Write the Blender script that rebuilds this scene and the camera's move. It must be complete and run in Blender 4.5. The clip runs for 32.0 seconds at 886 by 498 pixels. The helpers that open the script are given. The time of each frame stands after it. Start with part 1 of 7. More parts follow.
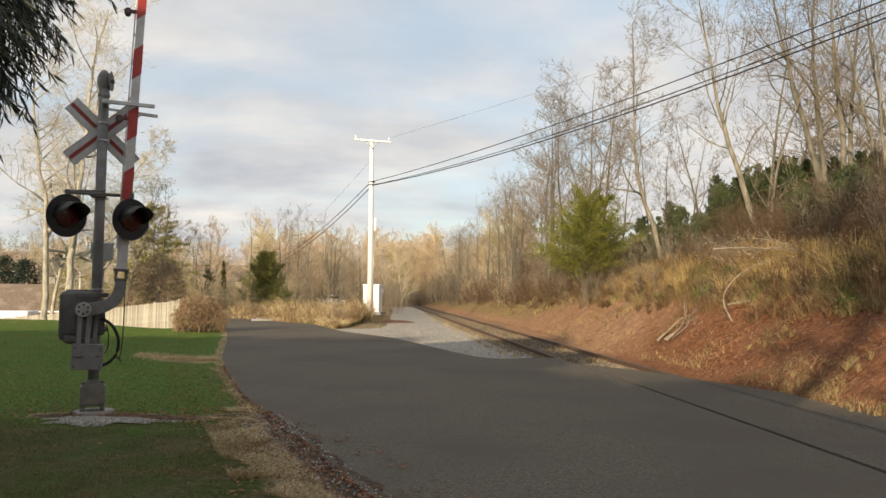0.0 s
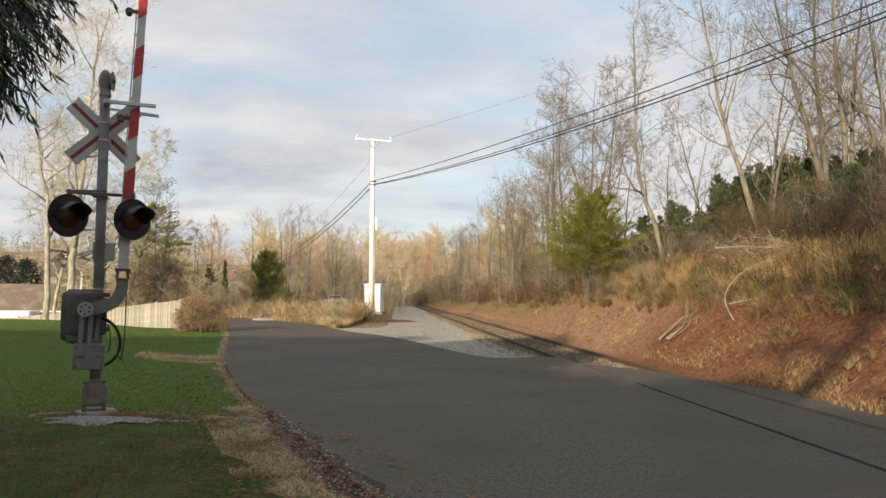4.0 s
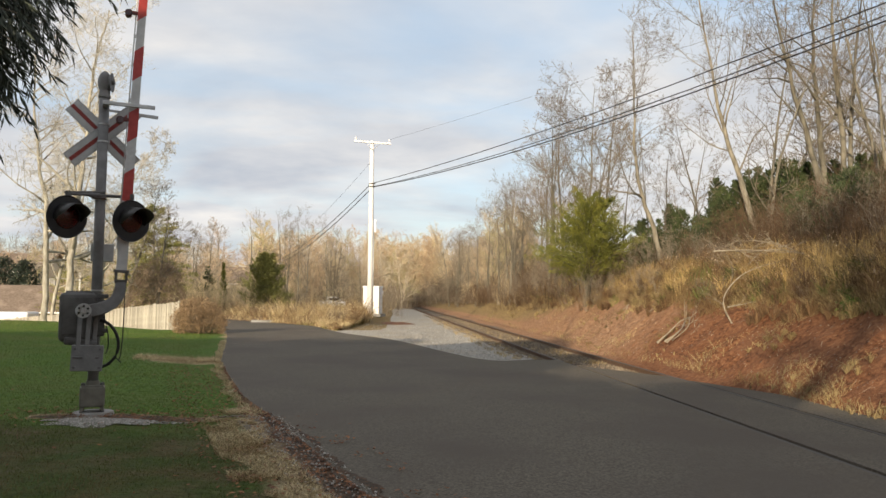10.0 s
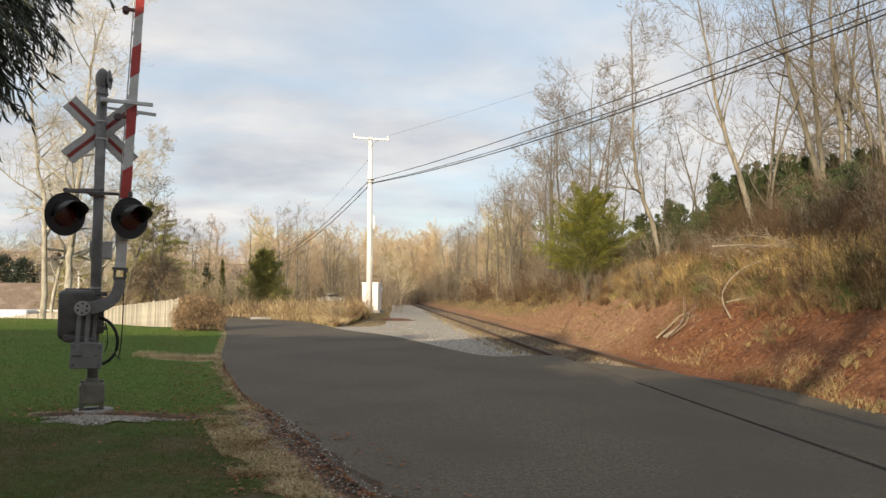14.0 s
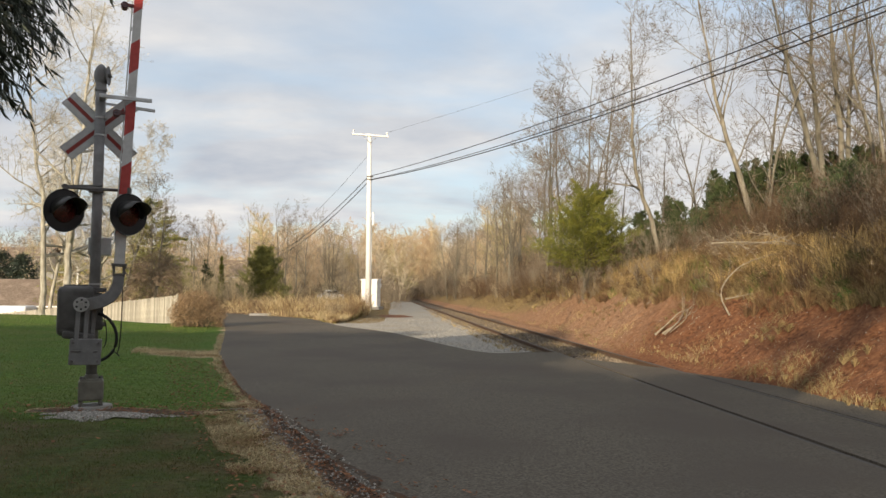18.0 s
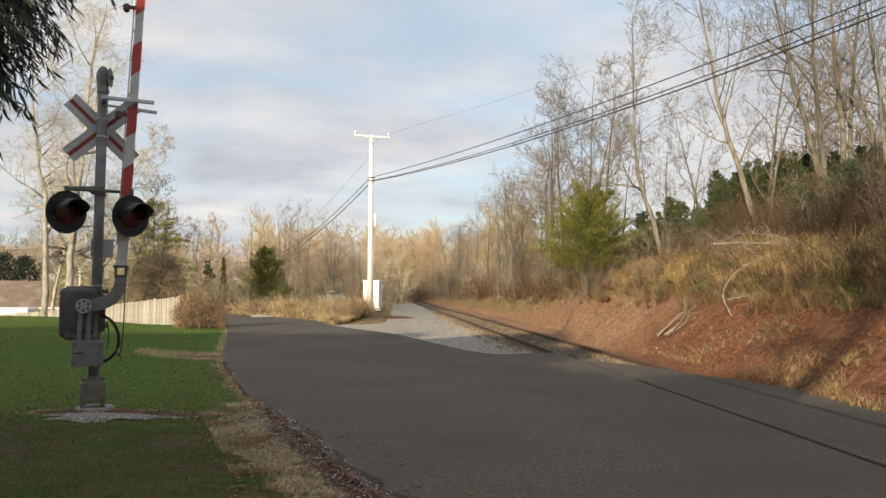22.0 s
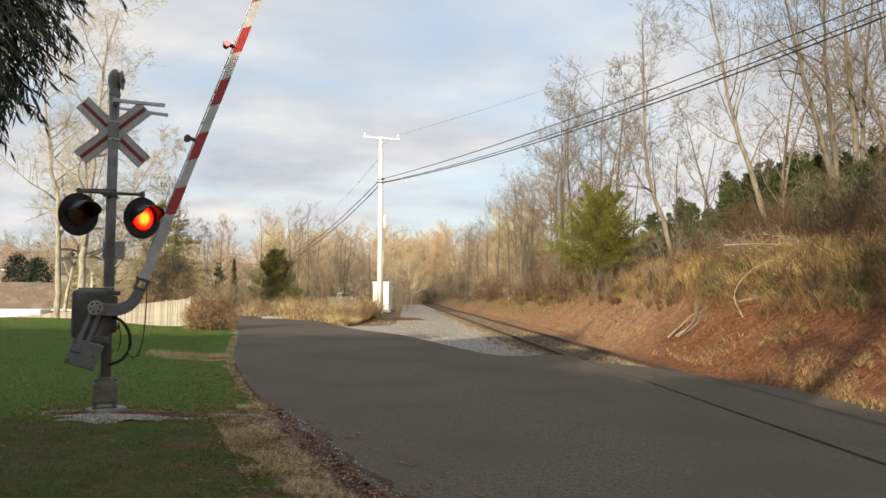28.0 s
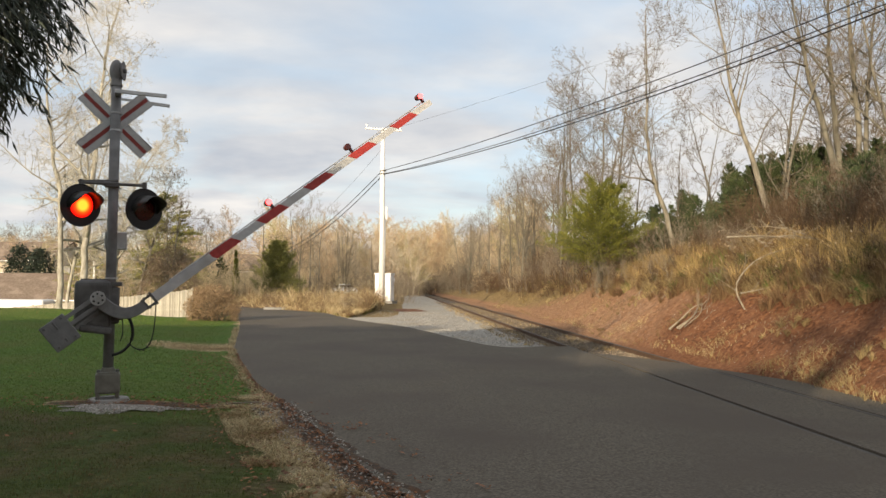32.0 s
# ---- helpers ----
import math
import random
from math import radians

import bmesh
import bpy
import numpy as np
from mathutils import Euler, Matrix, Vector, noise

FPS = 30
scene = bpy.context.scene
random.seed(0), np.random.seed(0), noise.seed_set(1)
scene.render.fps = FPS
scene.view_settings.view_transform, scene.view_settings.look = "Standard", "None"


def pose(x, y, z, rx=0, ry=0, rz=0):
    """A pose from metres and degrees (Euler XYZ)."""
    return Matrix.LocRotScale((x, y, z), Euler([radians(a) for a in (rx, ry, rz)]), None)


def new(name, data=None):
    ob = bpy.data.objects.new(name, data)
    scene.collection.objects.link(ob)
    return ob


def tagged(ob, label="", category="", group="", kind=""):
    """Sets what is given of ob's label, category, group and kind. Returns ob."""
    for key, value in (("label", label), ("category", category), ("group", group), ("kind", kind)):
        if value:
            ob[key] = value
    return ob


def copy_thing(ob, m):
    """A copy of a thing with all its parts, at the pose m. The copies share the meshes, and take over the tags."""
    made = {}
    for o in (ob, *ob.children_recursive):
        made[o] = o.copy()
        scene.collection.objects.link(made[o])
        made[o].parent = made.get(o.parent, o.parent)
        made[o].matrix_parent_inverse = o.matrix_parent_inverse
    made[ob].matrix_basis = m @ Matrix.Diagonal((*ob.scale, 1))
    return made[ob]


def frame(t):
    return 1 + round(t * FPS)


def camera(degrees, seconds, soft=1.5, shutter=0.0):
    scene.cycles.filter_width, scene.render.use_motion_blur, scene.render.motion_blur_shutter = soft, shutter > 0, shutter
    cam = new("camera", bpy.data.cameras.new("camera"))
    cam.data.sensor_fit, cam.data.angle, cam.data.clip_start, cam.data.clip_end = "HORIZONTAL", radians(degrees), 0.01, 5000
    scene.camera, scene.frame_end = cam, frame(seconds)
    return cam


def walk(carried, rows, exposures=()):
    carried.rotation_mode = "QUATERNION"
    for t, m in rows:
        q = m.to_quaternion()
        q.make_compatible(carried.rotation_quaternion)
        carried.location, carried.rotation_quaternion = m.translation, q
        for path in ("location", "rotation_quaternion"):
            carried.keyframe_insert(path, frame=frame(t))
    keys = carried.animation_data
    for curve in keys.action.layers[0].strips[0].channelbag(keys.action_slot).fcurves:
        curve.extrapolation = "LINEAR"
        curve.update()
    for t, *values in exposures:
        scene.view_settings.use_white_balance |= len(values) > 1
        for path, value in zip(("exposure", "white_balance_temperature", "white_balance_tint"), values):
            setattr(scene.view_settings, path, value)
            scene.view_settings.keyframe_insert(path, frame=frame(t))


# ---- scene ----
cam = camera(61.42, 32.0)
EYE = (0.0, 0.0, 1.65)
# the camera's small sway: seconds and Euler angles in degrees
PAN = (
    (0, 93.606, -0.525, -4.564), (0.5, 93.645, -0.579, -4.556), (1, 93.683, -0.538, -4.579), (1.5, 93.673, -0.631, -4.595),
    (2, 93.637, -0.591, -4.59), (2.5, 93.659, -0.504, -4.58), (3, 93.595, -0.458, -4.563), (3.5, 93.578, -0.471, -4.51),
    (5.5, 93.475, -0.39, -4.347), (6, 93.496, -0.492, -4.342), (6.5, 93.555, -0.608, -4.317), (7, 93.592, -0.636, -4.341),
    (7.5, 93.658, -0.43, -4.376), (8, 93.685, -0.67, -4.413), (8.5, 93.728, -0.761, -4.416), (9, 93.783, -0.673, -4.444),
    (9.5, 93.798, -0.538, -4.539), (10, 93.749, -0.629, -4.565), (10.5, 93.654, -0.668, -4.55), (11, 93.603, -0.392, -4.58),
    (11.5, 93.554, -0.377, -4.609), (12, 93.555, -0.454, -4.608), (12.5, 93.496, -0.496, -4.584), (13, 93.47, -0.349, -4.571),
    (13.5, 93.472, -0.34, -4.594), (14, 93.45, -0.399, -4.636), (14.5, 93.354, -0.389, -4.618), (16.5, 93.205, -0.151, -4.634),
    (17, 93.191, -0.212, -4.609), (17.5, 93.204, -0.317, -4.671), (18, 93.196, -0.464, -4.709), (18.5, 93.327, -0.431, -4.652),
    (19, 93.445, -0.463, -4.642), (19.5, 93.483, -0.507, -4.657), (20, 93.341, -0.497, -4.64), (20.5, 93.263, -0.435, -4.568),
    (21, 93.224, -0.256, -4.543), (21.5, 93.251, -0.302, -4.561), (22, 93.275, -0.387, -4.565), (22.5, 93.333, -0.502, -4.524),
    (23, 93.357, -0.405, -4.409), (23.5, 93.382, -0.285, -4.288), (24, 93.409, -0.337, -4.203), (24.5, 93.349, -0.324, -4.111),
    (25, 93.301, -0.284, -4.037), (25.5, 93.284, -0.328, -3.99), (27.5, 93.333, -0.137, -3.795), (28, 93.391, -0.377, -3.816),
    (28.5, 93.376, -0.597, -3.788), (29, 93.336, -0.634, -3.742), (29.5, 93.217, -0.448, -3.742), (30, 93.102, -0.5, -3.724),
    (30.5, 93.014, -0.509, -3.717), (31, 92.881, -0.282, -3.723), (31.5, 92.802, -0.357, -3.7), (32, 92.739, -0.484, -3.681),
)
walk(cam, [(t, pose(*EYE, a, b, c)) for t, a, b, c in PAN], [(0, 0.1, 7200, 10), (3, 0.05, 6950, 10), (5, 0.09, 6900, 10), (8, 0.12, 6900, 10), (14, 0.12, 6920, 10), (18, 0.06, 6880, 10), (24, 0.06, 6880, 10), (28, 0.14, 6950, 10), (32, 0.14, 7000, 10)])

# ---- light ----
SUN_AZ, SUN_EL = radians(28), radians(14)          # the sun stands behind the camera, low
sun_way = Vector((math.sin(SUN_AZ) * math.cos(SUN_EL), math.cos(SUN_AZ) * math.cos(SUN_EL), -math.sin(SUN_EL)))
sun = new("sun", bpy.data.lights.new("sun", "SUN"))
sun.data.energy, sun.data.angle, sun.data.color = 5.6, radians(0.6), (1.0, 0.86, 0.66)
sun.matrix_world = sun_way.to_track_quat("-Z", "Y").to_matrix().to_4x4()


def build_world():
    """A low-sun sky under broken stratocumulus."""
    world = bpy.data.worlds.new("sky")
    scene.world = world
    world.use_nodes = True
    nt = world.node_tree
    nt.nodes.clear()
    N, L = nt.nodes.new, nt.links.new
    out, bg = N("ShaderNodeOutputWorld"), N("ShaderNodeBackground")
    sky = N("ShaderNodeTexSky")
    sky.sky_type, sky.sun_disc = "NISHITA", False
    sky.sun_elevation, sky.sun_rotation = SUN_EL, SUN_AZ + math.pi
    sky.air_density, sky.dust_density, sky.ozone_density = 1.0, 0.6, 1.5
    co = N("ShaderNodeTexCoord")
    sep = N("ShaderNodeSeparateXYZ")
    L(co.outputs["Generated"], sep.inputs[0])
    # a flat cloud deck: direction over height
    zc = N("ShaderNodeMath"); zc.operation = "MAXIMUM"; zc.inputs[1].default_value = 0.0
    L(sep.outputs[2], zc.inputs[0])
    za = N("ShaderNodeMath"); za.operation = "ADD"; za.inputs[1].default_value = 0.16
    L(zc.outputs[0], za.inputs[0])
    dx = N("ShaderNodeMath"); dx.operation = "DIVIDE"; L(sep.outputs[0], dx.inputs[0]); L(za.outputs[0], dx.inputs[1])
    dy = N("ShaderNodeMath"); dy.operation = "DIVIDE"; L(sep.outputs[1], dy.inputs[0]); L(za.outputs[0], dy.inputs[1])
    comb = N("ShaderNodeCombineXYZ"); L(dx.outputs[0], comb.inputs[0]); L(dy.outputs[0], comb.inputs[1])
    mp = N("ShaderNodeMapping"); mp.inputs["Scale"].default_value = (0.72, 0.9, 1.0)
    mp.inputs["Location"].default_value = (0.35, 0.2, 0.0)
    L(comb.outputs[0], mp.inputs[0])

    def tex(scale, detail, rough, dist):
        n = N("ShaderNodeTexNoise")
        n.inputs["Scale"].default_value, n.inputs["Detail"].default_value = scale, detail
        n.inputs["Roughness"].default_value, n.inputs["Distortion"].default_value = rough, dist
        L(mp.outputs[0], n.inputs["Vector"])
        return n

    def ramp(src, stops):
        r = N("ShaderNodeValToRGB")
        while len(r.color_ramp.elements) < len(stops):
            r.color_ramp.elements.new(0.5)
        for e, (p, c) in zip(r.color_ramp.elements, stops):
            e.position, e.color = p, (c, c, c, 1) if not isinstance(c, tuple) else (*c, 1)
        L(src, r.inputs[0])
        return r

    cover = ramp(tex(1.05, 5, 0.5, 0.3).outputs["Fac"], ((0.31, 0.0), (0.54, 1.0)))
    body = ramp(tex(1.9, 6, 0.55, 0.15).outputs["Fac"], ((0.3, (5.1, 5.7, 6.75)), (0.5, (6.85, 7.2, 7.85)), (0.7, (8.9, 8.95, 9.1))))
    lift = N("ShaderNodeMixRGB"); lift.blend_type = "ADD"; lift.inputs[0].default_value = 1.0
    L(sky.outputs[0], lift.inputs[1]); lift.inputs[2].default_value = (2.7, 3.4, 4.3, 1)
    mix = N("ShaderNodeMixRGB")
    L(cover.outputs[0], mix.inputs[0]); L(lift.outputs[0], mix.inputs[1]); L(body.outputs[0], mix.inputs[2])
    L(mix.outputs[0], bg.inputs[0])
    bg.inputs[1].default_value = 0.094
    L(bg.outputs[0], out.inputs[0])


build_world()

# ---- materials ----
MATS = {}


def material(name, stops, scale=8.0, detail=6.0, rough=0.85, metal=0.0, bump=0.3, bump_scale=None, bump_dist=0.01, second=None,
             spec=0.4, vary=0.0, stretch=(1, 1, 1), island=0.0):
    """A node material: colours along a noise of `scale` per metre, a second coarser noise that stains it, and fine relief.
    second: (colour, scale, low, high). vary: brightness by object; island: by loose piece."""
    m = bpy.data.materials.new(name)
    m.use_nodes = True
    nt = m.node_tree
    N, L = nt.nodes.new, nt.links.new
    b = nt.nodes["Principled BSDF"]
    b.inputs["Roughness"].default_value, b.inputs["Metallic"].default_value = rough, metal
    b.inputs["Specular IOR Level"].default_value = spec
    co = N("ShaderNodeTexCoord")
    mp = N("ShaderNodeMapping"); mp.inputs["Scale"].default_value = stretch
    L(co.outputs["Object"], mp.inputs[0])
    n = N("ShaderNodeTexNoise"); n.inputs["Scale"].default_value, n.inputs["Detail"].default_value = scale, detail
    L(mp.outputs[0], n.inputs["Vector"])
    r = N("ShaderNodeValToRGB")
    k = len(stops)
    while len(r.color_ramp.elements) < k:
        r.color_ramp.elements.new(0.5)
    for i, (e, c) in enumerate(zip(r.color_ramp.elements, stops)):
        e.position, e.color = 0.3 + 0.4 * i / max(1, k - 1), (*c, 1)
    L(n.outputs["Fac"], r.inputs[0])
    col = r.outputs[0]
    if second:
        c2, s2, lo, hi = second
        n2 = N("ShaderNodeTexNoise"); n2.inputs["Scale"].default_value, n2.inputs["Detail"].default_value = s2, 4
        L(mp.outputs[0], n2.inputs["Vector"])
        r2 = N("ShaderNodeValToRGB"); r2.color_ramp.elements[0].position, r2.color_ramp.elements[1].position = lo, hi
        L(n2.outputs["Fac"], r2.inputs[0])
        mx = N("ShaderNodeMixRGB"); L(r2.outputs[0], mx.inputs[0]); L(col, mx.inputs[1]); mx.inputs[2].default_value = (*c2, 1)
        col = mx.outputs[0]
    if vary or island:
        if island:
            src = N("ShaderNodeNewGeometry").outputs["Random Per Island"]
        else:
            src = N("ShaderNodeObjectInfo").outputs["Random"]
        a = vary or island
        mr = N("ShaderNodeMapRange"); mr.inputs[3].default_value, mr.inputs[4].default_value = 1 - a, 1 + a
        L(src, mr.inputs[0])
        hv = N("ShaderNodeHueSaturation"); L(mr.outputs[0], hv.inputs["Value"]); L(col, hv.inputs["Color"])
        col = hv.outputs[0]
    L(col, b.inputs["Base Color"])
    if bump:
        nb = N("ShaderNodeTexNoise"); nb.inputs["Scale"].default_value, nb.inputs["Detail"].default_value = bump_scale or scale * 2, 5
        L(mp.outputs[0], nb.inputs["Vector"])
        bp = N("ShaderNodeBump"); bp.inputs["Strength"].default_value, bp.inputs["Distance"].default_value = bump, bump_dist
        L(nb.outputs["Fac"], bp.inputs["Height"]); L(bp.outputs[0], b.inputs["Normal"])
    MATS[name] = m
    return m


def glow(name, colour, strength):
    m = bpy.data.materials.new(name)
    m.use_nodes = True
    b = m.node_tree.nodes["Principled BSDF"]
    b.inputs["Base Color"].default_value = (*colour, 1)
    b.inputs["Emission Color"].default_value, b.inputs["Emission Strength"].default_value = (*colour, 1), strength
    return m


def bulb_glow():
    """A lit lens: orange in the middle, deep red to the rim, with fine level ribs."""
    m = glow("lamp_red", (1.0, 0.03, 0.01), 9.0)
    nt = m.node_tree
    N, L = nt.nodes.new, nt.links.new
    b = nt.nodes["Principled BSDF"]
    co, ln = N("ShaderNodeTexCoord"), N("ShaderNodeVectorMath")
    ln.operation = "LENGTH"
    L(co.outputs["Object"], ln.inputs[0])
    r = N("ShaderNodeValToRGB")
    r.color_ramp.elements[0].position, r.color_ramp.elements[0].color = 0.06, (1.0, 0.085, 0.008, 1)
    r.color_ramp.elements[1].position, r.color_ramp.elements[1].color = 0.14, (0.14, 0.001, 0.0006, 1)
    e = r.color_ramp.elements.new(0.1)
    e.color = (0.7, 0.012, 0.002, 1)
    L(ln.outputs["Value"], r.inputs[0])
    L(r.outputs[0], b.inputs["Emission Color"])
    return m


asphalt = material("asphalt", ((0.068, 0.057, 0.043), (0.117, 0.099, 0.076), (0.174, 0.15, 0.117)), 42, 10, 0.9, bump=0.6, bump_scale=130, bump_dist=0.005,
                   second=((0.102, 0.084, 0.067), 0.35, 0.45, 0.62), spec=0.2)
asphalt_edge = material("asphalt_edge", ((0.06, 0.055, 0.05), (0.1, 0.09, 0.08)), 60, 8, 0.9, bump=0.6)
gravel_m = material("gravel_stone", ((0.19, 0.172, 0.144), (0.36, 0.328, 0.278), (0.52, 0.482, 0.415)), 14, 6, 0.9, bump=1.0, bump_scale=30, bump_dist=0.03,
                    second=((0.34, 0.28, 0.2), 0.5, 0.5, 0.68))
stone_m = material("crushed_stone", ((0.22, 0.205, 0.18), (0.42, 0.39, 0.345)), 20, 4, 0.9, island=0.45, bump=0.4)
ballast_m = material("ballast_stone", ((0.11, 0.084, 0.058), (0.26, 0.205, 0.145)), 20, 4, 0.9, island=0.5, bump=0.4)
dead_wood = material("dead_wood", ((0.17, 0.138, 0.098), (0.36, 0.31, 0.235)), 6, 4, 0.9, bump=0.2)
rail_rust = material("rail_rust", ((0.08, 0.05, 0.033), (0.17, 0.1, 0.06)), 25, 6, 0.8, metal=0.25, bump=0.3)
rail_top = material("rail_worn_top", ((0.05, 0.042, 0.036), (0.09, 0.076, 0.066)), 30, 4, 0.7, metal=0.1, bump=0.1)
tie_wood = material("tie_wood", ((0.06, 0.046, 0.036), (0.14, 0.11, 0.082)), 6, 6, 0.9, bump=0.6, stretch=(1, 6, 1), vary=0.25)
steel_grey = material("steel_paint", ((0.15, 0.148, 0.148), (0.215, 0.212, 0.21)), 9, 6, 0.6, bump=0.35, second=((0.1, 0.085, 0.075), 2.6, 0.5, 0.72))
base_paint = material("base_paint", ((0.12, 0.114, 0.092), (0.19, 0.18, 0.148)), 9, 6, 0.7, bump=0.35, second=((0.085, 0.072, 0.055), 3.0, 0.5, 0.7))
steel_dark = material("steel_dark", ((0.085, 0.081, 0.078), (0.14, 0.134, 0.128)), 8, 5, 0.6, bump=0.2, second=((0.06, 0.055, 0.05), 3, 0.5, 0.7))
alu = material("aluminium", ((0.4, 0.4, 0.4), (0.52, 0.52, 0.51)), 12, 5, 0.45, metal=0.55, bump=0.1, second=((0.3, 0.29, 0.27), 3, 0.5, 0.75))
hood_paint = material("hood_paint", ((0.045, 0.043, 0.041), (0.07, 0.067, 0.064)), 9, 4, 0.38, bump=0.1)
black_paint = material("black_paint", ((0.012, 0.012, 0.013), (0.022, 0.021, 0.021)), 9, 4, 0.5, bump=0.1)
white_paint = material("white_paint", ((0.78, 0.78, 0.78), (0.86, 0.86, 0.86)), 5, 5, 0.5, bump=0.1, second=((0.68, 0.67, 0.64), 2.5, 0.6, 0.8))
white_refl = material("white_sheeting", ((0.42, 0.42, 0.415), (0.53, 0.53, 0.52)), 14, 5, 0.45, bump=0.1, second=((0.38, 0.37, 0.35), 3, 0.5, 0.75))
red_refl = material("red_sheeting", ((0.31, 0.03, 0.026), (0.42, 0.05, 0.042)), 14, 5, 0.45, bump=0.1, second=((0.34, 0.05, 0.04), 3, 0.5, 0.75))
red_strip = material("red_strip", ((0.2, 0.025, 0.02), (0.28, 0.04, 0.03)), 14, 5, 0.5, bump=0.1)
edge_soil = material("edge_soil", ((0.04, 0.034, 0.029), (0.08, 0.062, 0.048), (0.15, 0.09, 0.055)), 26, 8, 0.95, bump=0.9, bump_scale=50, bump_dist=0.012, second=((0.1, 0.058, 0.036), 2.6, 0.52, 0.66), spec=0.1)
concrete = material("concrete", ((0.26, 0.25, 0.235), (0.36, 0.35, 0.33)), 10, 6, 0.92, bump=0.5, second=((0.2, 0.18, 0.15), 3, 0.5, 0.7))
rubber = material("black_cable", ((0.012, 0.012, 0.012), (0.02, 0.02, 0.02)), 10, 2, 0.6, bump=0)
red_glass = material("red_lens", ((0.035, 0.005, 0.004), (0.055, 0.008, 0.007)), 60, 2, 0.16, bump=0.25, bump_scale=60, spec=0.6)
pole_wood = material("pole_wood", ((0.7, 0.69, 0.67), (0.84, 0.83, 0.82)), 3, 6, 0.85, bump=0.5, stretch=(6, 6, 0.6), second=((0.58, 0.52, 0.44), 0.5, 0.6, 0.8))
fence_wood = material("fence_wood", ((0.2, 0.182, 0.15), (0.4, 0.37, 0.31), (0.52, 0.48, 0.4)), 5, 6, 0.9, bump=0.4, stretch=(8, 8, 0.6), vary=0.3)
bark_pale = material("bark_pale", ((0.2, 0.18, 0.14), (0.37, 0.342, 0.28), (0.55, 0.52, 0.445)), 3.0, 6, 0.9, bump=0.6, bump_scale=14, bump_dist=0.02, vary=0.18, stretch=(2, 2, 0.6))
bark_tan = material("bark_tan", ((0.11, 0.094, 0.07), (0.22, 0.195, 0.148), (0.33, 0.3, 0.24)), 3.0, 6, 0.9, bump=0.6, bump_scale=14, bump_dist=0.02, vary=0.12, stretch=(2, 2, 0.6))
bark_grey = material("bark_grey", ((0.075, 0.067, 0.05), (0.155, 0.139, 0.105), (0.235, 0.213, 0.166)), 3.0, 6, 0.9, bump=0.7, bump_scale=12, bump_dist=0.02, vary=0.22, stretch=(2, 2, 0.5))
twig_m = material("twig_bark", ((0.14, 0.114, 0.084), (0.255, 0.212, 0.16)), 4, 3, 0.9, bump=0, vary=0.22)
wood_gold = material("wood_gold", ((0.48, 0.385, 0.235), (0.66, 0.54, 0.35)), 0.12, 4, 0.9, bump=0, island=0.25, second=((0.33, 0.24, 0.155), 0.06, 0.55, 0.65))
wood_grey = material("wood_grey", ((0.37, 0.31, 0.225), (0.55, 0.47, 0.36)), 0.12, 4, 0.9, bump=0, island=0.25)
wood_rust = material("wood_rust", ((0.37, 0.255, 0.16), (0.54, 0.395, 0.26)), 0.12, 4, 0.9, bump=0, island=0.25, second=((0.34, 0.31, 0.14), 0.07, 0.52, 0.62))
twig_pale = material("twig_pale", ((0.38, 0.345, 0.285), (0.58, 0.54, 0.46)), 4, 3, 0.9, bump=0, vary=0.2)
shrub_grey = material("shrub_grey", ((0.15, 0.105, 0.07), (0.3, 0.22, 0.15)), 3, 3, 0.9, bump=0, island=0.3)
spruce_leaf = material("spruce_leaf", ((0.17, 0.18, 0.045), (0.32, 0.31, 0.09)), 0.9, 4, 0.8, bump=0, island=0.4, second=((0.28, 0.25, 0.1), 0.8, 0.5, 0.62))
twig_red = material("twig_red", ((0.05, 0.03, 0.017), (0.125, 0.077, 0.042)), 4, 3, 0.9, bump=0, vary=0.2)
shrub_brown = material("shrub_brown", ((0.2, 0.13, 0.075), (0.36, 0.25, 0.145)), 4, 3, 0.9, bump=0, island=0.35)
cedar_leaf = material("cedar_leaf", ((0.075, 0.09, 0.016), (0.155, 0.16, 0.026), (0.24, 0.23, 0.04)), 2.2, 4, 0.75, bump=0, island=0.4)
fir_leaf = material("fir_leaf", ((0.13, 0.137, 0.04), (0.26, 0.255, 0.08)), 1.2, 4, 0.75, bump=0, island=0.35)
dark_leaf = material("dark_leaf", ((0.012, 0.02, 0.012), (0.03, 0.045, 0.025)), 2, 3, 0.65, bump=0, island=0.4)
juniper_leaf = material("juniper_leaf", ((0.028, 0.046, 0.017), (0.08, 0.102, 0.034)), 1.2, 4, 0.75, bump=0, island=0.4)
hanging_leaf = material("hanging_leaf", ((0.026, 0.036, 0.026), (0.075, 0.09, 0.065)), 2, 3, 0.5, bump=0, island=0.4)
green_leaf = material("green_leaf", ((0.06, 0.11, 0.02), (0.12, 0.19, 0.04)), 3, 3, 0.7, bump=0, island=0.35)
straw = material("straw", ((0.255, 0.188, 0.088), (0.45, 0.35, 0.178)), 2, 3, 0.9, bump=0, island=0.45, second=((0.2, 0.135, 0.06), 0.5, 0.45, 0.6))
verge_straw = material("verge_straw", ((0.38, 0.29, 0.15), (0.62, 0.5, 0.3)), 1.5, 4, 0.9, bump=0, island=0.4, second=((0.3, 0.21, 0.1), 1.2, 0.5, 0.64))
rust_leaf = material("rust_leaf", ((0.11, 0.045, 0.022), (0.3, 0.13, 0.055)), 3, 3, 0.85, bump=0, island=0.4)
straw_gold = material("straw_gold", ((0.3, 0.2, 0.075), (0.52, 0.38, 0.17)), 1.1, 3, 0.85, bump=0, island=0.4, second=((0.19, 0.115, 0.045), 0.45, 0.5, 0.62))
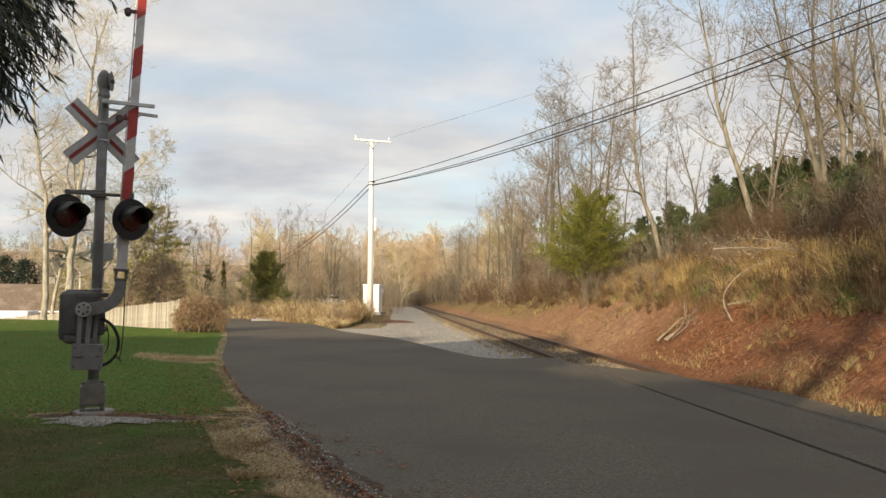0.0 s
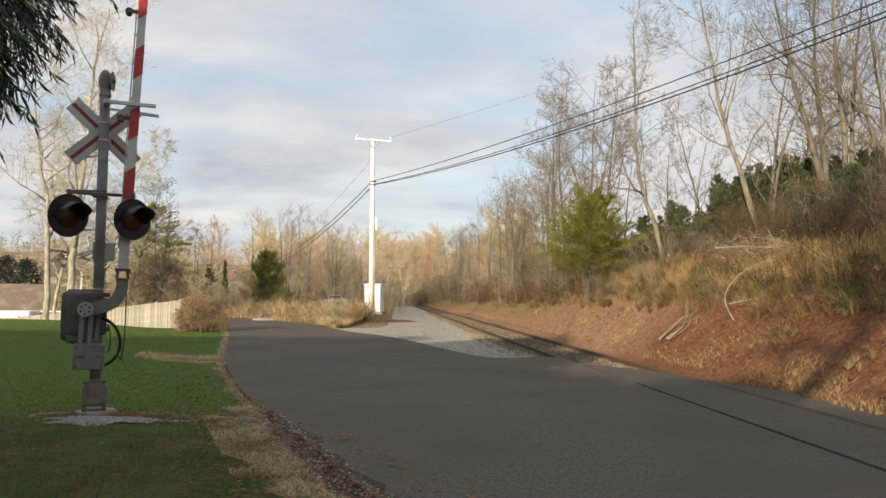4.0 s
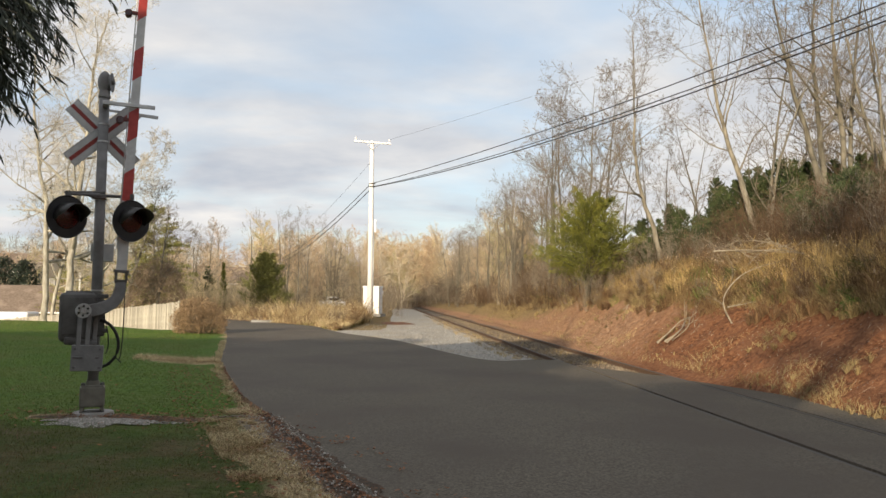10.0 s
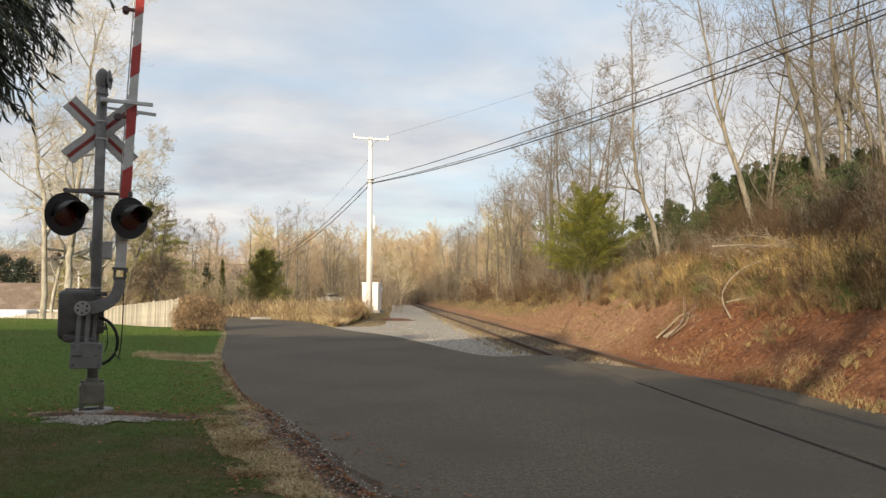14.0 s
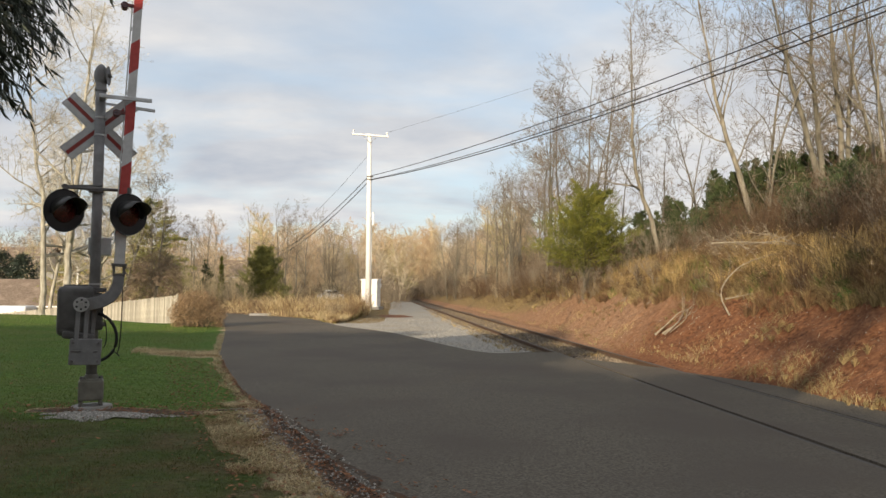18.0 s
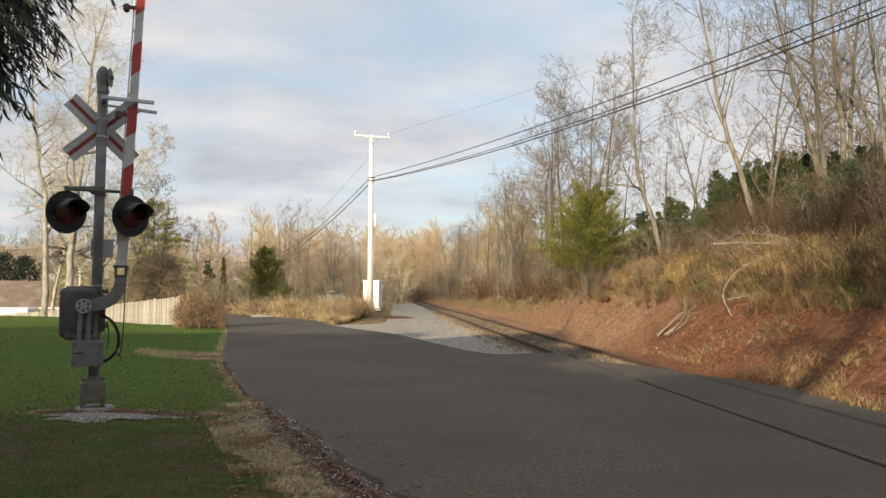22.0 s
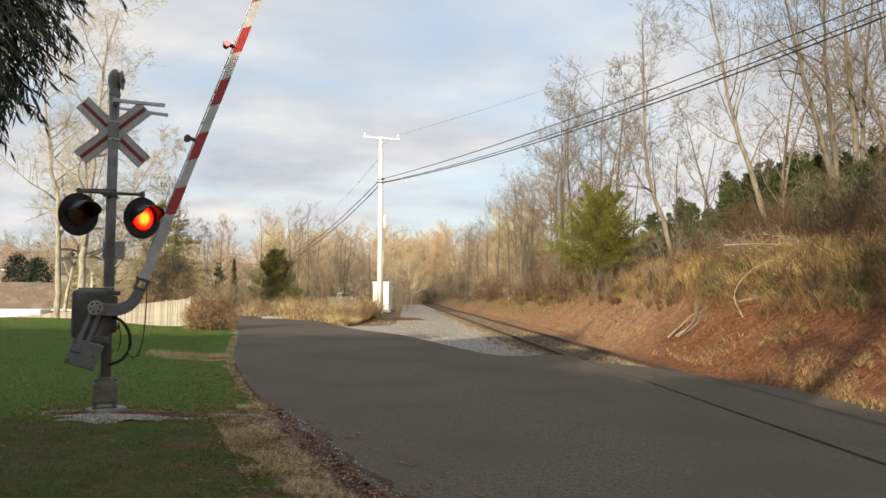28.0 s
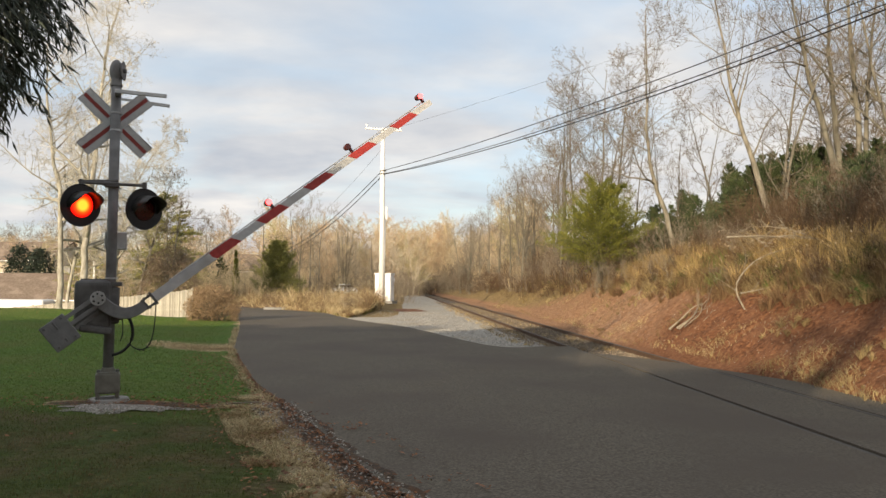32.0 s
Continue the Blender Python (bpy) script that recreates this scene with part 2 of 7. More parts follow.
litter_m = material("litter", ((0.26, 0.17, 0.09), (0.56, 0.46, 0.33)), 3, 3, 0.85, bump=0, island=0.5)
straw_red = material("straw_red", ((0.11, 0.063, 0.032), (0.22, 0.135, 0.068)), 2, 3, 0.9, bump=0, island=0.35)
lawn_blade = material("lawn_blade", ((0.078, 0.13, 0.018), (0.14, 0.2, 0.036)), 0.8, 5, 0.8, bump=0, island=0.2, second=((0.15, 0.16, 0.045), 0.45, 0.5, 0.66))
# thin brownish grass; the near trees' shade is put into its dark tone
worn_shade_blade = material("worn_shade_blade", ((0.06, 0.09, 0.018), (0.11, 0.13, 0.032)), 0.9, 3, 0.85, bump=0, island=0.35, second=((0.15, 0.11, 0.05), 1.1, 0.46, 0.58))
olive_leaf = material("olive_leaf", ((0.085, 0.1, 0.026), (0.18, 0.185, 0.055)), 2, 3, 0.85, bump=0, island=0.4)
roof_shingle = material("roof_shingle", ((0.15, 0.11, 0.08), (0.25, 0.19, 0.145)), 5, 6, 0.95, bump=0.4, second=((0.3, 0.235, 0.18), 1.0, 0.5, 0.7))
wall_cream = material("wall_cream", ((0.5, 0.43, 0.33), (0.6, 0.53, 0.42)), 2, 4, 0.9, bump=0.1)
glass_dark = material("window_glass", ((0.02, 0.022, 0.025), (0.04, 0.042, 0.045)), 2, 2, 0.08, bump=0, spec=0.6)
car_paint = material("car_paint", ((0.62, 0.63, 0.64), (0.7, 0.71, 0.72)), 3, 2, 0.25, bump=0, spec=0.6)
lamp_red = bulb_glow()
lamp_case = material("lamp_case", ((0.07, 0.018, 0.016), (0.13, 0.03, 0.026)), 12, 4, 0.5, bump=0.1)
lamp_small = glow("gate_lamp_red", (1.0, 0.06, 0.064), 7.0)
clay_soil = material("clay_soil", ((0.1, 0.042, 0.022), (0.26, 0.118, 0.06)), 8, 6, 0.95, bump=0.8, bump_dist=0.03)

# ---- mesh tools ----
def thing(name, at=(0, 0, 0), turn=0.0, **tags):
    ob = new(name)
    ob.empty_display_size = 0.2
    ob.matrix_basis = pose(*at, 0, 0, turn)
    return tagged(ob, **tags)


def part(name, bm, mat, parent=None, label="", smooth=False):
    """Links a bmesh as one mesh object, in its parent's space."""
    me = bpy.data.meshes.new(name)
    bm.to_mesh(me)
    bm.free()
    if mat:
        me.materials.append(mat)
    if smooth:
        me.shade_smooth()
    ob = new(name, me)
    if parent:
        ob.parent = parent
    return tagged(ob, label=label)


def raw(name, verts, faces, mat, parent=None, label="", smooth=False):
    me = bpy.data.meshes.new(name)
    me.from_pydata(verts, [], faces)
    mats = mat if isinstance(mat, (list, tuple)) else [mat]
    for k in mats:
        me.materials.append(k)
    if smooth:
        me.shade_smooth()
    ob = new(name, me)
    if parent:
        ob.parent = parent
    return tagged(ob, label=label)


def again(name, mesh, parent, m):
    """Another object on the same mesh."""
    ob = new(name, mesh)
    ob.parent = parent
    ob.matrix_basis = m
    return ob


def box(bm, size, at=(0, 0, 0), rot=(0, 0, 0), bevel=0.0, seg=2):
    r = bmesh.ops.create_cube(bm, size=1.0)
    vs = r["verts"]
    bmesh.ops.scale(bm, vec=size, verts=vs)
    if bevel:
        es = list({e for v in vs for e in v.link_edges})
        bv = bmesh.ops.bevel(bm, geom=es, offset=bevel, segments=seg, profile=0.5, affect="EDGES")
        vs = list({v for f in bv["faces"] for v in f.verts} | {v for v in vs if v.is_valid})
    bmesh.ops.transform(bm, matrix=pose(*at, *rot), verts=vs)
    return vs


def cyl(bm, r1, r2, depth, at=(0, 0, 0), rot=(0, 0, 0), seg=20, caps=True):
    r = bmesh.ops.create_cone(bm, cap_ends=caps, segments=seg, radius1=r1, radius2=r2, depth=depth)
    bmesh.ops.transform(bm, matrix=pose(*at, *rot), verts=r["verts"])
    return r["verts"]


def tube_into(V, F, pts, radii, sides=6, cap=True):
    """Adds a tapered tube along pts to the lists V and F."""
    n = len(pts)
    base = len(V)
    up = Vector((0, 0, 1))
    for i in range(n):
        a, b = pts[max(0, i - 1)], pts[min(n - 1, i + 1)]
        d = (b - a)
        d = d.normalized() if d.length > 1e-9 else up
        s = d.cross(up if abs(d.z) < 0.95 else Vector((1, 0, 0))).normalized()
        t = s.cross(d)
        for k in range(sides):
            w = 2 * math.pi * k / sides
            V.append(tuple(pts[i] + (s * math.cos(w) + t * math.sin(w)) * radii[i]))
    for i in range(n - 1):
        for k in range(sides):
            k2 = (k + 1) % sides
            F.append((base + i * sides + k, base + i * sides + k2, base + (i + 1) * sides + k2, base + (i + 1) * sides + k))
    if cap and sides > 2:
        F.append(tuple(base + (n - 1) * sides + k for k in range(sides)))
        F.append(tuple(base + k for k in reversed(range(sides))))


def ribbon_into(V, F, pts, radii, rng):
    """A fine twig: one narrow strip along pts, turned at random."""
    base = len(V)
    d = pts[-1] - pts[0]
    s = d.cross(Vector((rnd(rng, -1, 1), rnd(rng, -1, 1), rnd(rng, -1, 1))))
    s = s.normalized() if s.length > 1e-9 else Vector((1, 0, 0))
    for p, r in zip(pts, radii):
        V.append(tuple(p - s * r * 1.15))
        V.append(tuple(p + s * r * 1.15))
    for i in range(len(pts) - 1):
        k = base + 2 * i
        F.append((k, k + 1, k + 3, k + 2))


def tube(name, pts, radius, mat, parent=None, sides=8, label="", smooth=True):
    V, F = [], []
    rr = radius if isinstance(radius, (list, tuple)) else [radius] * len(pts)
    tube_into(V, F, [Vector(p) for p in pts], rr, sides)
    return raw(name, V, F, mat, parent, label, smooth)


def bezier(p0, p1, p2, p3, n):
    p0, p1, p2, p3 = map(Vector, (p0, p1, p2, p3))
    return [p0 * (1 - t) ** 3 + p1 * 3 * t * (1 - t) ** 2 + p2 * 3 * t * t * (1 - t) + p3 * t ** 3 for t in (i / (n - 1) for i in range(n))]


def step(a, b, x):
    t = max(0.0, min(1.0, (x - a) / (b - a)))
    return t * t * (3 - 2 * t)


def rnd(rng, a, b):
    return a + (b - a) * rng.random()


def along(line, y):
    """x of a polyline ((x, y), ...) rising in y, at y."""
    for (x0, y0), (x1, y1) in zip(line, line[1:]):
        if y <= y1:
            return x0 + (x1 - x0) * (y - y0) / (y1 - y0)
    return line[-1][0]

# ---- ground, road and track ----
TRACK_X, GAUGE = 5.5, 1.435
NEAR_RAIL, FAR_RAIL = TRACK_X - 0.7525, TRACK_X + 0.7525
# the road's left edge, from behind the camera into the distance
LEFT_EDGE = ((4.2, -14), (2.6, 0.0), (0.95, 4.2), (-0.16, 6.4), (-0.68, 8.0), (-1.5, 10.4), (-2.24, 12.4), (-3.3, 16.3), (-4.2, 20.1), (-5.95, 29.3), (-8.9, 42.0), (-13, 50.0), (-22, 60))
# the edge of the paving on the other side, down to the track
RIGHT_EDGE = ((3.95, 20.0), (2.9, 19.8), (2.05, 22.1), (0.5, 28.7), (-1.7, 34.0), (-2.8, 38.0), (-4.0, 42.3), (-6.0, 45.6), (-9, 49.5), (-17, 60))


def bank_foot(y):
    return 7.15 + 0.4 * step(20, 45, y) + 0.12 * math.sin(y * 0.45) + 1.2 * step(6, -10, y)


def land(x, y):
    """The height of the ground."""
    z = 0.0
    left = along(LEFT_EDGE, max(-14, min(60, y)))
    if x < left - 0.3:
        d = left - 0.3 - x
        z += 0.05 * step(0, 3, d) * (1 - step(30, 44, y)) + 0.05 * step(0, 6, d) * math.sin(0.35 * x + 0.22 * y)
        z += 0.36 * step(9, 15.5, -x) * step(20, 35, y) * step(46, 38, y)
        z -= (1.15 * step(34.5, 46, y) + 1.3 * step(44, 62, y)) * step(0.5, 4, d)
    if y > 33 and x < 3.6 and x > left:
        z += 0.34 * step(36, 50, y) * step(0.4, -1.2, x) * step(0.1, 2.0, x - along(RIGHT_EDGE[5:], max(38, min(60, y))))
    s = x - bank_foot(y)
    if s > 0:
        k = 1 - 0.5 * step(40, 110, y)
        z += k * (0.80 * min(s, 2.9) + 0.36 * max(0.0, min(s - 2.9, 9.0)) + 0.12 * max(0.0, min(s - 11.9, 60)))
        soft = step(0, 0.5, s)
        p = Vector((x, y, 0))
        z += soft * (0.012 * noise.noise(p * 6.0) + 0.03 * noise.noise(p * 3.8 + Vector((2, 7, 0))) + 0.12 * noise.noise(p * 0.9) + 0.07 * noise.noise(p * 2.6 + Vector((9, 0, 0))) + 0.02 * abs(noise.noise(Vector((x * 2.2, y * 7.0, 3)))) - 0.11 * abs(noise.noise(Vector((x * 0.5, y * 2.3, 8)))))
    if 3.9 < x < 7.4 and y > 11:
        edge = 20.0 - (x - 4.0) * 2.1
        z -= 0.13 * step(3.95, 4.35, x) * step(7.2, 6.85, x) * step(edge - 0.9, edge - 0.6, y)
    if 4.69 < x < 6.31 and y <= 21:
        z = min(z, -0.14)
    if y > 105:
        z += 7.0 * step(115, 230, y) * step(3.0, 14.0, abs(x - TRACK_X)) + 5.0 * step(200, 260, y)
    return z


def lines(spans):
    out = []
    for a, b, d in spans:
        n = max(1, round((b - a) / d))
        out += [a + (b - a) * i / n for i in range(n)]
    return out + [spans[-1][1]]


def build_ground():
    xs = lines(((-1200, -300, 150), (-300, -80, 20), (-80, -30, 4), (-30, -8, 0.7), (-8, 3.8, 0.4), (3.8, 4.6, 0.2), (4.6, 4.69, 0.09), (4.69, 4.82, 0.13), (4.82, 6.18, 0.34),
                (6.18, 6.31, 0.13), (6.31, 7.0, 0.17), (7.0, 10.6, 0.1), (10.6, 22, 0.4), (22, 80, 4), (80, 300, 20), (300, 1200, 150)))
    ys = lines(((-500, -100, 50), (-100, -20, 8), (-20, 5, 1.0), (5, 9, 0.4), (9, 34, 0.15), (34, 62, 0.5), (62, 130, 2.5), (130, 400, 20), (400, 1600, 150)))
    V = [(x, y, land(x, y)) for y in ys for x in xs]
    nx = len(xs)
    F = [(j * nx + i, j * nx + i + 1, (j + 1) * nx + i + 1, (j + 1) * nx + i) for j in range(len(ys) - 1) for i in range(nx - 1)]
    me = bpy.data.meshes.new("ground")
    me.from_pydata(V, [], F)
    me.shade_smooth()
    # how far a spot lies up the bank, from the paving, and in the ballast
    bank, verge, bed, dry, worn, sun_haze = [], [], [], [], [], []
    for x, y, z in V:
        bank.append((x - bank_foot(y)) + (2.3 * step(27, 48, y) if x > bank_foot(y) + 0.3 else 0.0))
        d = along(LEFT_EDGE, max(-14, min(60, y))) - x
        wide = 0.72 - 0.17 * step(8.2, 12.5, y)
        patch = step(1.25, 0.75, math.hypot((y - 19.6 + 0.35 * math.sin(2.2 * d)) / (1.05 + 0.5 * abs(noise.noise(Vector((x, y, 3))))), max(0.0, d - 1.7) / 0.45)) if 0 < d < 4 and 17 < y < 22 else 0.0
        foot = step(1.25, 0.6, math.hypot((x + 3.45) / 1.7, (y - 10.15) / 0.55))
        verge.append(min(max(-5.0, min(9.0, d)) / wide + 0.72 * step(8.5, 12.5, y), 9 - 8.4 * patch, 9 - 8.8 * foot))
        # between 17 and 27 m the clay pales, standing for sunlight and haze
        sun_haze.append(step(17, 27, y))
        # thin grass near the camera, its colour darkened for the trees' shade too
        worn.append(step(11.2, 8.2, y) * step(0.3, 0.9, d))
        bed.append(step(3.6, 4.1, x) * step(7.3, 6.9, x) if y > 12 or 4.6 < x < 6.4 else 0.0)
        dry.append(step(34, 37, y) * step(-9, -6.5, x) if -20 < x < 4 else (step(44, 52, y) if x < 4 else 0.0))
    for key, vals in (("bank", bank), ("verge", verge), ("bed", bed), ("dry", dry), ("worn", worn), ("sun_haze", sun_haze)):
        me.attributes.new(key, "FLOAT", "POINT").data.foreach_set("value", vals)
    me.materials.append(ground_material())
    return tagged(new("ground", me), "mown lawn, tan verge and red clay bank beside the track", "ground", kind="structure")


def ground_material():
    m = bpy.data.materials.new("ground")
    m.use_nodes = True
    nt = m.node_tree
    N, L = nt.nodes.new, nt.links.new
    b = nt.nodes["Principled BSDF"]
    b.inputs["Roughness"].default_value, b.inputs["Specular IOR Level"].default_value = 0.95, 0.15
    co = N("ShaderNodeTexCoord")

    def noise_of(scale, detail=6):
        n = N("ShaderNodeTexNoise"); n.inputs["Scale"].default_value, n.inputs["Detail"].default_value = scale, detail
        L(co.outputs["Object"], n.inputs["Vector"])
        return n.outputs["Fac"]

    def ramp(src, stops):
        r = N("ShaderNodeValToRGB")
        while len(r.color_ramp.elements) < len(stops):
            r.color_ramp.elements.new(0.5)
        for e, (p, c) in zip(r.color_ramp.elements, stops):
            e.position, e.color = p, (*c, 1)
        L(src, r.inputs[0])
        return r.outputs[0]

    def attr(key):
        a = N("ShaderNodeAttribute"); a.attribute_name = key
        return a.outputs["Fac"]

    def span(value, lo, hi, wobble=0.0, scale=2.0):
        """0 to 1 as the value runs from lo to hi, with a ragged edge."""
        if wobble:
            mm = N("ShaderNodeMath"); mm.operation = "MULTIPLY_ADD"; mm.inputs[1].default_value, mm.inputs[2].default_value = wobble * 2, -wobble
            L(noise_of(scale), mm.inputs[0])
            ad = N("ShaderNodeMath"); L(mm.outputs[0], ad.inputs[0]); L(value, ad.inputs[1])
            value = ad.outputs[0]
        r = N("ShaderNodeMapRange"); r.inputs[1].default_value, r.inputs[2].default_value = lo, hi
        L(value, r.inputs[0])
        return r.outputs[0]

    def mix(fac, a, c):
        x = N("ShaderNodeMixRGB"); L(fac, x.inputs[0]); L(a, x.inputs[1]); L(c, x.inputs[2])
        return x.outputs[0]

    lawn = mix(span(noise_of(0.55, 5), 0.42, 0.68), ramp(noise_of(11, 8), ((0.3, (0.032, 0.07, 0.009)), (0.5, (0.075, 0.135, 0.02)), (0.7, (0.14, 0.215, 0.04)))),
               ramp(noise_of(16, 8), ((0.3, (0.05, 0.08, 0.014)), (0.7, (0.165, 0.195, 0.05)))))
    tan = ramp(noise_of(12), ((0.3, (0.18, 0.125, 0.07)), (0.5, (0.31, 0.235, 0.14)), (0.7, (0.48, 0.38, 0.24))))
    litter = ramp(noise_of(22), ((0.3, (0.05, 0.041, 0.034)), (0.52, (0.11, 0.078, 0.056)), (0.7, (0.27, 0.125, 0.06))))
    clay = mix(span(noise_of(1.2, 4), 0.42, 0.7), ramp(noise_of(11, 8), ((0.3, (0.076, 0.03, 0.015)), (0.5, (0.185, 0.078, 0.037)), (0.72, (0.3, 0.148, 0.075)))),
               ramp(noise_of(14), ((0.3, (0.14, 0.056, 0.028)), (0.7, (0.3, 0.148, 0.078)))))
    # distant clay: a lighter tan paints hazy sunlight into the colour
    clay = mix(span(attr("sun_haze"), 0.2, 0.8, 0.3, 1.5), clay, ramp(noise_of(9, 8), ((0.3, (0.2, 0.1, 0.052)), (0.5, (0.31, 0.175, 0.1)), (0.7, (0.42, 0.262, 0.16)))))
    strawc = ramp(noise_of(7), ((0.28, (0.1, 0.066, 0.03)), (0.5, (0.24, 0.165, 0.075)), (0.72, (0.4, 0.29, 0.14))))
    floorc = ramp(noise_of(6), ((0.3, (0.035, 0.026, 0.014)), (0.7, (0.1, 0.066, 0.035))))
    ballast = ramp(noise_of(24, 3), ((0.3, (0.07, 0.056, 0.042)), (0.5, (0.14, 0.115, 0.088)), (0.7, (0.25, 0.21, 0.165))))
    # sparse grass over soil, coloured darker to stand for shade as well
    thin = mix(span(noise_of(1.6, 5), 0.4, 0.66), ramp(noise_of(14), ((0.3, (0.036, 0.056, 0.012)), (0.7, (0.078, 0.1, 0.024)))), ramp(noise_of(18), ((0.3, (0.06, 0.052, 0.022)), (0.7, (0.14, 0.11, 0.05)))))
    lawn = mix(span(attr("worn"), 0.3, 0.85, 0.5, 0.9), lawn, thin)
    v = attr("verge")
    c = mix(span(v, 1.1, 0.7, 0.65, 1.3), lawn, tan)
    c = mix(span(v, 0.62, 0.3, 0.5, 1.8), c, litter)
    c = mix(span(attr("dry"), 0.4, 0.6, 0.2, 1.0), c, strawc)
    c = mix(span(attr("bed"), 0.3, 0.7, 0.15, 3.0), c, ballast)
    k = attr("bank")
    c = mix(span(k, -0.85, -0.55, 0.15, 3.0), c, clay)
    c = mix(span(k, 2.2, 2.9, 0.9, 1.1), c, strawc)
    c = mix(span(k, 3.9, 5.4, 1.2, 0.7), c, floorc)
    L(c, b.inputs["Base Color"])
    h1, h2 = noise_of(30, 6), noise_of(5, 6)
    ad = N("ShaderNodeMath"); ad.operation = "MULTIPLY_ADD"; ad.inputs[1].default_value = 3.0
    L(h2, ad.inputs[0]); L(h1, ad.inputs[2])
    bp = N("ShaderNodeBump"); bp.inputs["Strength"].default_value, bp.inputs["Distance"].default_value = 0.8, 0.045
    L(ad.outputs[0], bp.inputs["Height"]); L(bp.outputs[0], b.inputs["Normal"])
    return m


def smooth_line(pts, n=6):
    out = []
    P = [Vector((*p, 0)) for p in pts]
    for i in range(len(P) - 1):
        a, b_, c, d = P[max(0, i - 1)], P[i], P[i + 1], P[min(len(P) - 1, i + 2)]
        for k in range(n):
            t = k / n
            out.append(0.5 * ((2 * b_) + (c - a) * t + (2 * a - 5 * b_ + 4 * c - d) * t * t + (3 * b_ - a - 3 * c + d) * t ** 3))
    return out + [P[-1]]


def slab(name, outline, top, thick, mat, ragged=0.0, shape=None, **tags):
    """A flat slab with the given outline; its edge wanders by `ragged`."""
    bm = bmesh.new()
    vs = []
    for i, p in enumerate(outline):
        o = Vector((noise.noise(p * 1.7), noise.noise(p * 1.7 + Vector((5, 5, 0))), 0)) * ragged
        vs.append(bm.verts.new((p.x + o.x, p.y + o.y, top + (shape(p.x, p.y) if shape else 0))))
    f = bm.faces.new(vs)
    if f.normal.z < 0 or sum(a.co.x * b.co.y - b.co.x * a.co.y for a, b in zip(vs, vs[1:] + vs[:1])) < 0:
        f.normal_flip()
    ex = bmesh.ops.extrude_face_region(bm, geom=[f])
    bmesh.ops.translate(bm, vec=(0, 0, -thick), verts=[v for v in ex["geom"] if isinstance(v, bmesh.types.BMVert)])
    bmesh.ops.recalc_face_normals(bm, faces=bm.faces)
    bmesh.ops.triangulate(bm, faces=[f for f in bm.faces if len(f.verts) > 4])
    return tagged(part(name, bm, mat), kind="structure", **tags)


def build_road():
    left = smooth_line(LEFT_EDGE, 8)
    right = smooth_line(RIGHT_EDGE, 8)
    main = left + list(reversed(right)) + [Vector((NEAR_RAIL - 0.045, 20.0, 0)), Vector((NEAR_RAIL - 0.045, -14, 0))]
    slab("road", main, 0.014, 0.08, asphalt, 0.05, label="worn dark asphalt road curving off beside the track", category="road")
    a, b_ = NEAR_RAIL + 0.09, FAR_RAIL - 0.09
    slab("road_between_rails", [Vector(p) for p in ((a, -14, 0), (b_, -14, 0), (b_, 15.7, 0), (a, 18.3, 0))], 0.014, 0.12, asphalt,
         label="asphalt crossing surface between the rails", category="road")
    e = [(FAR_RAIL + 0.045, -14), (9.0, -14), (7.6, 4), (7.3, 8), (7.2, 10.5), (7.12, 12.4), (6.75, 13.6), (FAR_RAIL + 0.045, 15.0)]
    slab("road_beyond_rails", [Vector((*p, 0)) for p in e], 0.014, 0.1, asphalt, label="asphalt shoulder under the clay bank", category="road")
    apron = smooth_line(((4.05, 19.6), (2.9, 19.6), (2.0, 22.0), (0.4, 28.6), (-1.8, 34.0), (-2.85, 38.2), (-1.2, 40.6), (0.1, 44.0), (0.5, 48.0), (0.55, 56), (0.9, 75), (1.6, 110), (4.0, 110), (4.05, 40)), 6)
    slab("gravel_apron", apron, 0.006, 0.05, gravel_m, 0.12, label="grey gravel pull-off between road and track", category="gravel")


def build_edge_soil():
    """Washed soil and crumbled litter lying over the ragged edge of the asphalt."""
    outer, inner = [], []
    for k in range(150):
        y = 3.6 + 7.2 * k / 149
        x = along(LEFT_EDGE, y)
        w = step(10.8, 8.6, y)
        outer.append(Vector((x + 0.06 + w * (0.1 + 0.22 * noise.noise(Vector((y * 1.3, 4, 0))) + 0.1 * noise.noise(Vector((y * 4.2, 9, 0))) + 0.05 * noise.noise(Vector((y * 11, 2, 0)))), y, 0)))
        inner.append(Vector((x - 0.22, y, 0)))
    slab("edge_soil", inner + list(reversed(outer)), 0.02, 0.03, edge_soil, 0.0, shape=lambda x, y: -0.03 * step(0.12, 0.22, along(LEFT_EDGE, y) - x), label="dark soil and leaf crumbs washed over the asphalt edge", category="soil")


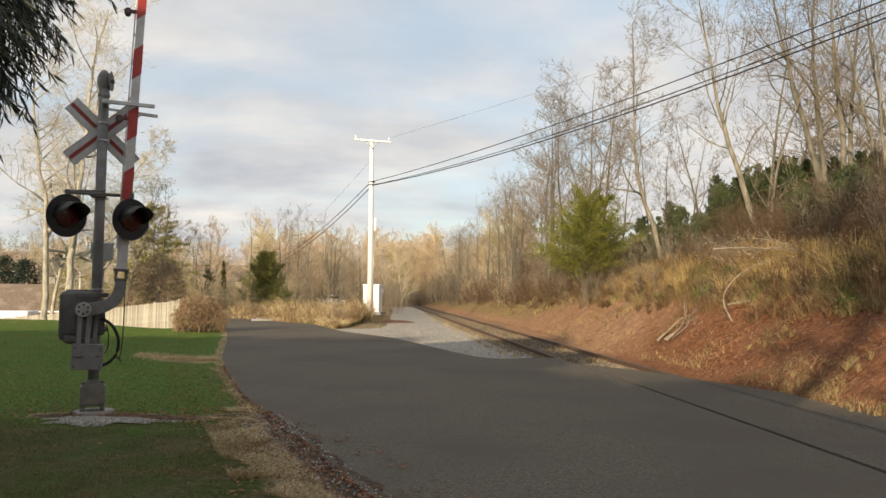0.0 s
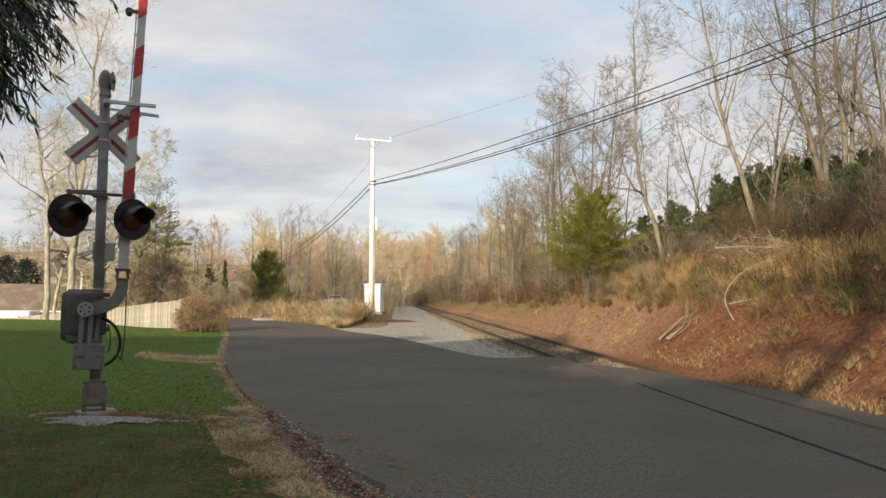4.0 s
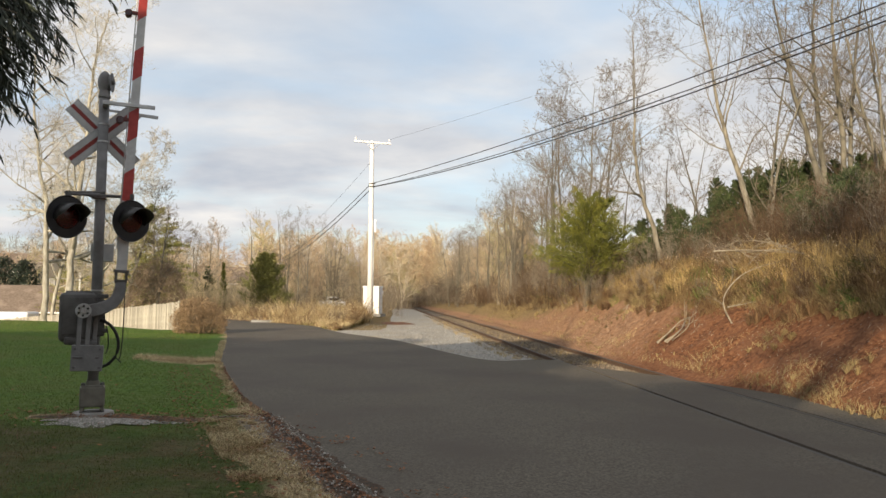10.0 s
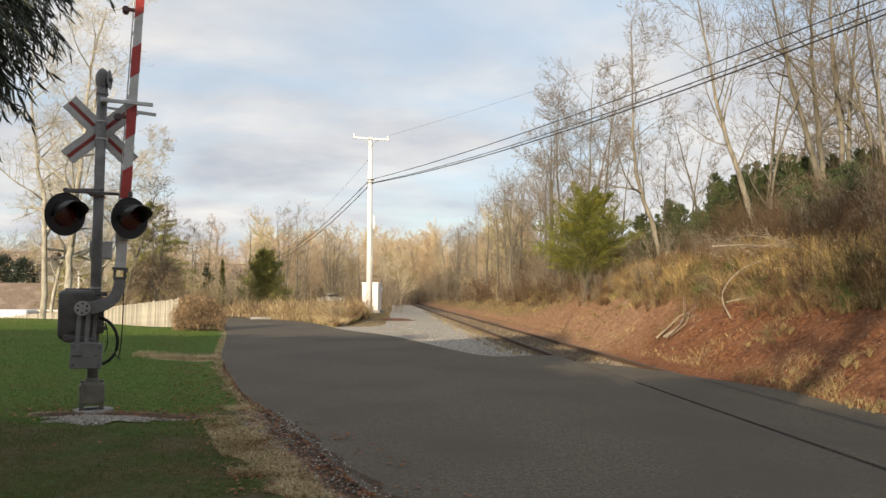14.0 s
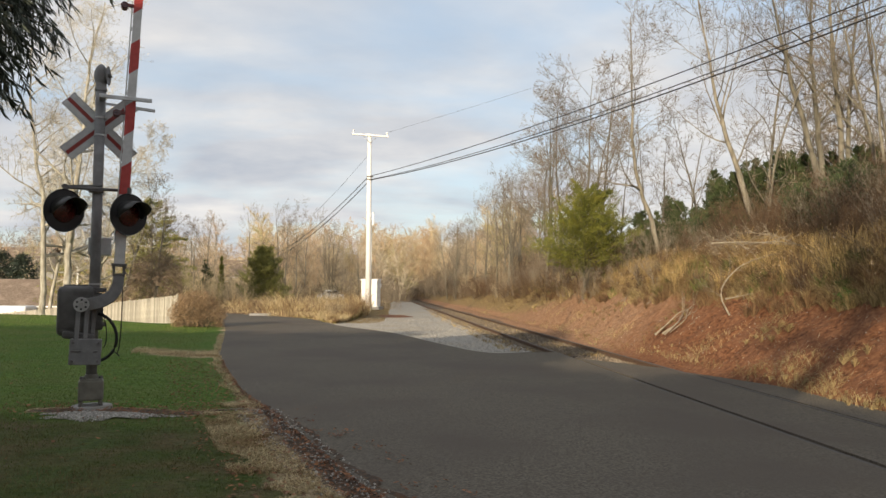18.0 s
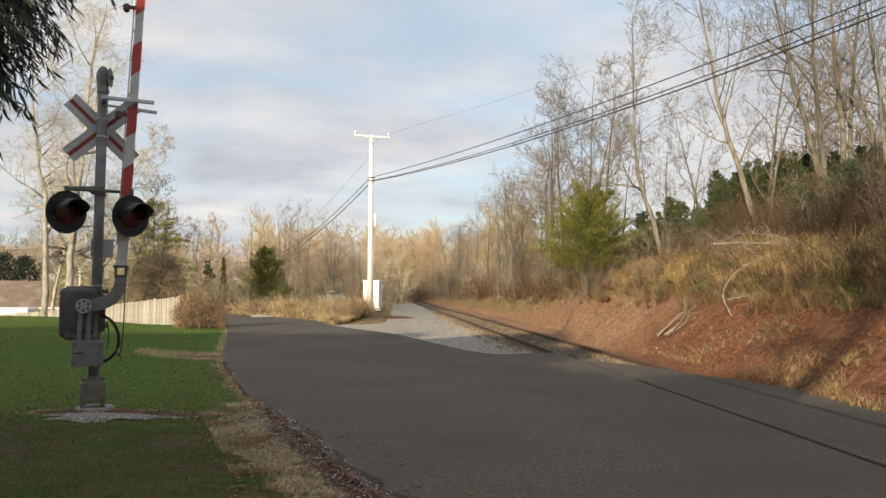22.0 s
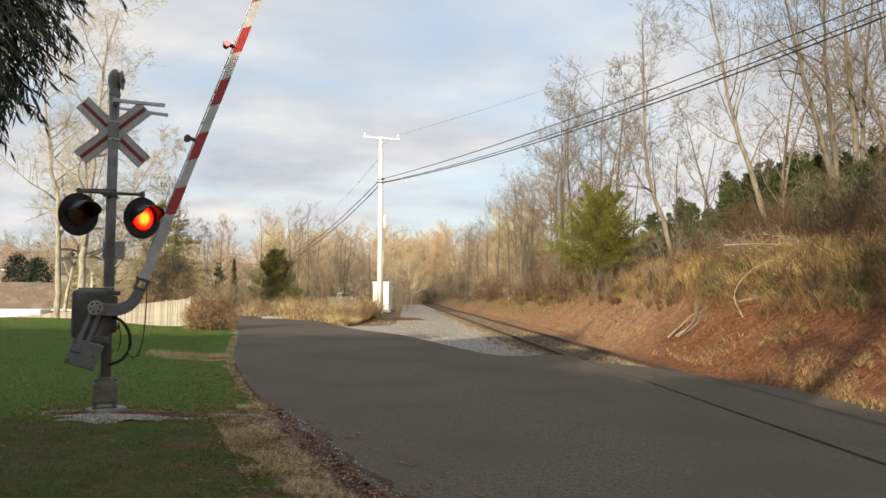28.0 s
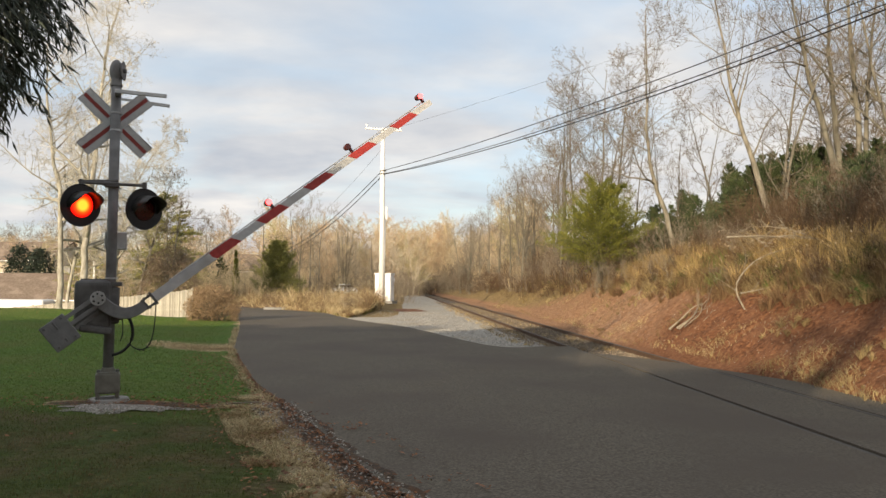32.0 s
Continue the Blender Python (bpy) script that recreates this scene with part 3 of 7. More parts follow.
def build_track():
    def rail(x, name):
        # head, web and foot in one section swept along the track
        prof = [(-0.036, 0.0), (-0.03, 0.008), (0.03, 0.008), (0.036, 0.0), (0.036, -0.03), (0.01, -0.042), (0.009, -0.12), (0.07, -0.135), (0.07, -0.148), (-0.07, -0.148),
                (-0.07, -0.135), (-0.009, -0.12), (-0.01, -0.042), (-0.036, -0.03)]
        n = len(prof)
        ys = lines(((-16, 60, 4), (60, 260, 10)))
        V, F = [], []
        for y in ys:
            for px, pz in prof:
                V.append((x + px, y, -0.002 + pz))
        for j in range(len(ys) - 1):
            for i in range(n):
                k = (i + 1) % n
                F.append((j * n + i, (j + 1) * n + i, (j + 1) * n + k, j * n + k))
        ob = raw("rail", V, F, [rail_rust, rail_top])
        for i, p in enumerate(ob.data.polygons):
            p.material_index = 1 if (i % n) in (0, 1, 2) else 0
        return tagged(ob, "rusty steel rail with a worn bright top", "rail", "rails of the track", "structure")

    rail(NEAR_RAIL, "near"), rail(FAR_RAIL, "far")
    rng = random.Random(5)
    bm = bmesh.new()
    box(bm, (2.5, 0.22, 0.16), bevel=0.012, seg=1)
    me = bpy.data.meshes.new("tie")
    bm.to_mesh(me); bm.free(); me.materials.append(tie_wood)
    ties = tagged(thing("railway_ties"), "weathered dark wooden ties set in ballast", "railway ties", kind="structure")
    y = 16.2
    while y < 95:
        again("tie", me, ties, pose(TRACK_X + rnd(rng, -0.06, 0.06), y, -0.212, 0, 0, rnd(rng, -2, 2)))
        y += 0.52 + rnd(rng, -0.03, 0.03)
    # ballast: broken stones on the bed
    V, F = [], []
    for _ in range(13000):
        y = 15.5 + 55 * rng.random() ** 2
        x = rnd(rng, 3.75, 6.5)
        if y < 20.3 - (x - 4.0) * 2.1:
            continue
        z = land(x, y)
        stone(V, F, rng, x, y, max(z, -0.14) + 0.015, rnd(rng, 0.02, 0.045))
    tagged(raw("ballast", V, F, ballast_m), "pale crushed-stone ballast between the rails", "ballast", kind="stuff")


def stone(V, F, rng, x, y, z, r):
    b = len(V)
    a = rng.random() * 6.28
    for k in range(4):
        w = a + k * 1.571 + rnd(rng, -0.3, 0.3)
        V.append((x + math.cos(w) * r * rnd(rng, 0.7, 1.2), y + math.sin(w) * r * rnd(rng, 0.7, 1.2), z + rnd(rng, -0.2, 0.25) * r))
    V.append((x + rnd(rng, -0.3, 0.3) * r, y + rnd(rng, -0.3, 0.3) * r, z + r * rnd(rng, 0.5, 0.9)))
    V.append((x, y, z - r * 0.6))
    for k in range(4):
        F.append((b + k, b + (k + 1) % 4, b + 4))
        F.append((b + (k + 1) % 4, b + k, b + 5))


build_ground()
build_road()
build_edge_soil()
build_track()

# ---- the crossing signal with its gate ----
SIGNAL_AT, SIGNAL_TURN = (-3.88, 10.48, 0.0), 20.0
GATE_AT = (-0.147, -0.21, 1.43)
FLASH = {}
# seconds and degrees of the arm above the level
GATE_ANGLES = ((0, 87.8), (22, 87.8), (24.5, 88.0), (25.6, 88.1), (26.2, 85.2), (27, 78.8), (27.5, 74.7), (28, 70.6), (28.5, 66.4), (29, 62.2), (29.5, 58.0), (30, 53.8), (30.5, 49.8), (31, 45.9), (31.5, 41.8), (32, 37.7))
CABLE_PIECE, CABLE_PIECES = 0.105, 16


def cable_run(angle):
    """Poses of the slack cable's pieces, between the conduit and the arm's foot, in the signal's space."""
    a = pose(*GATE_AT, 0, -angle, 0) @ Vector((0.55, 0.04, -0.47))
    b = Vector((0.26, -0.1, 0.8))
    low = Vector((max(a.x, 0.35) + 0.02, -0.1, 0.5))
    fine = [b * (1 - t) ** 2 + low * 2 * t * (1 - t) + a * t * t for t in (k / 120 for k in range(121))]
    run = [0.0]
    for p, q in zip(fine, fine[1:]):
        run.append(run[-1] + (q - p).length)
    pts = []
    for k in range(CABLE_PIECES + 1):
        want = run[-1] * k / CABLE_PIECES
        i = min(119, max(j for j in range(121) if run[j] <= want + 1e-9))
        pts.append(fine[i].lerp(fine[i + 1], (want - run[i]) / max(1e-6, run[i + 1] - run[i])))
    return [Matrix.Translation(p) @ (q - p).to_track_quat("Z", "Y").to_matrix().to_4x4() for p, q in zip(pts, pts[1:])]




def disc_lamp(parent, at, turn, tip):
    """A flashing-light unit: backing disc, hood, lens, housing and bracket. Its front looks along -Y."""
    lamp = part("flashing_light", bmesh_disc(), black_paint, parent, "black lamp with a round backing disc and a hood")
    lamp.matrix_basis = pose(*at, tip, 0, turn)
    bm = bmesh.new()
    cyl(bm, 0.17, 0.11, 0.09, (0, 0.055, 0), (-90, 0, 0), 28)
    part("housing", bm, black_paint, lamp, smooth=True)
    bm = bmesh.new()
    # the hood: a part tube, cut away below
    segs, r, ln = 30, 0.18, 0.27
    ring = []
    for i in range(segs + 1):
        w = radians(-14 + 208 * i / segs)
        cut = 0.3 + 0.7 * step(-0.25, 0.6, math.sin(w))
        ring.append([bm.verts.new((math.cos(w) * (r + d), -0.004 if k == 0 else -ln * cut, math.sin(w) * (r + d) - (0.012 * cut if k else 0))) for d in (0.0, 0.006) for k in (0, 1)])
    for p, q in zip(ring, ring[1:]):
        for a, b_ in ((0, 1), (1, 3), (3, 2), (2, 0)):
            bm.faces.new((p[a], p[b_], q[b_], q[a]))
    bmesh.ops.recalc_face_normals(bm, faces=bm.faces)
    part("hood", bm, hood_paint, lamp, smooth=True)
    bm = bmesh.new()
    bmesh.ops.create_uvsphere(bm, u_segments=28, v_segments=12, radius=0.16)
    bmesh.ops.delete(bm, geom=[v for v in bm.verts if v.co.y > 0.02], context="VERTS")
    bmesh.ops.scale(bm, vec=(1, 0.16, 1), verts=bm.verts)
    bmesh.ops.translate(bm, vec=(0, -0.012, 0), verts=bm.verts)
    part("lens", bm, red_glass, lamp, "dark red glass lens", smooth=True)
    return lamp


def bmesh_disc():
    bm = bmesh.new()
    seg = 44
    rings = []
    for r, y in ((0.16, 0.012), (0.16, -0.006), (0.262, -0.006), (0.278, -0.014), (0.281, -0.004), (0.276, 0.006), (0.262, 0.004), (0.17, 0.012)):
        rings.append([bm.verts.new((math.cos(2 * math.pi * i / seg) * r, y, math.sin(2 * math.pi * i / seg) * r)) for i in range(seg)])
    for a, b_ in zip(rings, rings[1:]):
        for i in range(seg):
            j = (i + 1) % seg
            bm.faces.new((a[i], a[j], b_[j], b_[i]))
    bm.faces.new(rings[-1])
    bmesh.ops.recalc_face_normals(bm, faces=bm.faces)
    return bm


def lit_bulb(parent, at, turn, tip):
    """The lamp's glowing reflector bowl; it rests behind the closed backing and comes up against the lens when the lamp flashes."""
    bm = bmesh.new()
    bmesh.ops.create_uvsphere(bm, u_segments=24, v_segments=10, radius=0.162)
    bmesh.ops.delete(bm, geom=[v for v in bm.verts if v.co.y > 0.02], context="VERTS")
    bmesh.ops.scale(bm, vec=(1, 0.17, 1), verts=bm.verts)
    ob = part("bulb", bm, lamp_red, parent, "glowing red bulb behind the lens", smooth=True)
    ob.matrix_basis = pose(*at, tip, 0, turn)
    return ob


def blade_part(parent, name, length, angle, y, z):
    bm = bmesh.new()
    box(bm, (length, 0.012, 0.225), bevel=0.003, seg=1)
    # a folded lip along each long edge
    for s in (-1, 1):
        box(bm, (length, 0.022, 0.008), (0, -0.006, s * 0.111))
    b_ = part(name, bm, alu, parent, "grey metal crossbuck blade with white and red strips")
    b_.matrix_basis = pose(0, y, z, 0, angle, 0)
    for dz, w, mat, nm in ((0.0, 0.052, red_strip, "red_strip"), (0.068, 0.05, white_refl, "white_strip"), (-0.068, 0.05, white_refl, "white_strip")):
        bm = bmesh.new()
        box(bm, (length - 0.03, 0.004, w), (0, -0.0085, dz))
        part(nm, bm, mat, b_)
    return b_


def build_signal():
    s = thing("crossing_signal", SIGNAL_AT, SIGNAL_TURN, label="grey railway crossing signal with crossbuck, flashing lamps and gate", category="crossing signal")
    bm = bmesh.new()
    cyl(bm, 0.068, 0.066, 4.1, (0, 0, 2.33), seg=26)
    part("post", bm, steel_grey, s, "grey painted steel pipe post", smooth=True)
    for z in (3.98, 3.74, 1.70, 2.94):
        bm = bmesh.new()
        cyl(bm, 0.073, 0.073, 0.022, (0, 0, z), seg=26)
        box(bm, (0.03, 0.05, 0.03), (0.075, 0.0, z), bevel=0.004, seg=1)
        part("clamp", bm, alu, s)
    # base casting on its feet
    bm = bmesh.new()
    box(bm, (0.31, 0.3, 0.27), (0, 0, 0.285), bevel=0.025)
    for sx in (-1, 1):
        box(bm, (0.05, 0.26, 0.07), (sx * 0.12, 0, 0.125), bevel=0.01, seg=1)
    box(bm, (0.27, 0.27, 0.03), (0, 0, 0.42), bevel=0.01)
    cyl(bm, 0.095, 0.08, 0.07, (0, 0, 0.455), seg=24)
    part("base_casting", bm, base_paint, s, "boxy olive-grey cast base")
    for sx in (-1, 1):
        bm = bmesh.new()
        cyl(bm, 0.03, 0.03, 0.035, (sx * 0.115, -0.08, 0.45), seg=6)
        part("bolt", bm, steel_dark, s)
        for sy in (-1, 1):
            bm = bmesh.new()
            cyl(bm, 0.022, 0.022, 0.12, (sx * 0.13, sy * 0.12, 0.04), seg=12)
            cyl(bm, 0.036, 0.036, 0.03, (sx * 0.13, sy * 0.12, 0.055), seg=6)
            part("anchor_bolt", bm, steel_dark, s)
    bm = bmesh.new()
    box(bm, (0.56, 0.6, 0.2), (0.05, 0.02, -0.07), bevel=0.03)
    part("foundation", bm, concrete, s, "worn concrete foundation")
    # bell
    bm = bmesh.new()
    cyl(bm, 0.07, 0.07, 0.16, (0, 0, 4.43), seg=22)
    cyl(bm, 0.08, 0.08, 0.03, (0, 0, 4.37), seg=22)
    bell = part("bell", bm, steel_grey, s, "grey crossing bell on the post top", smooth=False)
    bm = bmesh.new()
    bmesh.ops.create_uvsphere(bm, u_segments=26, v_segments=16, radius=0.15)
    bmesh.ops.scale(bm, vec=(0.52, 0.75, 1.05), verts=bm.verts)
    bmesh.ops.transform(bm, matrix=pose(-0.01, 0.0, 4.57, 0, 0, 25), verts=bm.verts)
    part("bell_housing", bm, steel_grey, bell, smooth=True)
    bm = bmesh.new()
    cyl(bm, 0.08, 0.135, 0.05, (0.065, -0.02, 4.57), (0, 90, -14), 26)
    cyl(bm, 0.03, 0.028, 0.05, (0.1, -0.03, 4.57), (0, 90, -14), 12)
    part("gong", bm, steel_dark, bell, smooth=False)
    # crossbuck behind the post
    bm = bmesh.new()
    box(bm, (0.12, 0.05, 0.3), (0, 0.085, 3.85), bevel=0.008, seg=1)
    part("crossbuck_bracket", bm, steel_dark, s)
    blade_part(s, "crossbuck_blade", 1.13, 43.5, 0.135, 3.86)
    blade_part(s, "crossbuck_blade", 1.13, -43.5, 0.118, 3.86)
    # two level arms at the top of the post
    bm = bmesh.new()
    box(bm, (0.66, 0.035, 0.05), (0.31, -0.29, 4.22), bevel=0.005, seg=1)
    box(bm, (0.08, 0.3, 0.05), (0.02, -0.14, 4.23), bevel=0.005, seg=1)
    part("top_bracket", bm, alu, s, "flat metal arm at the top of the post")
    bm = bmesh.new()
    box(bm, (0.5, 0.03, 0.045), (0.46, 0.16, 4.20), (0, 3, 0), bevel=0.005, seg=1)
    box(bm, (0.3, 0.03, 0.03), (0.1, 0.12, 4.21), (0, 0, 12))
    part("top_bracket", bm, alu, s, "flat metal arm at the top of the post")
    # lamp arm
    bm = bmesh.new()
    cyl(bm, 0.021, 0.021, 0.78, (0, -0.09, 2.985), (0, 90, 0), 14)
    cyl(bm, 0.032, 0.032, 0.14, (-0.07, -0.09, 2.985), (0, 90, 0), 14)
    box(bm, (0.19, 0.13, 0.07), (-0.02, -0.05, 2.975), bevel=0.015)
    cyl(bm, 0.018, 0.018, 0.5, (-0.19, -0.06, 3.02), (0, 86, 0), 10)
    for sx in (-1, 1):
        cyl(bm, 0.034, 0.034, 0.07, (sx * 0.39, -0.09, 2.985), (0, 90, 0), 14)
        cyl(bm, 0.02, 0.02, 0.34, (sx * 0.39, -0.24, 2.96), (100, 0, 0), 12)
        cyl(bm, 0.026, 0.026, 0.14, (sx * 0.385, -0.39, 2.92), (0, 0, 0), 12)
    part("lamp_arm", bm, steel_dark, s, "pipe arm carrying the two lamps", smooth=False)
    for sx, at in ((-1, (-0.385, -0.40, 2.645)), (1, (0.385, -0.40, 2.63))):
        disc_lamp(s, at, 34, 3)
        FLASH["left" if sx < 0 else "right"] = (lit_bulb(s, at, 34, 3), at, 34, 3)
    # terminal box behind the post
    bm = bmesh.new()
    box(bm, (0.29, 0.13, 0.25), (0.05, 0.15, 2.22), bevel=0.015)
    part("terminal_box", bm, alu, s, "grey terminal box")
    # gate mechanism
    bm = bmesh.new()
    box(bm, (0.46, 0.24, 0.66), (-0.21, -0.03, 1.34), bevel=0.07, seg=3)
    box(bm, (0.4, 0.26, 0.1), (-0.17, -0.06, 1.01), (0, 8, 0), bevel=0.03)
    box(bm, (0.2, 0.2, 0.5), (0.02, 0.0, 1.33), bevel=0.03)
    mech = part("gate_mechanism", bm, steel_dark, s, "dark rounded gate mechanism case")
    bm = bmesh.new()
    cyl(bm, 0.016, 0.016, 0.34, (-0.2, -0.03, 1.675), (0, 90, 0), 8)
    part("lid_hinge", bm, steel_dark, mech)
    bm = bmesh.new()
    box(bm, (0.37, 0.012, 0.5), (-0.22, -0.152, 1.36), bevel=0.01)
    part("cover", bm, steel_dark, mech)
    for z in (1.16, 1.62):
        bm = bmesh.new()
        box(bm, (0.26, 0.05, 0.06), (0.02, -0.075, z), bevel=0.01)
        for sx in (-1, 1):
            cyl(bm, 0.016, 0.016, 0.06, (0.02 + sx * 0.1, -0.11, z), (90, 0, 0), 6)
        part("post_strap", bm, steel_dark, s)
    pts = bezier((0.06, -0.1, 1.3), (0.33, -0.12, 1.25), (0.42, -0.1, 0.72), (0.04, -0.08, 0.66), 18)
    tube("conduit", pts, 0.021, rubber, s, 10, "black flexible conduit hose")
    tube("cable", bezier((0.10, -0.12, 1.35), (0.16, -0.14, 1.2), (0.2, -0.14, 0.95), (0.14, -0.12, 0.85), 10), 0.008, rubber, s, 6)
    build_gate(s)
    bm = bmesh.new()
    cyl(bm, 0.0075, 0.0075, CABLE_PIECE, (0, 0, CABLE_PIECE / 2), seg=6)
    FLASH["cable"] = [part("cable_piece", bm, rubber, s, "thin slack cable to the gate arm")]
    for _ in range(CABLE_PIECES - 1):
        ob = new("cable_piece", FLASH["cable"][0].data)
        ob.parent = s
        FLASH["cable"].append(ob)
    for ob, m in zip(FLASH["cable"], cable_run(GATE_ANGLES[0][1])):
        ob.matrix_basis = m
    bm = bmesh.new()
    cyl(bm, 0.29, 0.25, 0.1, (0.02, -0.04, 0.03), (0, 0, 0), 18)
    part("footing", bm, concrete, s, "low round concrete footing")
    # ring of crushed stone round the foot
    rng = random.Random(3)
    V, F = [], []
    for _ in range(3400):
        a, r = rng.random() * 6.28, rng.random() ** 0.7
        r *= 1 + 0.25 * math.sin(3 * a + 1) + 0.2 * math.sin(7 * a)
        x, y = math.cos(a) * 0.7 * r, math.sin(a) * 0.3 * r
        wx, wy = SIGNAL_AT[0] + 0.42 + x, SIGNAL_AT[1] - 0.72 + y + 0.06 * x
        stone(V, F, rng, wx, wy, land(wx, wy) + 0.012 + 0.03 * (1 - r), rnd(rng, 0.007, 0.019))
    tagged(raw("stone_ring", V, F, stone_m), "pale crushed stone round the signal's foot", "crushed stone", kind="stuff")
    return s


def build_gate(s):
    """The gate arm with counterweight. Its own space: X along the arm from the pivot, Z to its upper side."""
    bm = bmesh.new()
    cyl(bm, 0.096, 0.096, 0.05, (0, -0.05, 0), (90, 0, 0), 28)
    cyl(bm, 0.035, 0.03, 0.03, (0, -0.085, 0), (90, 0, 0), 14)
    g = part("gate_arm", bm, alu, s, "red and white striped gate arm")
    for i in range(6):
        w = i * math.pi / 3
        bm = bmesh.new()
        cyl(bm, 0.015, 0.015, 0.02, (math.cos(w) * 0.062, -0.08, math.sin(w) * 0.062), (90, 0, 0), 6)
        part("hub_bolt", bm, black_paint, g)
    # gooseneck: a bent channel from the pivot to the arm's foot
    pts = bezier((-0.02, 0, 0.06), (0.02, 0, -0.24), (0.08, 0, -0.46), (0.43, 0, -0.42), 16)
    bm = bmesh.new()
    rows = []
    for i, p in enumerate(pts):
        a, b_ = pts[max(0, i - 1)], pts[min(15, i + 1)]
        d = (b_ - a).normalized()
        nrm = Vector((d.z, 0, -d.x))
        w = 0.09 - 0.02 * i / 15
        rows.append([bm.verts.new(p + nrm * sx * w + Vector((0, sy * 0.045, 0))) for sx, sy in ((-1, -1), (1, -1), (1, 1), (-1, 1))])
    for a, b_ in zip(rows, rows[1:]):
        for k in range(4):
            bm.faces.new((a[k], a[(k + 1) % 4], b_[(k + 1) % 4], b_[k]))
    bm.faces.new(rows[0]), bm.faces.new(rows[-1])
    bmesh.ops.recalc_face_normals(bm, faces=bm.faces)
    bmesh.ops.bevel(bm, geom=list(bm.edges), offset=0.01, segments=1, affect="EDGES")
    part("gooseneck", bm, steel_grey, g, "bent grey casting that carries the arm")
    bm = bmesh.new()
    box(bm, (0.16, 0.1, 0.03), (0.47, 0, -0.36), bevel=0.006, seg=1)
    box(bm, (0.16, 0.1, 0.03), (0.47, 0, -0.485), bevel=0.006, seg=1)
    box(bm, (0.03, 0.11, 0.15), (0.42, 0, -0.42), bevel=0.005, seg=1)
    box(bm, (0.035, 0.13, 0.2), (0.545, 0, -0.42), bevel=0.005, seg=1)
    for x in (0.44, 0.51):
        for z in (-0.345, -0.5):
            cyl(bm, 0.014, 0.014, 0.13, (x, 0, z), (90, 0, 0), 6)
    part("shear_bracket", bm, steel_dark, g)
    # the arm itself: an aluminium root, then a slimmer boom with stripes
    top0, h0, h1, end = -0.345, 0.135, 0.1, 5.70
    def sec(bm, x0, x1, y, lift, th0, th1):
        vs = []
        for x, th in ((x0, th0), (x1, th1)):
            k = (x - 0.55) / (end - 0.55)
            mid = -0.42
            vs.append([bm.verts.new((x, sy * y, mid + sz * (th / 2 + lift))) for sy, sz in ((-1, -1), (1, -1), (1, 1), (-1, 1))])
        for k in range(4):
            bm.faces.new((vs[0][k], vs[0][(k + 1) % 4], vs[1][(k + 1) % 4], vs[1][k]))
        bm.faces.new(vs[0]), bm.faces.new(vs[1])
        bmesh.ops.recalc_face_normals(bm, faces=bm.faces)
    def thick(x):
        return h0 + (h1 - h0) * (x - 0.55) / (end - 0.55)
    bm = bmesh.new()
    sec(bm, 0.55, 1.5, 0.032, 0.0, thick(0.55), thick(1.5))
    part("arm_root", bm, alu, g, "bare aluminium root of the arm")
    bm = bmesh.new()
    sec(bm, 1.45, end, 0.02, -0.003, thick(1.45), thick(end))
    part("boom", bm, white_refl, g, "white boom of the gate arm")
    # slanted red stripes, one after another
    for x0 in (1.50, 2.35, 3.21, 4.06, 4.92):
        bm = bmesh.new()
        ln, sl = 0.42, 0.1
        ring = []
        for x, k in ((x0, 0), (x0 + ln, 1)):
            t = thick(x) / 2 + 0.001
            ring.append([bm.verts.new((x + (sl / 2 if sz > 0 else -sl / 2) * -1, sy * 0.0225, -0.42 + sz * t)) for sy, sz in ((-1, -1), (1, -1), (1, 1), (-1, 1))])
        for k in range(4):
            bm.faces.new((ring[0][k], ring[0][(k + 1) % 4], ring[1][(k + 1) % 4], ring[1][k]))
        bm.faces.new(ring[0]), bm.faces.new(ring[1])
        bmesh.ops.recalc_face_normals(bm, faces=bm.faces)
        part("red_stripe", bm, red_refl, g, "faded red reflective stripe")
    bm = bmesh.new()
    cyl(bm, 0.009, 0.009, 4.7, (3.2, 0, -0.345), (0, 90, 0), 8)
    for x in (1.2, 1.9, 2.9, 3.4, 3.8, 4.5, 4.9, 5.3):
        box(bm, (0.05, 0.025, 0.03), (x, 0, -0.35), bevel=0.004, seg=1)
    part("lamp_cable", bm, alu, g, "lamp cable clipped along the arm")
    # three lamps on the upper side
    for i, x in enumerate((2.6, 4.1, 5.57)):
        bm = bmesh.new()
        cyl(bm, 0.046, 0.046, 0.09, (x, 0, -0.25), (90, 0, 0), 22)
        cyl(bm, 0.05, 0.05, 0.014, (x, -0.04, -0.25), (90, 0, 0), 22)
        box(bm, (0.05, 0.03, 0.08), (x + 0.02, 0, -0.325), (0, 0, 0), bevel=0.006, seg=1)
        part("gate_lamp", bm, lamp_case, g, "small red lamp on the gate arm", smooth=False)
        for sy in (-1, 1):
            bm = bmesh.new()
            cyl(bm, 0.042, 0.036, 0.03, (x, sy * 0.055, -0.25), (90 * sy, 0, 0), 22)
            part("lamp_lens", bm, red_glass, g, "red lens", smooth=False)
        bm = bmesh.new()
        cyl(bm, 0.034, 0.043, 0.022, (0, 0, 0), (90, 0, 0), 22)
        ob = part("bulb", bm, lamp_small, g, "glowing red bulb in the gate lamp")
        FLASH["gate", i] = (ob, (x, 0, -0.25))
    # counterweight on two bars, opposite the arm
    for y, z in ((-0.055, 0.03), (-0.04, -0.075), (0.05, -0.16)):
        bm = bmesh.new()
        box(bm, (0.62, 0.022, 0.055), (-0.28, y, z), bevel=0.006, seg=1)
        part("weight_bar", bm, steel_grey, g)
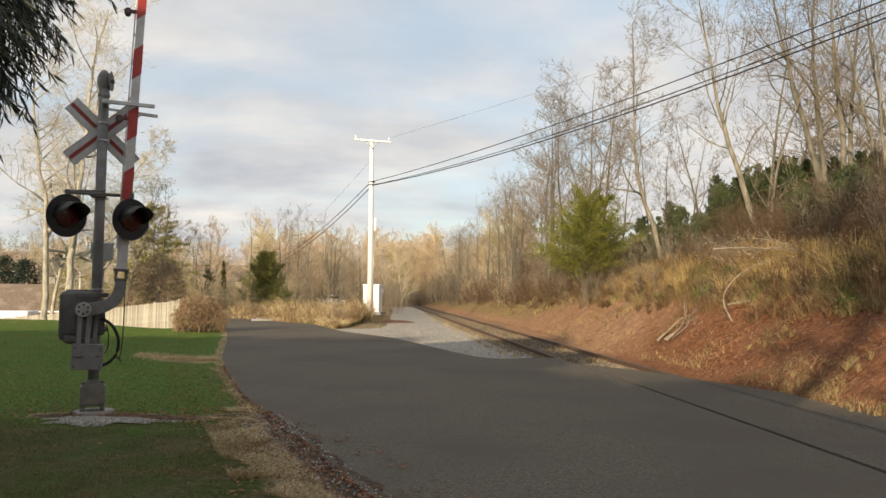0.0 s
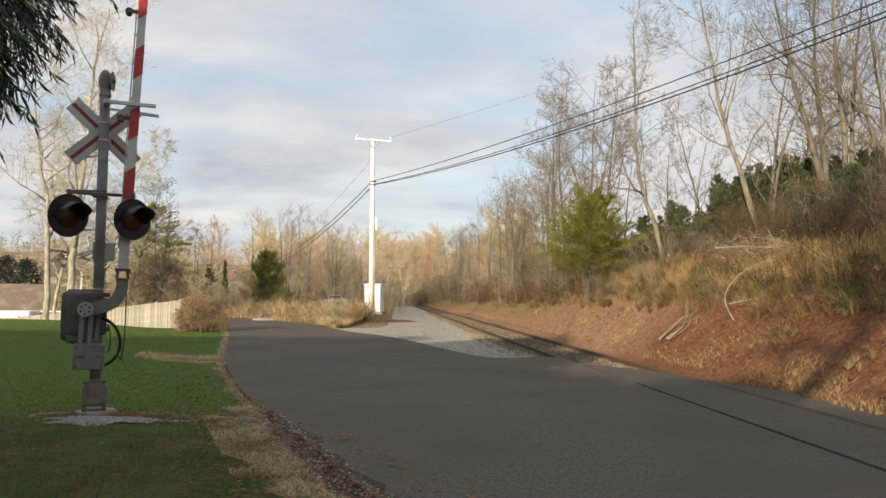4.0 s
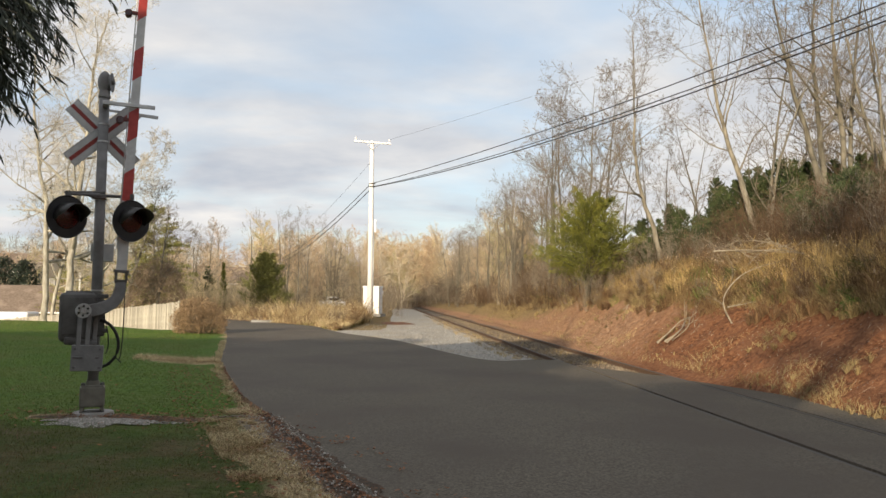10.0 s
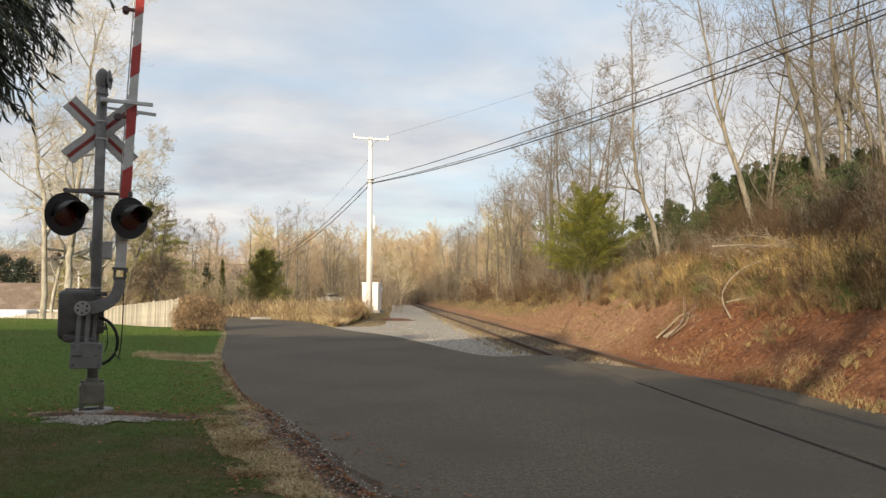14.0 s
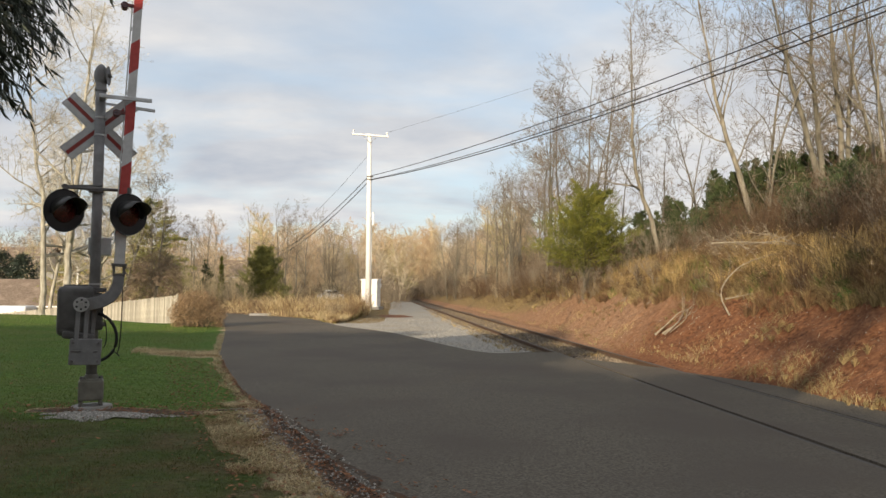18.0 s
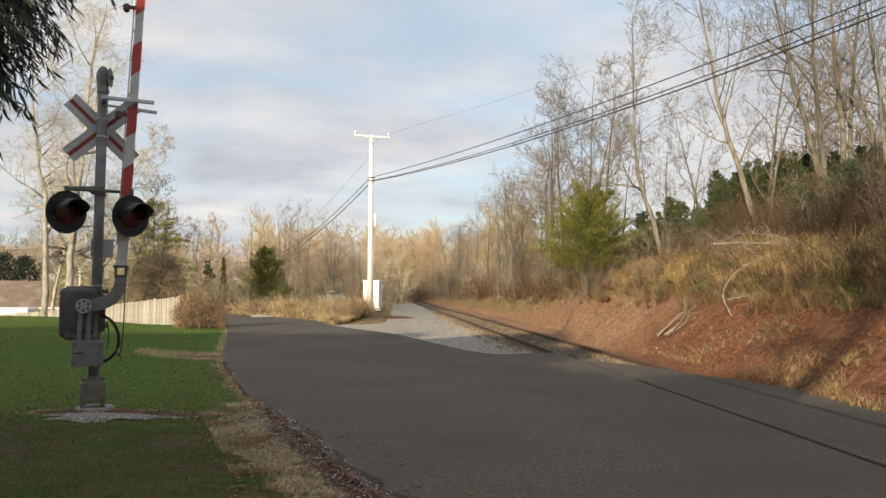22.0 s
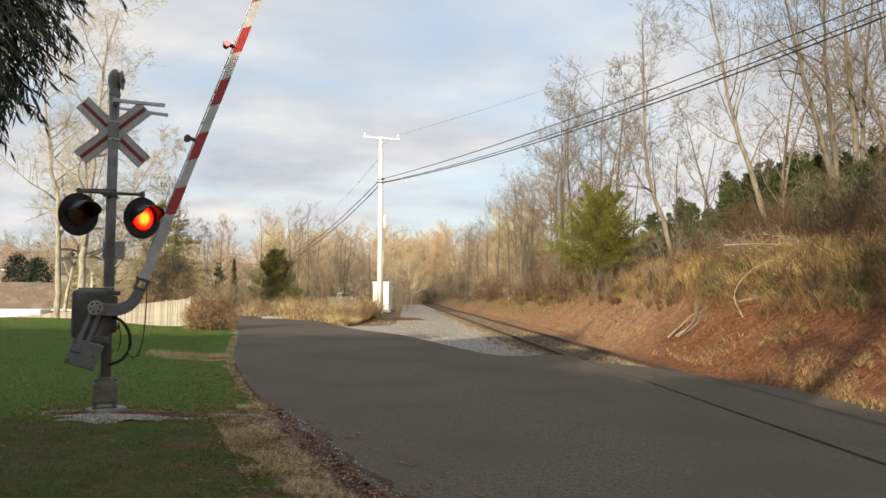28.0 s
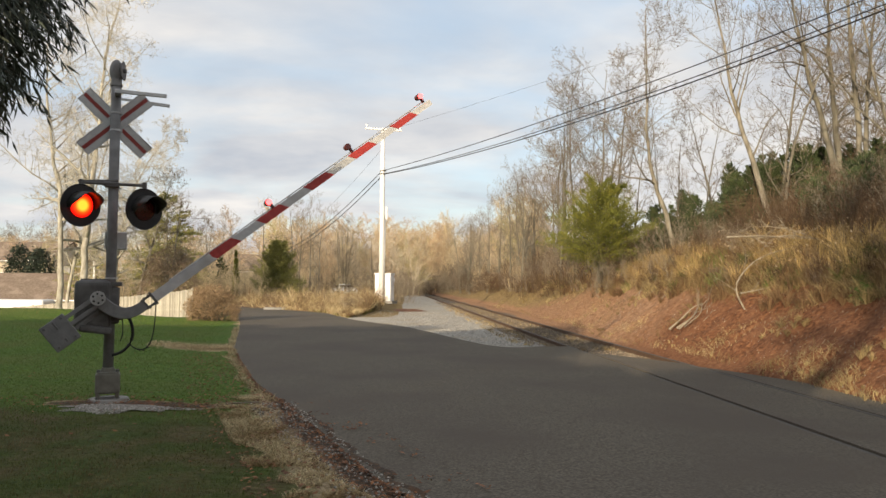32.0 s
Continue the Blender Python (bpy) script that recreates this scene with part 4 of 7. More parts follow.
    bm = bmesh.new()
    box(bm, (0.34, 0.09, 0.385), (-0.62, -0.02, -0.09), bevel=0.008, seg=1)
    w = part("counterweight", bm, steel_grey, g, "flat grey counterweight plate")
    for x, z, a in ((-0.61, 0.02, 0.12), (-0.61, -0.21, 0.05)):
        bm = bmesh.new()
        box(bm, (0.022, 0.03, a), (x, -0.07, z), bevel=0.004, seg=1)
        part("weight_slot", bm, steel_dark, w)
    for x, z in ((-0.74, 0.06), (-0.5, 0.06), (-0.74, -0.24), (-0.5, -0.24)):
        bm = bmesh.new()
        cyl(bm, 0.02, 0.018, 0.03, (x, -0.075, z), (90, 0, 0), 6)
        part("weight_bolt", bm, steel_dark, w)
    g.matrix_basis = pose(*GATE_AT, 0, -87.9, 0)
    FLASH["gate_arm"] = g


build_signal()

# ---- trees ----
def grow(rng, V, F, TV, TF, p, d, length, radius, level, cfg):
    """One branch with its own side branches. Thick wood goes to V, F; twigs to TV, TF."""
    n = ((6, 3, 2) if cfg.get("lite") else (10, 7, 4, 3, 2))[min(level, 2 if cfg.get("lite") else 4)]
    pts, rad = [p.copy()], [radius]
    q, dd = p.copy(), d.normalized()
    tip = radius * (0.25 if level else cfg["tip"])
    kink = cfg["kink"][min(level, 3)]
    bend = cfg.get("bend") if level == 0 else None
    if bend:
        way = [Vector((0, 0, 0))] + [Vector(b) for b in bend]
        n = 4 * len(bend) + 1
        for i in range(1, n):
            f = i / 4
            k = min(len(way) - 2, int(f))
            a, b, c, e = way[max(0, k - 1)], way[k], way[k + 1], way[min(len(way) - 1, k + 2)]
            t = f - k
            q = p + 0.5 * (2 * b + (c - a) * t + (2 * a - 5 * b + 4 * c - e) * t * t + (3 * b - a - 3 * c + e) * t ** 3)
            q = q + Vector((rnd(rng, -1, 1), rnd(rng, -1, 1), 0)) * radius * 0.25
            pts.append(q)
            rad.append(radius + (tip - radius) * (i / (n - 1)) ** 0.85)
    for i in range(1, n if not bend else 1):
        dd = (dd + Vector((rnd(rng, -1, 1), rnd(rng, -1, 1), rnd(rng, -1, 1))) * kink + Vector((0, 0, cfg["rise"] * (0.3, 1, 1.6, 2.0, 2.0)[level]))).normalized()
        q = q + dd * (length / (n - 1))
        pts.append(q.copy())
        rad.append(radius + (tip - radius) * (i / (n - 1)) ** 0.85)
    if level == 0:
        rad[0] *= 1.35
    sides = 3 if cfg.get("lite") else (9, 6, 4, 3, 3)[min(level, 4)]
    if level >= (2 if cfg.get("lite") else 3):
        ribbon_into(TV, TF, pts, rad, rng)
    elif level <= 1:
        tube_into(V, F, pts, rad, sides, not cfg.get("lite"))
    else:
        tube_into(TV, TF, pts, rad, sides, False)
    if level >= cfg["depth"]:
        return
    kids = cfg["kids"][level]
    start = cfg["bare"] if level == 0 else 0.18
    for k in range(kids):
        t = start + (1 - start) * (k + rng.random()) / kids
        f = t * (n - 1)
        i = min(n - 2, int(f))
        at = pts[i].lerp(pts[i + 1], f - i)
        axis = (pts[i + 1] - pts[i]).normalized()
        side = axis.cross(Vector((rnd(rng, -1, 1), rnd(rng, -1, 1), rnd(rng, -1, 1)))).normalized()
        spread = radians(rnd(rng, *cfg["angle"]))
        nd = axis * math.cos(spread) + side * math.sin(spread)
        r_here = rad[i] + (rad[i + 1] - rad[i]) * (f - i)
        ln = length * cfg["ratio"][level] * (1.15 - 0.6 * t) * rnd(rng, 0.7, 1.15)
        grow(rng, V, F, TV, TF, at, nd, ln, max(cfg["min"], r_here * (rnd(rng, 0.32, 0.55) if level else rnd(rng, 0.28, 0.5) * cfg.get("thick", 1.2))), level + 1, cfg)


TREE = dict(depth=4, kids=(13, 8, 6, 4), bare=0.25, angle=(26, 66), ratio=(0.38, 0.5, 0.5, 0.6), kink=(0.1, 0.22, 0.17, 0.1), rise=0.05, tip=0.12, min=0.0065)


def bare_tree(height, radius, seed, bark, twigs, at, turn=0.0, lean=(0, 0), label="tall leafless tree with pale bark", **over):
    cfg = dict(TREE, **over)
    rng = random.Random(seed)
    V, F, TV, TF = [], [], [], []
    if "bend" in over:
        height = over["bend"][-1][2]
    d = Vector((lean[0], lean[1], 1))
    grow(rng, V, F, TV, TF, Vector((0, 0, -0.3)), d, height, radius, 0, cfg)
    t = thing("bare_tree", at, turn, label=label, category="tree")
    raw("trunk", V, F, bark, t, smooth=True)
    raw("crown", TV, TF, twigs, t, "bare twigs", smooth=False)
    return t


def leafy(V, F, rng, c, r, size, n, flat=1.0, droop=0.0, slim=0.45):
    """A clump of n small leaf blades round c."""
    for _ in range(n):
        o = Vector((rng.gauss(0, 1), rng.gauss(0, 1), rng.gauss(0, 1) * flat))
        o = o * (r * 0.5)
        d = Vector((rnd(rng, -1, 1), rnd(rng, -1, 1), rnd(rng, -0.6, 1) - droop)).normalized()
        s = d.cross(Vector((rnd(rng, -1, 1), rnd(rng, -1, 1), rnd(rng, -1, 1)))).normalized()
        L_ = size * rnd(rng, 0.6, 1.3)
        p = c + o
        b = len(V)
        V += [tuple(p - s * L_ * slim * 0.5), tuple(p + d * L_ * 0.5 - s * L_ * slim * 0.1), tuple(p + d * L_), tuple(p + s * L_ * slim * 0.5)]
        F.append((b, b + 1, b + 2, b + 3))


def conifer(height, width, seed, leaf, at, bark=None, label="", clumps=240, shape=1.0, low=0.06, size=0.22, per=16, name="evergreen_tree", wob=0.25, boughs=0):
    """An evergreen: trunk, boughs, and a ragged crown of needle sprays."""
    rng = random.Random(seed)
    V, F, LV, LF = [], [], [], []
    tube_into(V, F, [Vector((0, 0, -0.2)), Vector((rnd(rng, -0.1, 0.1), 0, height * 0.5)), Vector((0, 0, height * 0.97))], [height * 0.022, height * 0.014, 0.01], 7)
    arms = [(rng.random() ** 0.85, rng.random() * 6.283, rnd(rng, 0.6, 1.25)) for _ in range(boughs)]
    for k in range(clumps):
        t = rng.random() ** 0.85
        z = height * (low + (1 - low) * t)
        edge = width / 2 * ((1 - t) ** shape) * (0.55 + 0.45 * min(1, t / 0.18)) + 0.05 * width
        a = rng.random() * 6.283
        lump = 1 + wob * math.sin(3 * a + seed + 4 * t) + wob * 0.7 * math.sin(5 * a + 9 * t)
        e = edge * lump * (0.35 + 0.65 * rng.random() ** 0.45)
        c = Vector((math.cos(a) * e, math.sin(a) * e, z + rnd(rng, -0.05, 0.1) * height * 0.3 * (e / width)))
        if boughs:
            # sprays follow separate, upturned boughs
            t, a, s = arms[k % boughs]
            z, f = height * (low + (1 - low) * t), rng.random() ** 0.55
            e = (width / 2 * (1 - t) ** shape * (0.6 + 0.4 * min(1, t / 0.2)) + 0.06 * width) * s * f
            j = 0.05 * width
            c = Vector((math.cos(a) * e + rng.gauss(0, j), math.sin(a) * e + rng.gauss(0, j), z + 0.3 * e * f + rng.gauss(0, j * 0.6)))
        if k % 3 == 0:
            base = Vector((0, 0, max(0.1, z - 0.25 * e)))
            tube_into(V, F, [base, base.lerp(c, 0.6) + Vector((0, 0, 0.03)), c], [0.03, 0.018, 0.006], 4)
        leafy(LV, LF, rng, c, size * 1.9, size, per, 0.8)
    t = thing(name, at, rnd(rng, 0, 360), label=label, category="tree")
    raw("trunk", V, F, bark or bark_grey, t, smooth=True)
    raw("crown", LV, LF, leaf, t)
    return t


def plume_evergreen(height, width, seed, leaf, at, label, shape=0.6, low=0.06, boughs=130, per=95, size=0.085, lift=(20, 55), sag_=0.0, leaders=1,
                    name="evergreen_tree", slim=0.14, loose=0.1):
    """A feathery evergreen: each bough is a tapering plume of fine sprays, with gaps between the boughs."""
    rng = random.Random(seed)
    V, F, LV, LF = [], [], [], []
    tops = [(rnd(rng, -0.16, 0.16) * width * (k > 0), rnd(rng, -0.16, 0.16) * width * (k > 0), height * (1 if k == 0 else rnd(rng, 0.78, 0.96))) for k in range(leaders)]
    for x, y, h in tops:
        tube_into(V, F, [Vector((x * 0.2, y * 0.2, -0.2)), Vector((x * 0.8, y * 0.8, h * 0.5)), Vector((x, y, h * 0.95))], [height * 0.02, height * 0.013, 0.008], 7)
    for k in range(boughs):
        x, y, h = tops[k % leaders]
        t = rng.random() ** 0.9
        a = rng.random() * 6.283
        z = h * (low + (1 - low) * t)
        ln = (width / 2 * (1 - t) ** shape * (0.62 + 0.38 * min(1, t / 0.16)) + 0.05 * width) * rnd(rng, 0.62, 1.12)
        up = radians(rnd(rng, *lift) + 25 * t)
        w = Vector((math.cos(a) * math.cos(up), math.sin(a) * math.cos(up), math.sin(up)))
        p0 = Vector((x * (0.3 + 0.7 * t), y * (0.3 + 0.7 * t), z - 0.35 * ln * math.sin(up)))
        side = w.cross(Vector((0, 0, 1))).normalized()
        tube_into(V, F, [p0, p0 + w * ln * 0.5, p0 + w * ln * 0.92 - Vector((0, 0, sag_ * ln))], [0.006 + 0.006 * height * (1 - t), 0.012, 0.004], 4, False)
        for _ in range(max(12, int(per * (0.35 + 0.65 * ln / (width / 2))))):
            f = 0.16 + 0.84 * rng.random() ** 0.75
            thick = loose * ln * (1.25 - f) * 1.6 + 0.03
            p = p0 + w * (ln * f) - Vector((0, 0, sag_ * ln * f * f)) + side * rng.gauss(0, thick) + Vector((0, 0, rng.gauss(0, thick * 0.55)))
            d = (w + side * rnd(rng, -0.8, 0.8) + Vector((rnd(rng, -0.4, 0.4), rnd(rng, -0.4, 0.4), rnd(rng, -0.25, 0.55) - sag_))).normalized()
            q = d.cross(Vector((rnd(rng, -1, 1), rnd(rng, -1, 1), rnd(rng, -1, 1)))).normalized()
            L_ = size * rnd(rng, 0.6, 1.35)
            b = len(LV)
            LV += [tuple(p), tuple(p + d * L_ * 0.45 - q * L_ * slim), tuple(p + d * L_), tuple(p + d * L_ * 0.45 + q * L_ * slim)]
            LF.append((b, b + 1, b + 2, b + 3))
    t = thing(name, at, 0, label=label, category="tree")
    raw("trunk", V, F, bark_grey, t, smooth=True)
    raw("crown", LV, LF, leaf, t)
    return t


def weeping_shrub(at, width, height, seed, mat, label, twigs=1500):
    """A leafless dome of fine drooping twigs on a short trunk."""
    rng = random.Random(seed)
    V, F, TV, TF = [], [], [], []
    tube_into(V, F, [Vector((0, 0, -0.2)), Vector((0.05, 0, height * 0.3)), Vector((0, 0, height * 0.55))], [0.14, 0.11, 0.06], 8)
    for k in range(26):
        a, r = rng.random() * 6.283, width / 2 * rnd(rng, 0.35, 0.8)
        tip_ = Vector((math.cos(a) * r, math.sin(a) * r, height * rnd(rng, 0.6, 0.93)))
        tube_into(V, F, [Vector((0, 0, height * rnd(rng, 0.25, 0.5))), tip_ * 0.5 + Vector((0, 0, height * 0.3)), tip_], [0.05, 0.03, 0.01], 5, False)
    for k in range(twigs):
        a, r = rng.random() * 6.283, width / 2 * math.sqrt(rng.random())
        z = height * math.sqrt(max(0.05, 1 - (2 * r / width) ** 2)) * rnd(rng, 0.6, 1.0)
        p = Vector((math.cos(a) * r * 0.8, math.sin(a) * r * 0.8, z))
        turn = a + rnd(rng, -1.6, 1.6)
        o = Vector((math.cos(turn), math.sin(turn), 0))
        ln, lift = rnd(rng, 0.5, 1.3), rnd(rng, -0.1, 0.5)
        pts = [p + o * (ln * 0.5 * f) + Vector((0, 0, ln * (lift * f - 0.42 * f * f))) for f in (0, 0.33, 0.66, 1.0)]
        if pts[-1].z > 0.1:
            ribbon_into(TV, TF, pts, [0.009, 0.009, 0.008, 0.006], rng)
    t = thing("weeping_shrub", at, 0, label=label, category="shrub")
    raw("trunk", V, F, bark_grey, t, smooth=True)
    raw("crown", TV, TF, mat, t)
    return t


def globe_shrub(at, size, seed, leaf, label, clumps=520):
    """A rounded twiggy shrub: stems, and a dense shell of fine sprays."""
    r = random.Random(seed)
    V, F, LV, LF = [], [], [], []
    w, h = size
    for k in range(clumps):
        a, e = r.random() * 6.283, math.asin(rnd(r, -0.6, 1.0))
        q = 0.45 + 0.55 * r.random() ** 0.4
        lump = 1 + 0.12 * math.sin(3 * a + 2) + 0.1 * math.sin(7 * a + 3 * e)
        c = Vector((math.cos(a) * math.cos(e) * w / 2 * q * lump, math.sin(a) * math.cos(e) * w / 2 * q * lump, h * 0.38 + math.sin(e) * h * 0.62 * q * lump))
        if k % 4 == 0:
            tube_into(V, F, [Vector((c.x * 0.15, c.y * 0.15, -0.05)), Vector((c.x * 0.6, c.y * 0.6, c.z * 0.6)), c], [0.018, 0.01, 0.004], 4)
        leafy(LV, LF, r, c, 0.2, 0.13, 15, 1.0, -0.5, 0.2)
    t = thing("round_shrub", at, 0, label=label, category="shrub")
    raw("stem", V, F, bark_grey, t)
    raw("crown", LV, LF, leaf, t)
    return t


def place(x, y, dz=0.0):
    return (x, y, land(x, y) + dz)


def brush(seed, stems, height, spread, mat, label, name="brush", at=(0, 0, 0), category="brush", depth=2, radius=0.012, kids=(6, 4), lean=0.5):
    """A leafless shrub of many thin stems."""
    rng = random.Random(seed)
    V, F = [], []
    cfg = dict(TREE, lite=True, depth=depth, kids=(*kids, 3), bare=0.25, ratio=(0.4, 0.5, 0.5), kink=(0.1, 0.16, 0.2, 0.2), rise=0.05, tip=0.3, min=0.006)
    for _ in range(stems):
        a, r = rng.random() * 6.283, spread * math.sqrt(rng.random()) * 0.5
        o = Vector((math.cos(a) * r, math.sin(a) * r, -0.05))
        d = Vector((math.cos(a) * lean * rng.random() * 1.4, math.sin(a) * lean * rng.random() * 1.4, 1))
        grow(rng, V, F, V, F, o, d, height * rnd(rng, 0.55, 1.05), radius * rnd(rng, 0.6, 1.3), 0, cfg)
    ob = raw(name, V, F, mat)
    ob.matrix_basis = pose(*at)
    return tagged(ob, label, category)


def blades(name, spots, mat, label, category, seed, width=0.006, flop=0.5, clump=0.0, spread=False):
    """Grass: one bent, tapering blade for each spot (x, y, z, height)."""
    rng = random.Random(seed)
    V, F = [], []
    for x, y, z, h in spots:
        if clump:
            # tufts of uneven height
            h *= max(0.25, 1 + clump * noise.noise(Vector((x * 1.1, y * 1.1, seed))) + clump * 0.6 * noise.noise(Vector((x * 3.1, y * 3.1, seed))))
        a, b = rng.random() * 6.283, len(V)
        dx, dy = math.cos(a), math.sin(a)
        ln = flop * rnd(rng, 0.2, 1.0) * h
        c = rng.random() * 6.283
        ox, oy = math.cos(c) * ln, math.sin(c) * ln
        w = width * rnd(rng, 0.7, 1.4) * (h / 0.045 if spread else 1.0)
        V += [(x - dx * w, y - dy * w, z - 0.01), (x + dx * w, y + dy * w, z - 0.01), (x + ox * 0.35 + dx * w * 0.7, y + oy * 0.35 + dy * w * 0.7, z + h * 0.6),
              (x + ox * 0.35 - dx * w * 0.7, y + oy * 0.35 - dy * w * 0.7, z + h * 0.6), (x + ox, y + oy, z + h * rnd(rng, 0.85, 1.0))]
        F += [(b, b + 1, b + 2, b + 3), (b + 3, b + 2, b + 4)]
    return tagged(raw(name, V, F, mat), label, category, kind="stuff")


def wood(name, spots, mat, label, seed, kinds=6):
    """A far wood: slim leafless trees in one mesh. spots: (x, y, height)."""
    rng = random.Random(seed)
    shapes = []
    for k in range(kinds):
        V, F, = [], []
        cfg = dict(TREE, depth=2, kids=(30, 15), bare=0.06, ratio=(0.34, 0.5), min=0.02, tip=0.2, angle=(28, 70), rise=0.03, lite=True)
        grow(rng, V, F, V, F, Vector((0, 0, -0.3)), Vector((rnd(rng, -0.1, 0.1), 0, 1)), 10.0, 0.08, 0, cfg)
        shapes.append((np.array(V), np.array(F)))
    AV, AF, base = [], [], 0
    for x, y, h in spots:
        V, F = shapes[rng.randrange(kinds)]
        a, s = rng.random() * 6.283, h / 10.0
        c, sn = math.cos(a) * s, math.sin(a) * s
        AV.append(np.stack([V[:, 0] * c - V[:, 1] * sn + x, V[:, 0] * sn + V[:, 1] * c + y, V[:, 2] * s + land(x, y)], 1))
        AF.append(F + base)
        base += len(V)
    AV, AF = np.concatenate(AV).astype(np.float32), np.concatenate(AF).astype(np.int32)
    me = bpy.data.meshes.new(name)
    me.vertices.add(len(AV))
    me.vertices.foreach_set("co", AV.ravel())
    me.loops.add(AF.size)
    me.loops.foreach_set("vertex_index", AF.ravel())
    me.polygons.add(len(AF))
    me.polygons.foreach_set("loop_start", np.arange(0, AF.size, 4, dtype=np.int32))
    me.update(calc_edges=True)
    me.validate()
    me.materials.append(mat)
    return tagged(new(name, me), label, "wood", kind="stuff")

# ---- utility pole, cabinet, wires ----
POLE = (-0.88, 50.0)


def build_pole():
    z0 = land(*POLE)
    p = thing("utility_pole", (*POLE, z0), 0, label="pale weathered wooden utility pole with a crossarm", category="utility pole")
    H = 11.85
    tube("pole_shaft", [(0, 0, -0.4), (-0.02, 0, H * 0.5), (-0.04, 0, H)], [0.2, 0.17, 0.135], pole_wood, p, 16)
    bm = bmesh.new()
    box(bm, (2.45, 0.1, 0.12), (0.0, -0.16, H - 0.12), (0, 3.0, 0), bevel=0.012, seg=1)
    part("crossarm", bm, pole_wood, p)
    for sx in (-1, 1):
        tube("arm_brace", [(sx * 0.5, -0.2, H - 0.18 - sx * 0.026), (0, -0.17, H - 0.65)], 0.016, alu, p, 6)
        bm = bmesh.new()
        x = sx * 1.12
        cyl(bm, 0.03, 0.03, 0.1, (x, -0.16, H - 0.02 - sx * 0.06), seg=10)
        cyl(bm, 0.07, 0.06, 0.09, (x, -0.16, H + 0.07 - sx * 0.06), seg=14)
        cyl(bm, 0.045, 0.06, 0.07, (x, -0.16, H + 0.14 - sx * 0.06), seg=14)
        part("insulator", bm, white_paint, p)
    bm = bmesh.new()
    box(bm, (0.13, 0.12, 0.85), (0.26, -0.05, 6.1), bevel=0.02, seg=1)
    part("riser_box", bm, white_paint, p)
    tube("riser_conduit", [(0.19, -0.08, 0.2), (0.18, -0.06, 6.0)], 0.03, alu, p, 8)
    for z in (8.95, 8.75):
        bm = bmesh.new()
        cyl(bm, 0.185, 0.185, 0.07, (-0.03, 0, z), seg=16)
        box(bm, (0.12, 0.1, 0.08), (0.16, -0.1, z), bevel=0.01, seg=1)
        part("wire_clamp", bm, steel_dark, p)
    return p


def sag(a, b, drop, n=28):
    a, b = Vector(a), Vector(b)
    return [a.lerp(b, i / n) - Vector((0, 0, drop * 4 * (i / n) * (1 - i / n))) for i in range(n + 1)]


def build_wires():
    z0 = land(*POLE)
    spans = (((POLE[0], 50, z0 + 8.98), (22.0, 0.0, 11.44), 0.93, 0.02), ((POLE[0], 50, z0 + 8.75), (22.0, 0.0, 11.47), 1.23, 0.018), ((POLE[0], 50, z0 + 8.72), (22.0, 0.0, 11.38), 1.32, 0.024),
             ((POLE[0] - 0.1, 50.1, z0 + 8.95), (-14.5, 92, 5.3), 0.9, 0.025), ((POLE[0] - 0.1, 50.1, z0 + 8.6), (-14.5, 92, 4.95), 0.95, 0.028), ((POLE[0] - 0.15, 50.1, z0 + 10.4), (-14.5, 92, 6.2), 0.9, 0.008),
             ((0.3, 49.8, z0 + 11.95), (30.0, 12.0, 15.5), 0.4, 0.006))
    for a, b, d, r in spans:
        w = tube("overhead_wire", sag(a, b, d), r, rubber, None, 6)
        tagged(w, "black overhead cable sagging from the pole", "cable", "overhead wires")


def build_cabinet():
    c = thing("signal_cabinet", (-0.78, 56.0, land(-0.78, 56.0)), -15, label="white metal railway signal cabinet on a concrete pad", category="cabinet")
    bm = bmesh.new()
    box(bm, (1.2, 1.0, 1.98), (0, 0, 1.1), bevel=0.02)
    part("cabinet_body", bm, white_paint, c)
    bm = bmesh.new()
    box(bm, (1.32, 1.12, 0.1), (0, 0, 2.14), bevel=0.03)
    part("cabinet_roof", bm, white_paint, c)
    for sx in (-1, 1):
        bm = bmesh.new()
        box(bm, (0.55, 0.03, 1.7), (sx * 0.285, -0.515, 1.1), bevel=0.008, seg=1)
        d = part("cabinet_door", bm, white_paint, c)
        bm = bmesh.new()
        box(bm, (0.03, 0.04, 0.16), (sx * 0.06, -0.55, 1.1), bevel=0.008, seg=1)
        part("door_handle", bm, alu, d)
    bm = bmesh.new()
    box(bm, (0.16, 0.12, 0.3), (0.66, 0.2, 1.7), bevel=0.015)
    part("meter_box", bm, white_paint, c)
    bm = bmesh.new()
    box(bm, (1.6, 1.4, 0.22), (0, 0, 0.03), bevel=0.02)
    part("pad", bm, concrete, c)


def heap(name, at, size, seed, mat, label, category):
    """A low rough heap of soil."""
    bm = bmesh.new()
    bmesh.ops.create_grid(bm, x_segments=28, y_segments=20, size=0.5)
    for v in bm.verts:
        r = math.hypot(v.co.x, v.co.y) * 2
        n = noise.noise(Vector((v.co.x * 6, v.co.y * 6, seed))) * 0.35 + noise.noise(Vector((v.co.x * 17, v.co.y * 17, seed))) * 0.15
        v.co.z = max(-0.12, (1 - r * r) * (0.8 + n)) * size[2]
        v.co.x *= size[0]
        v.co.y *= size[1]
    ob = part(name, bm, mat, smooth=True)
    ob.matrix_basis = pose(*at)
    return tagged(ob, label, category)


heap("soil_heap", (0.75, 46.5, 0.0), (2.6, 2.8, 0.16), 1, clay_soil, "low spill of red soil beside the utility pole", "soil")
build_pole()
build_wires()
build_cabinet()


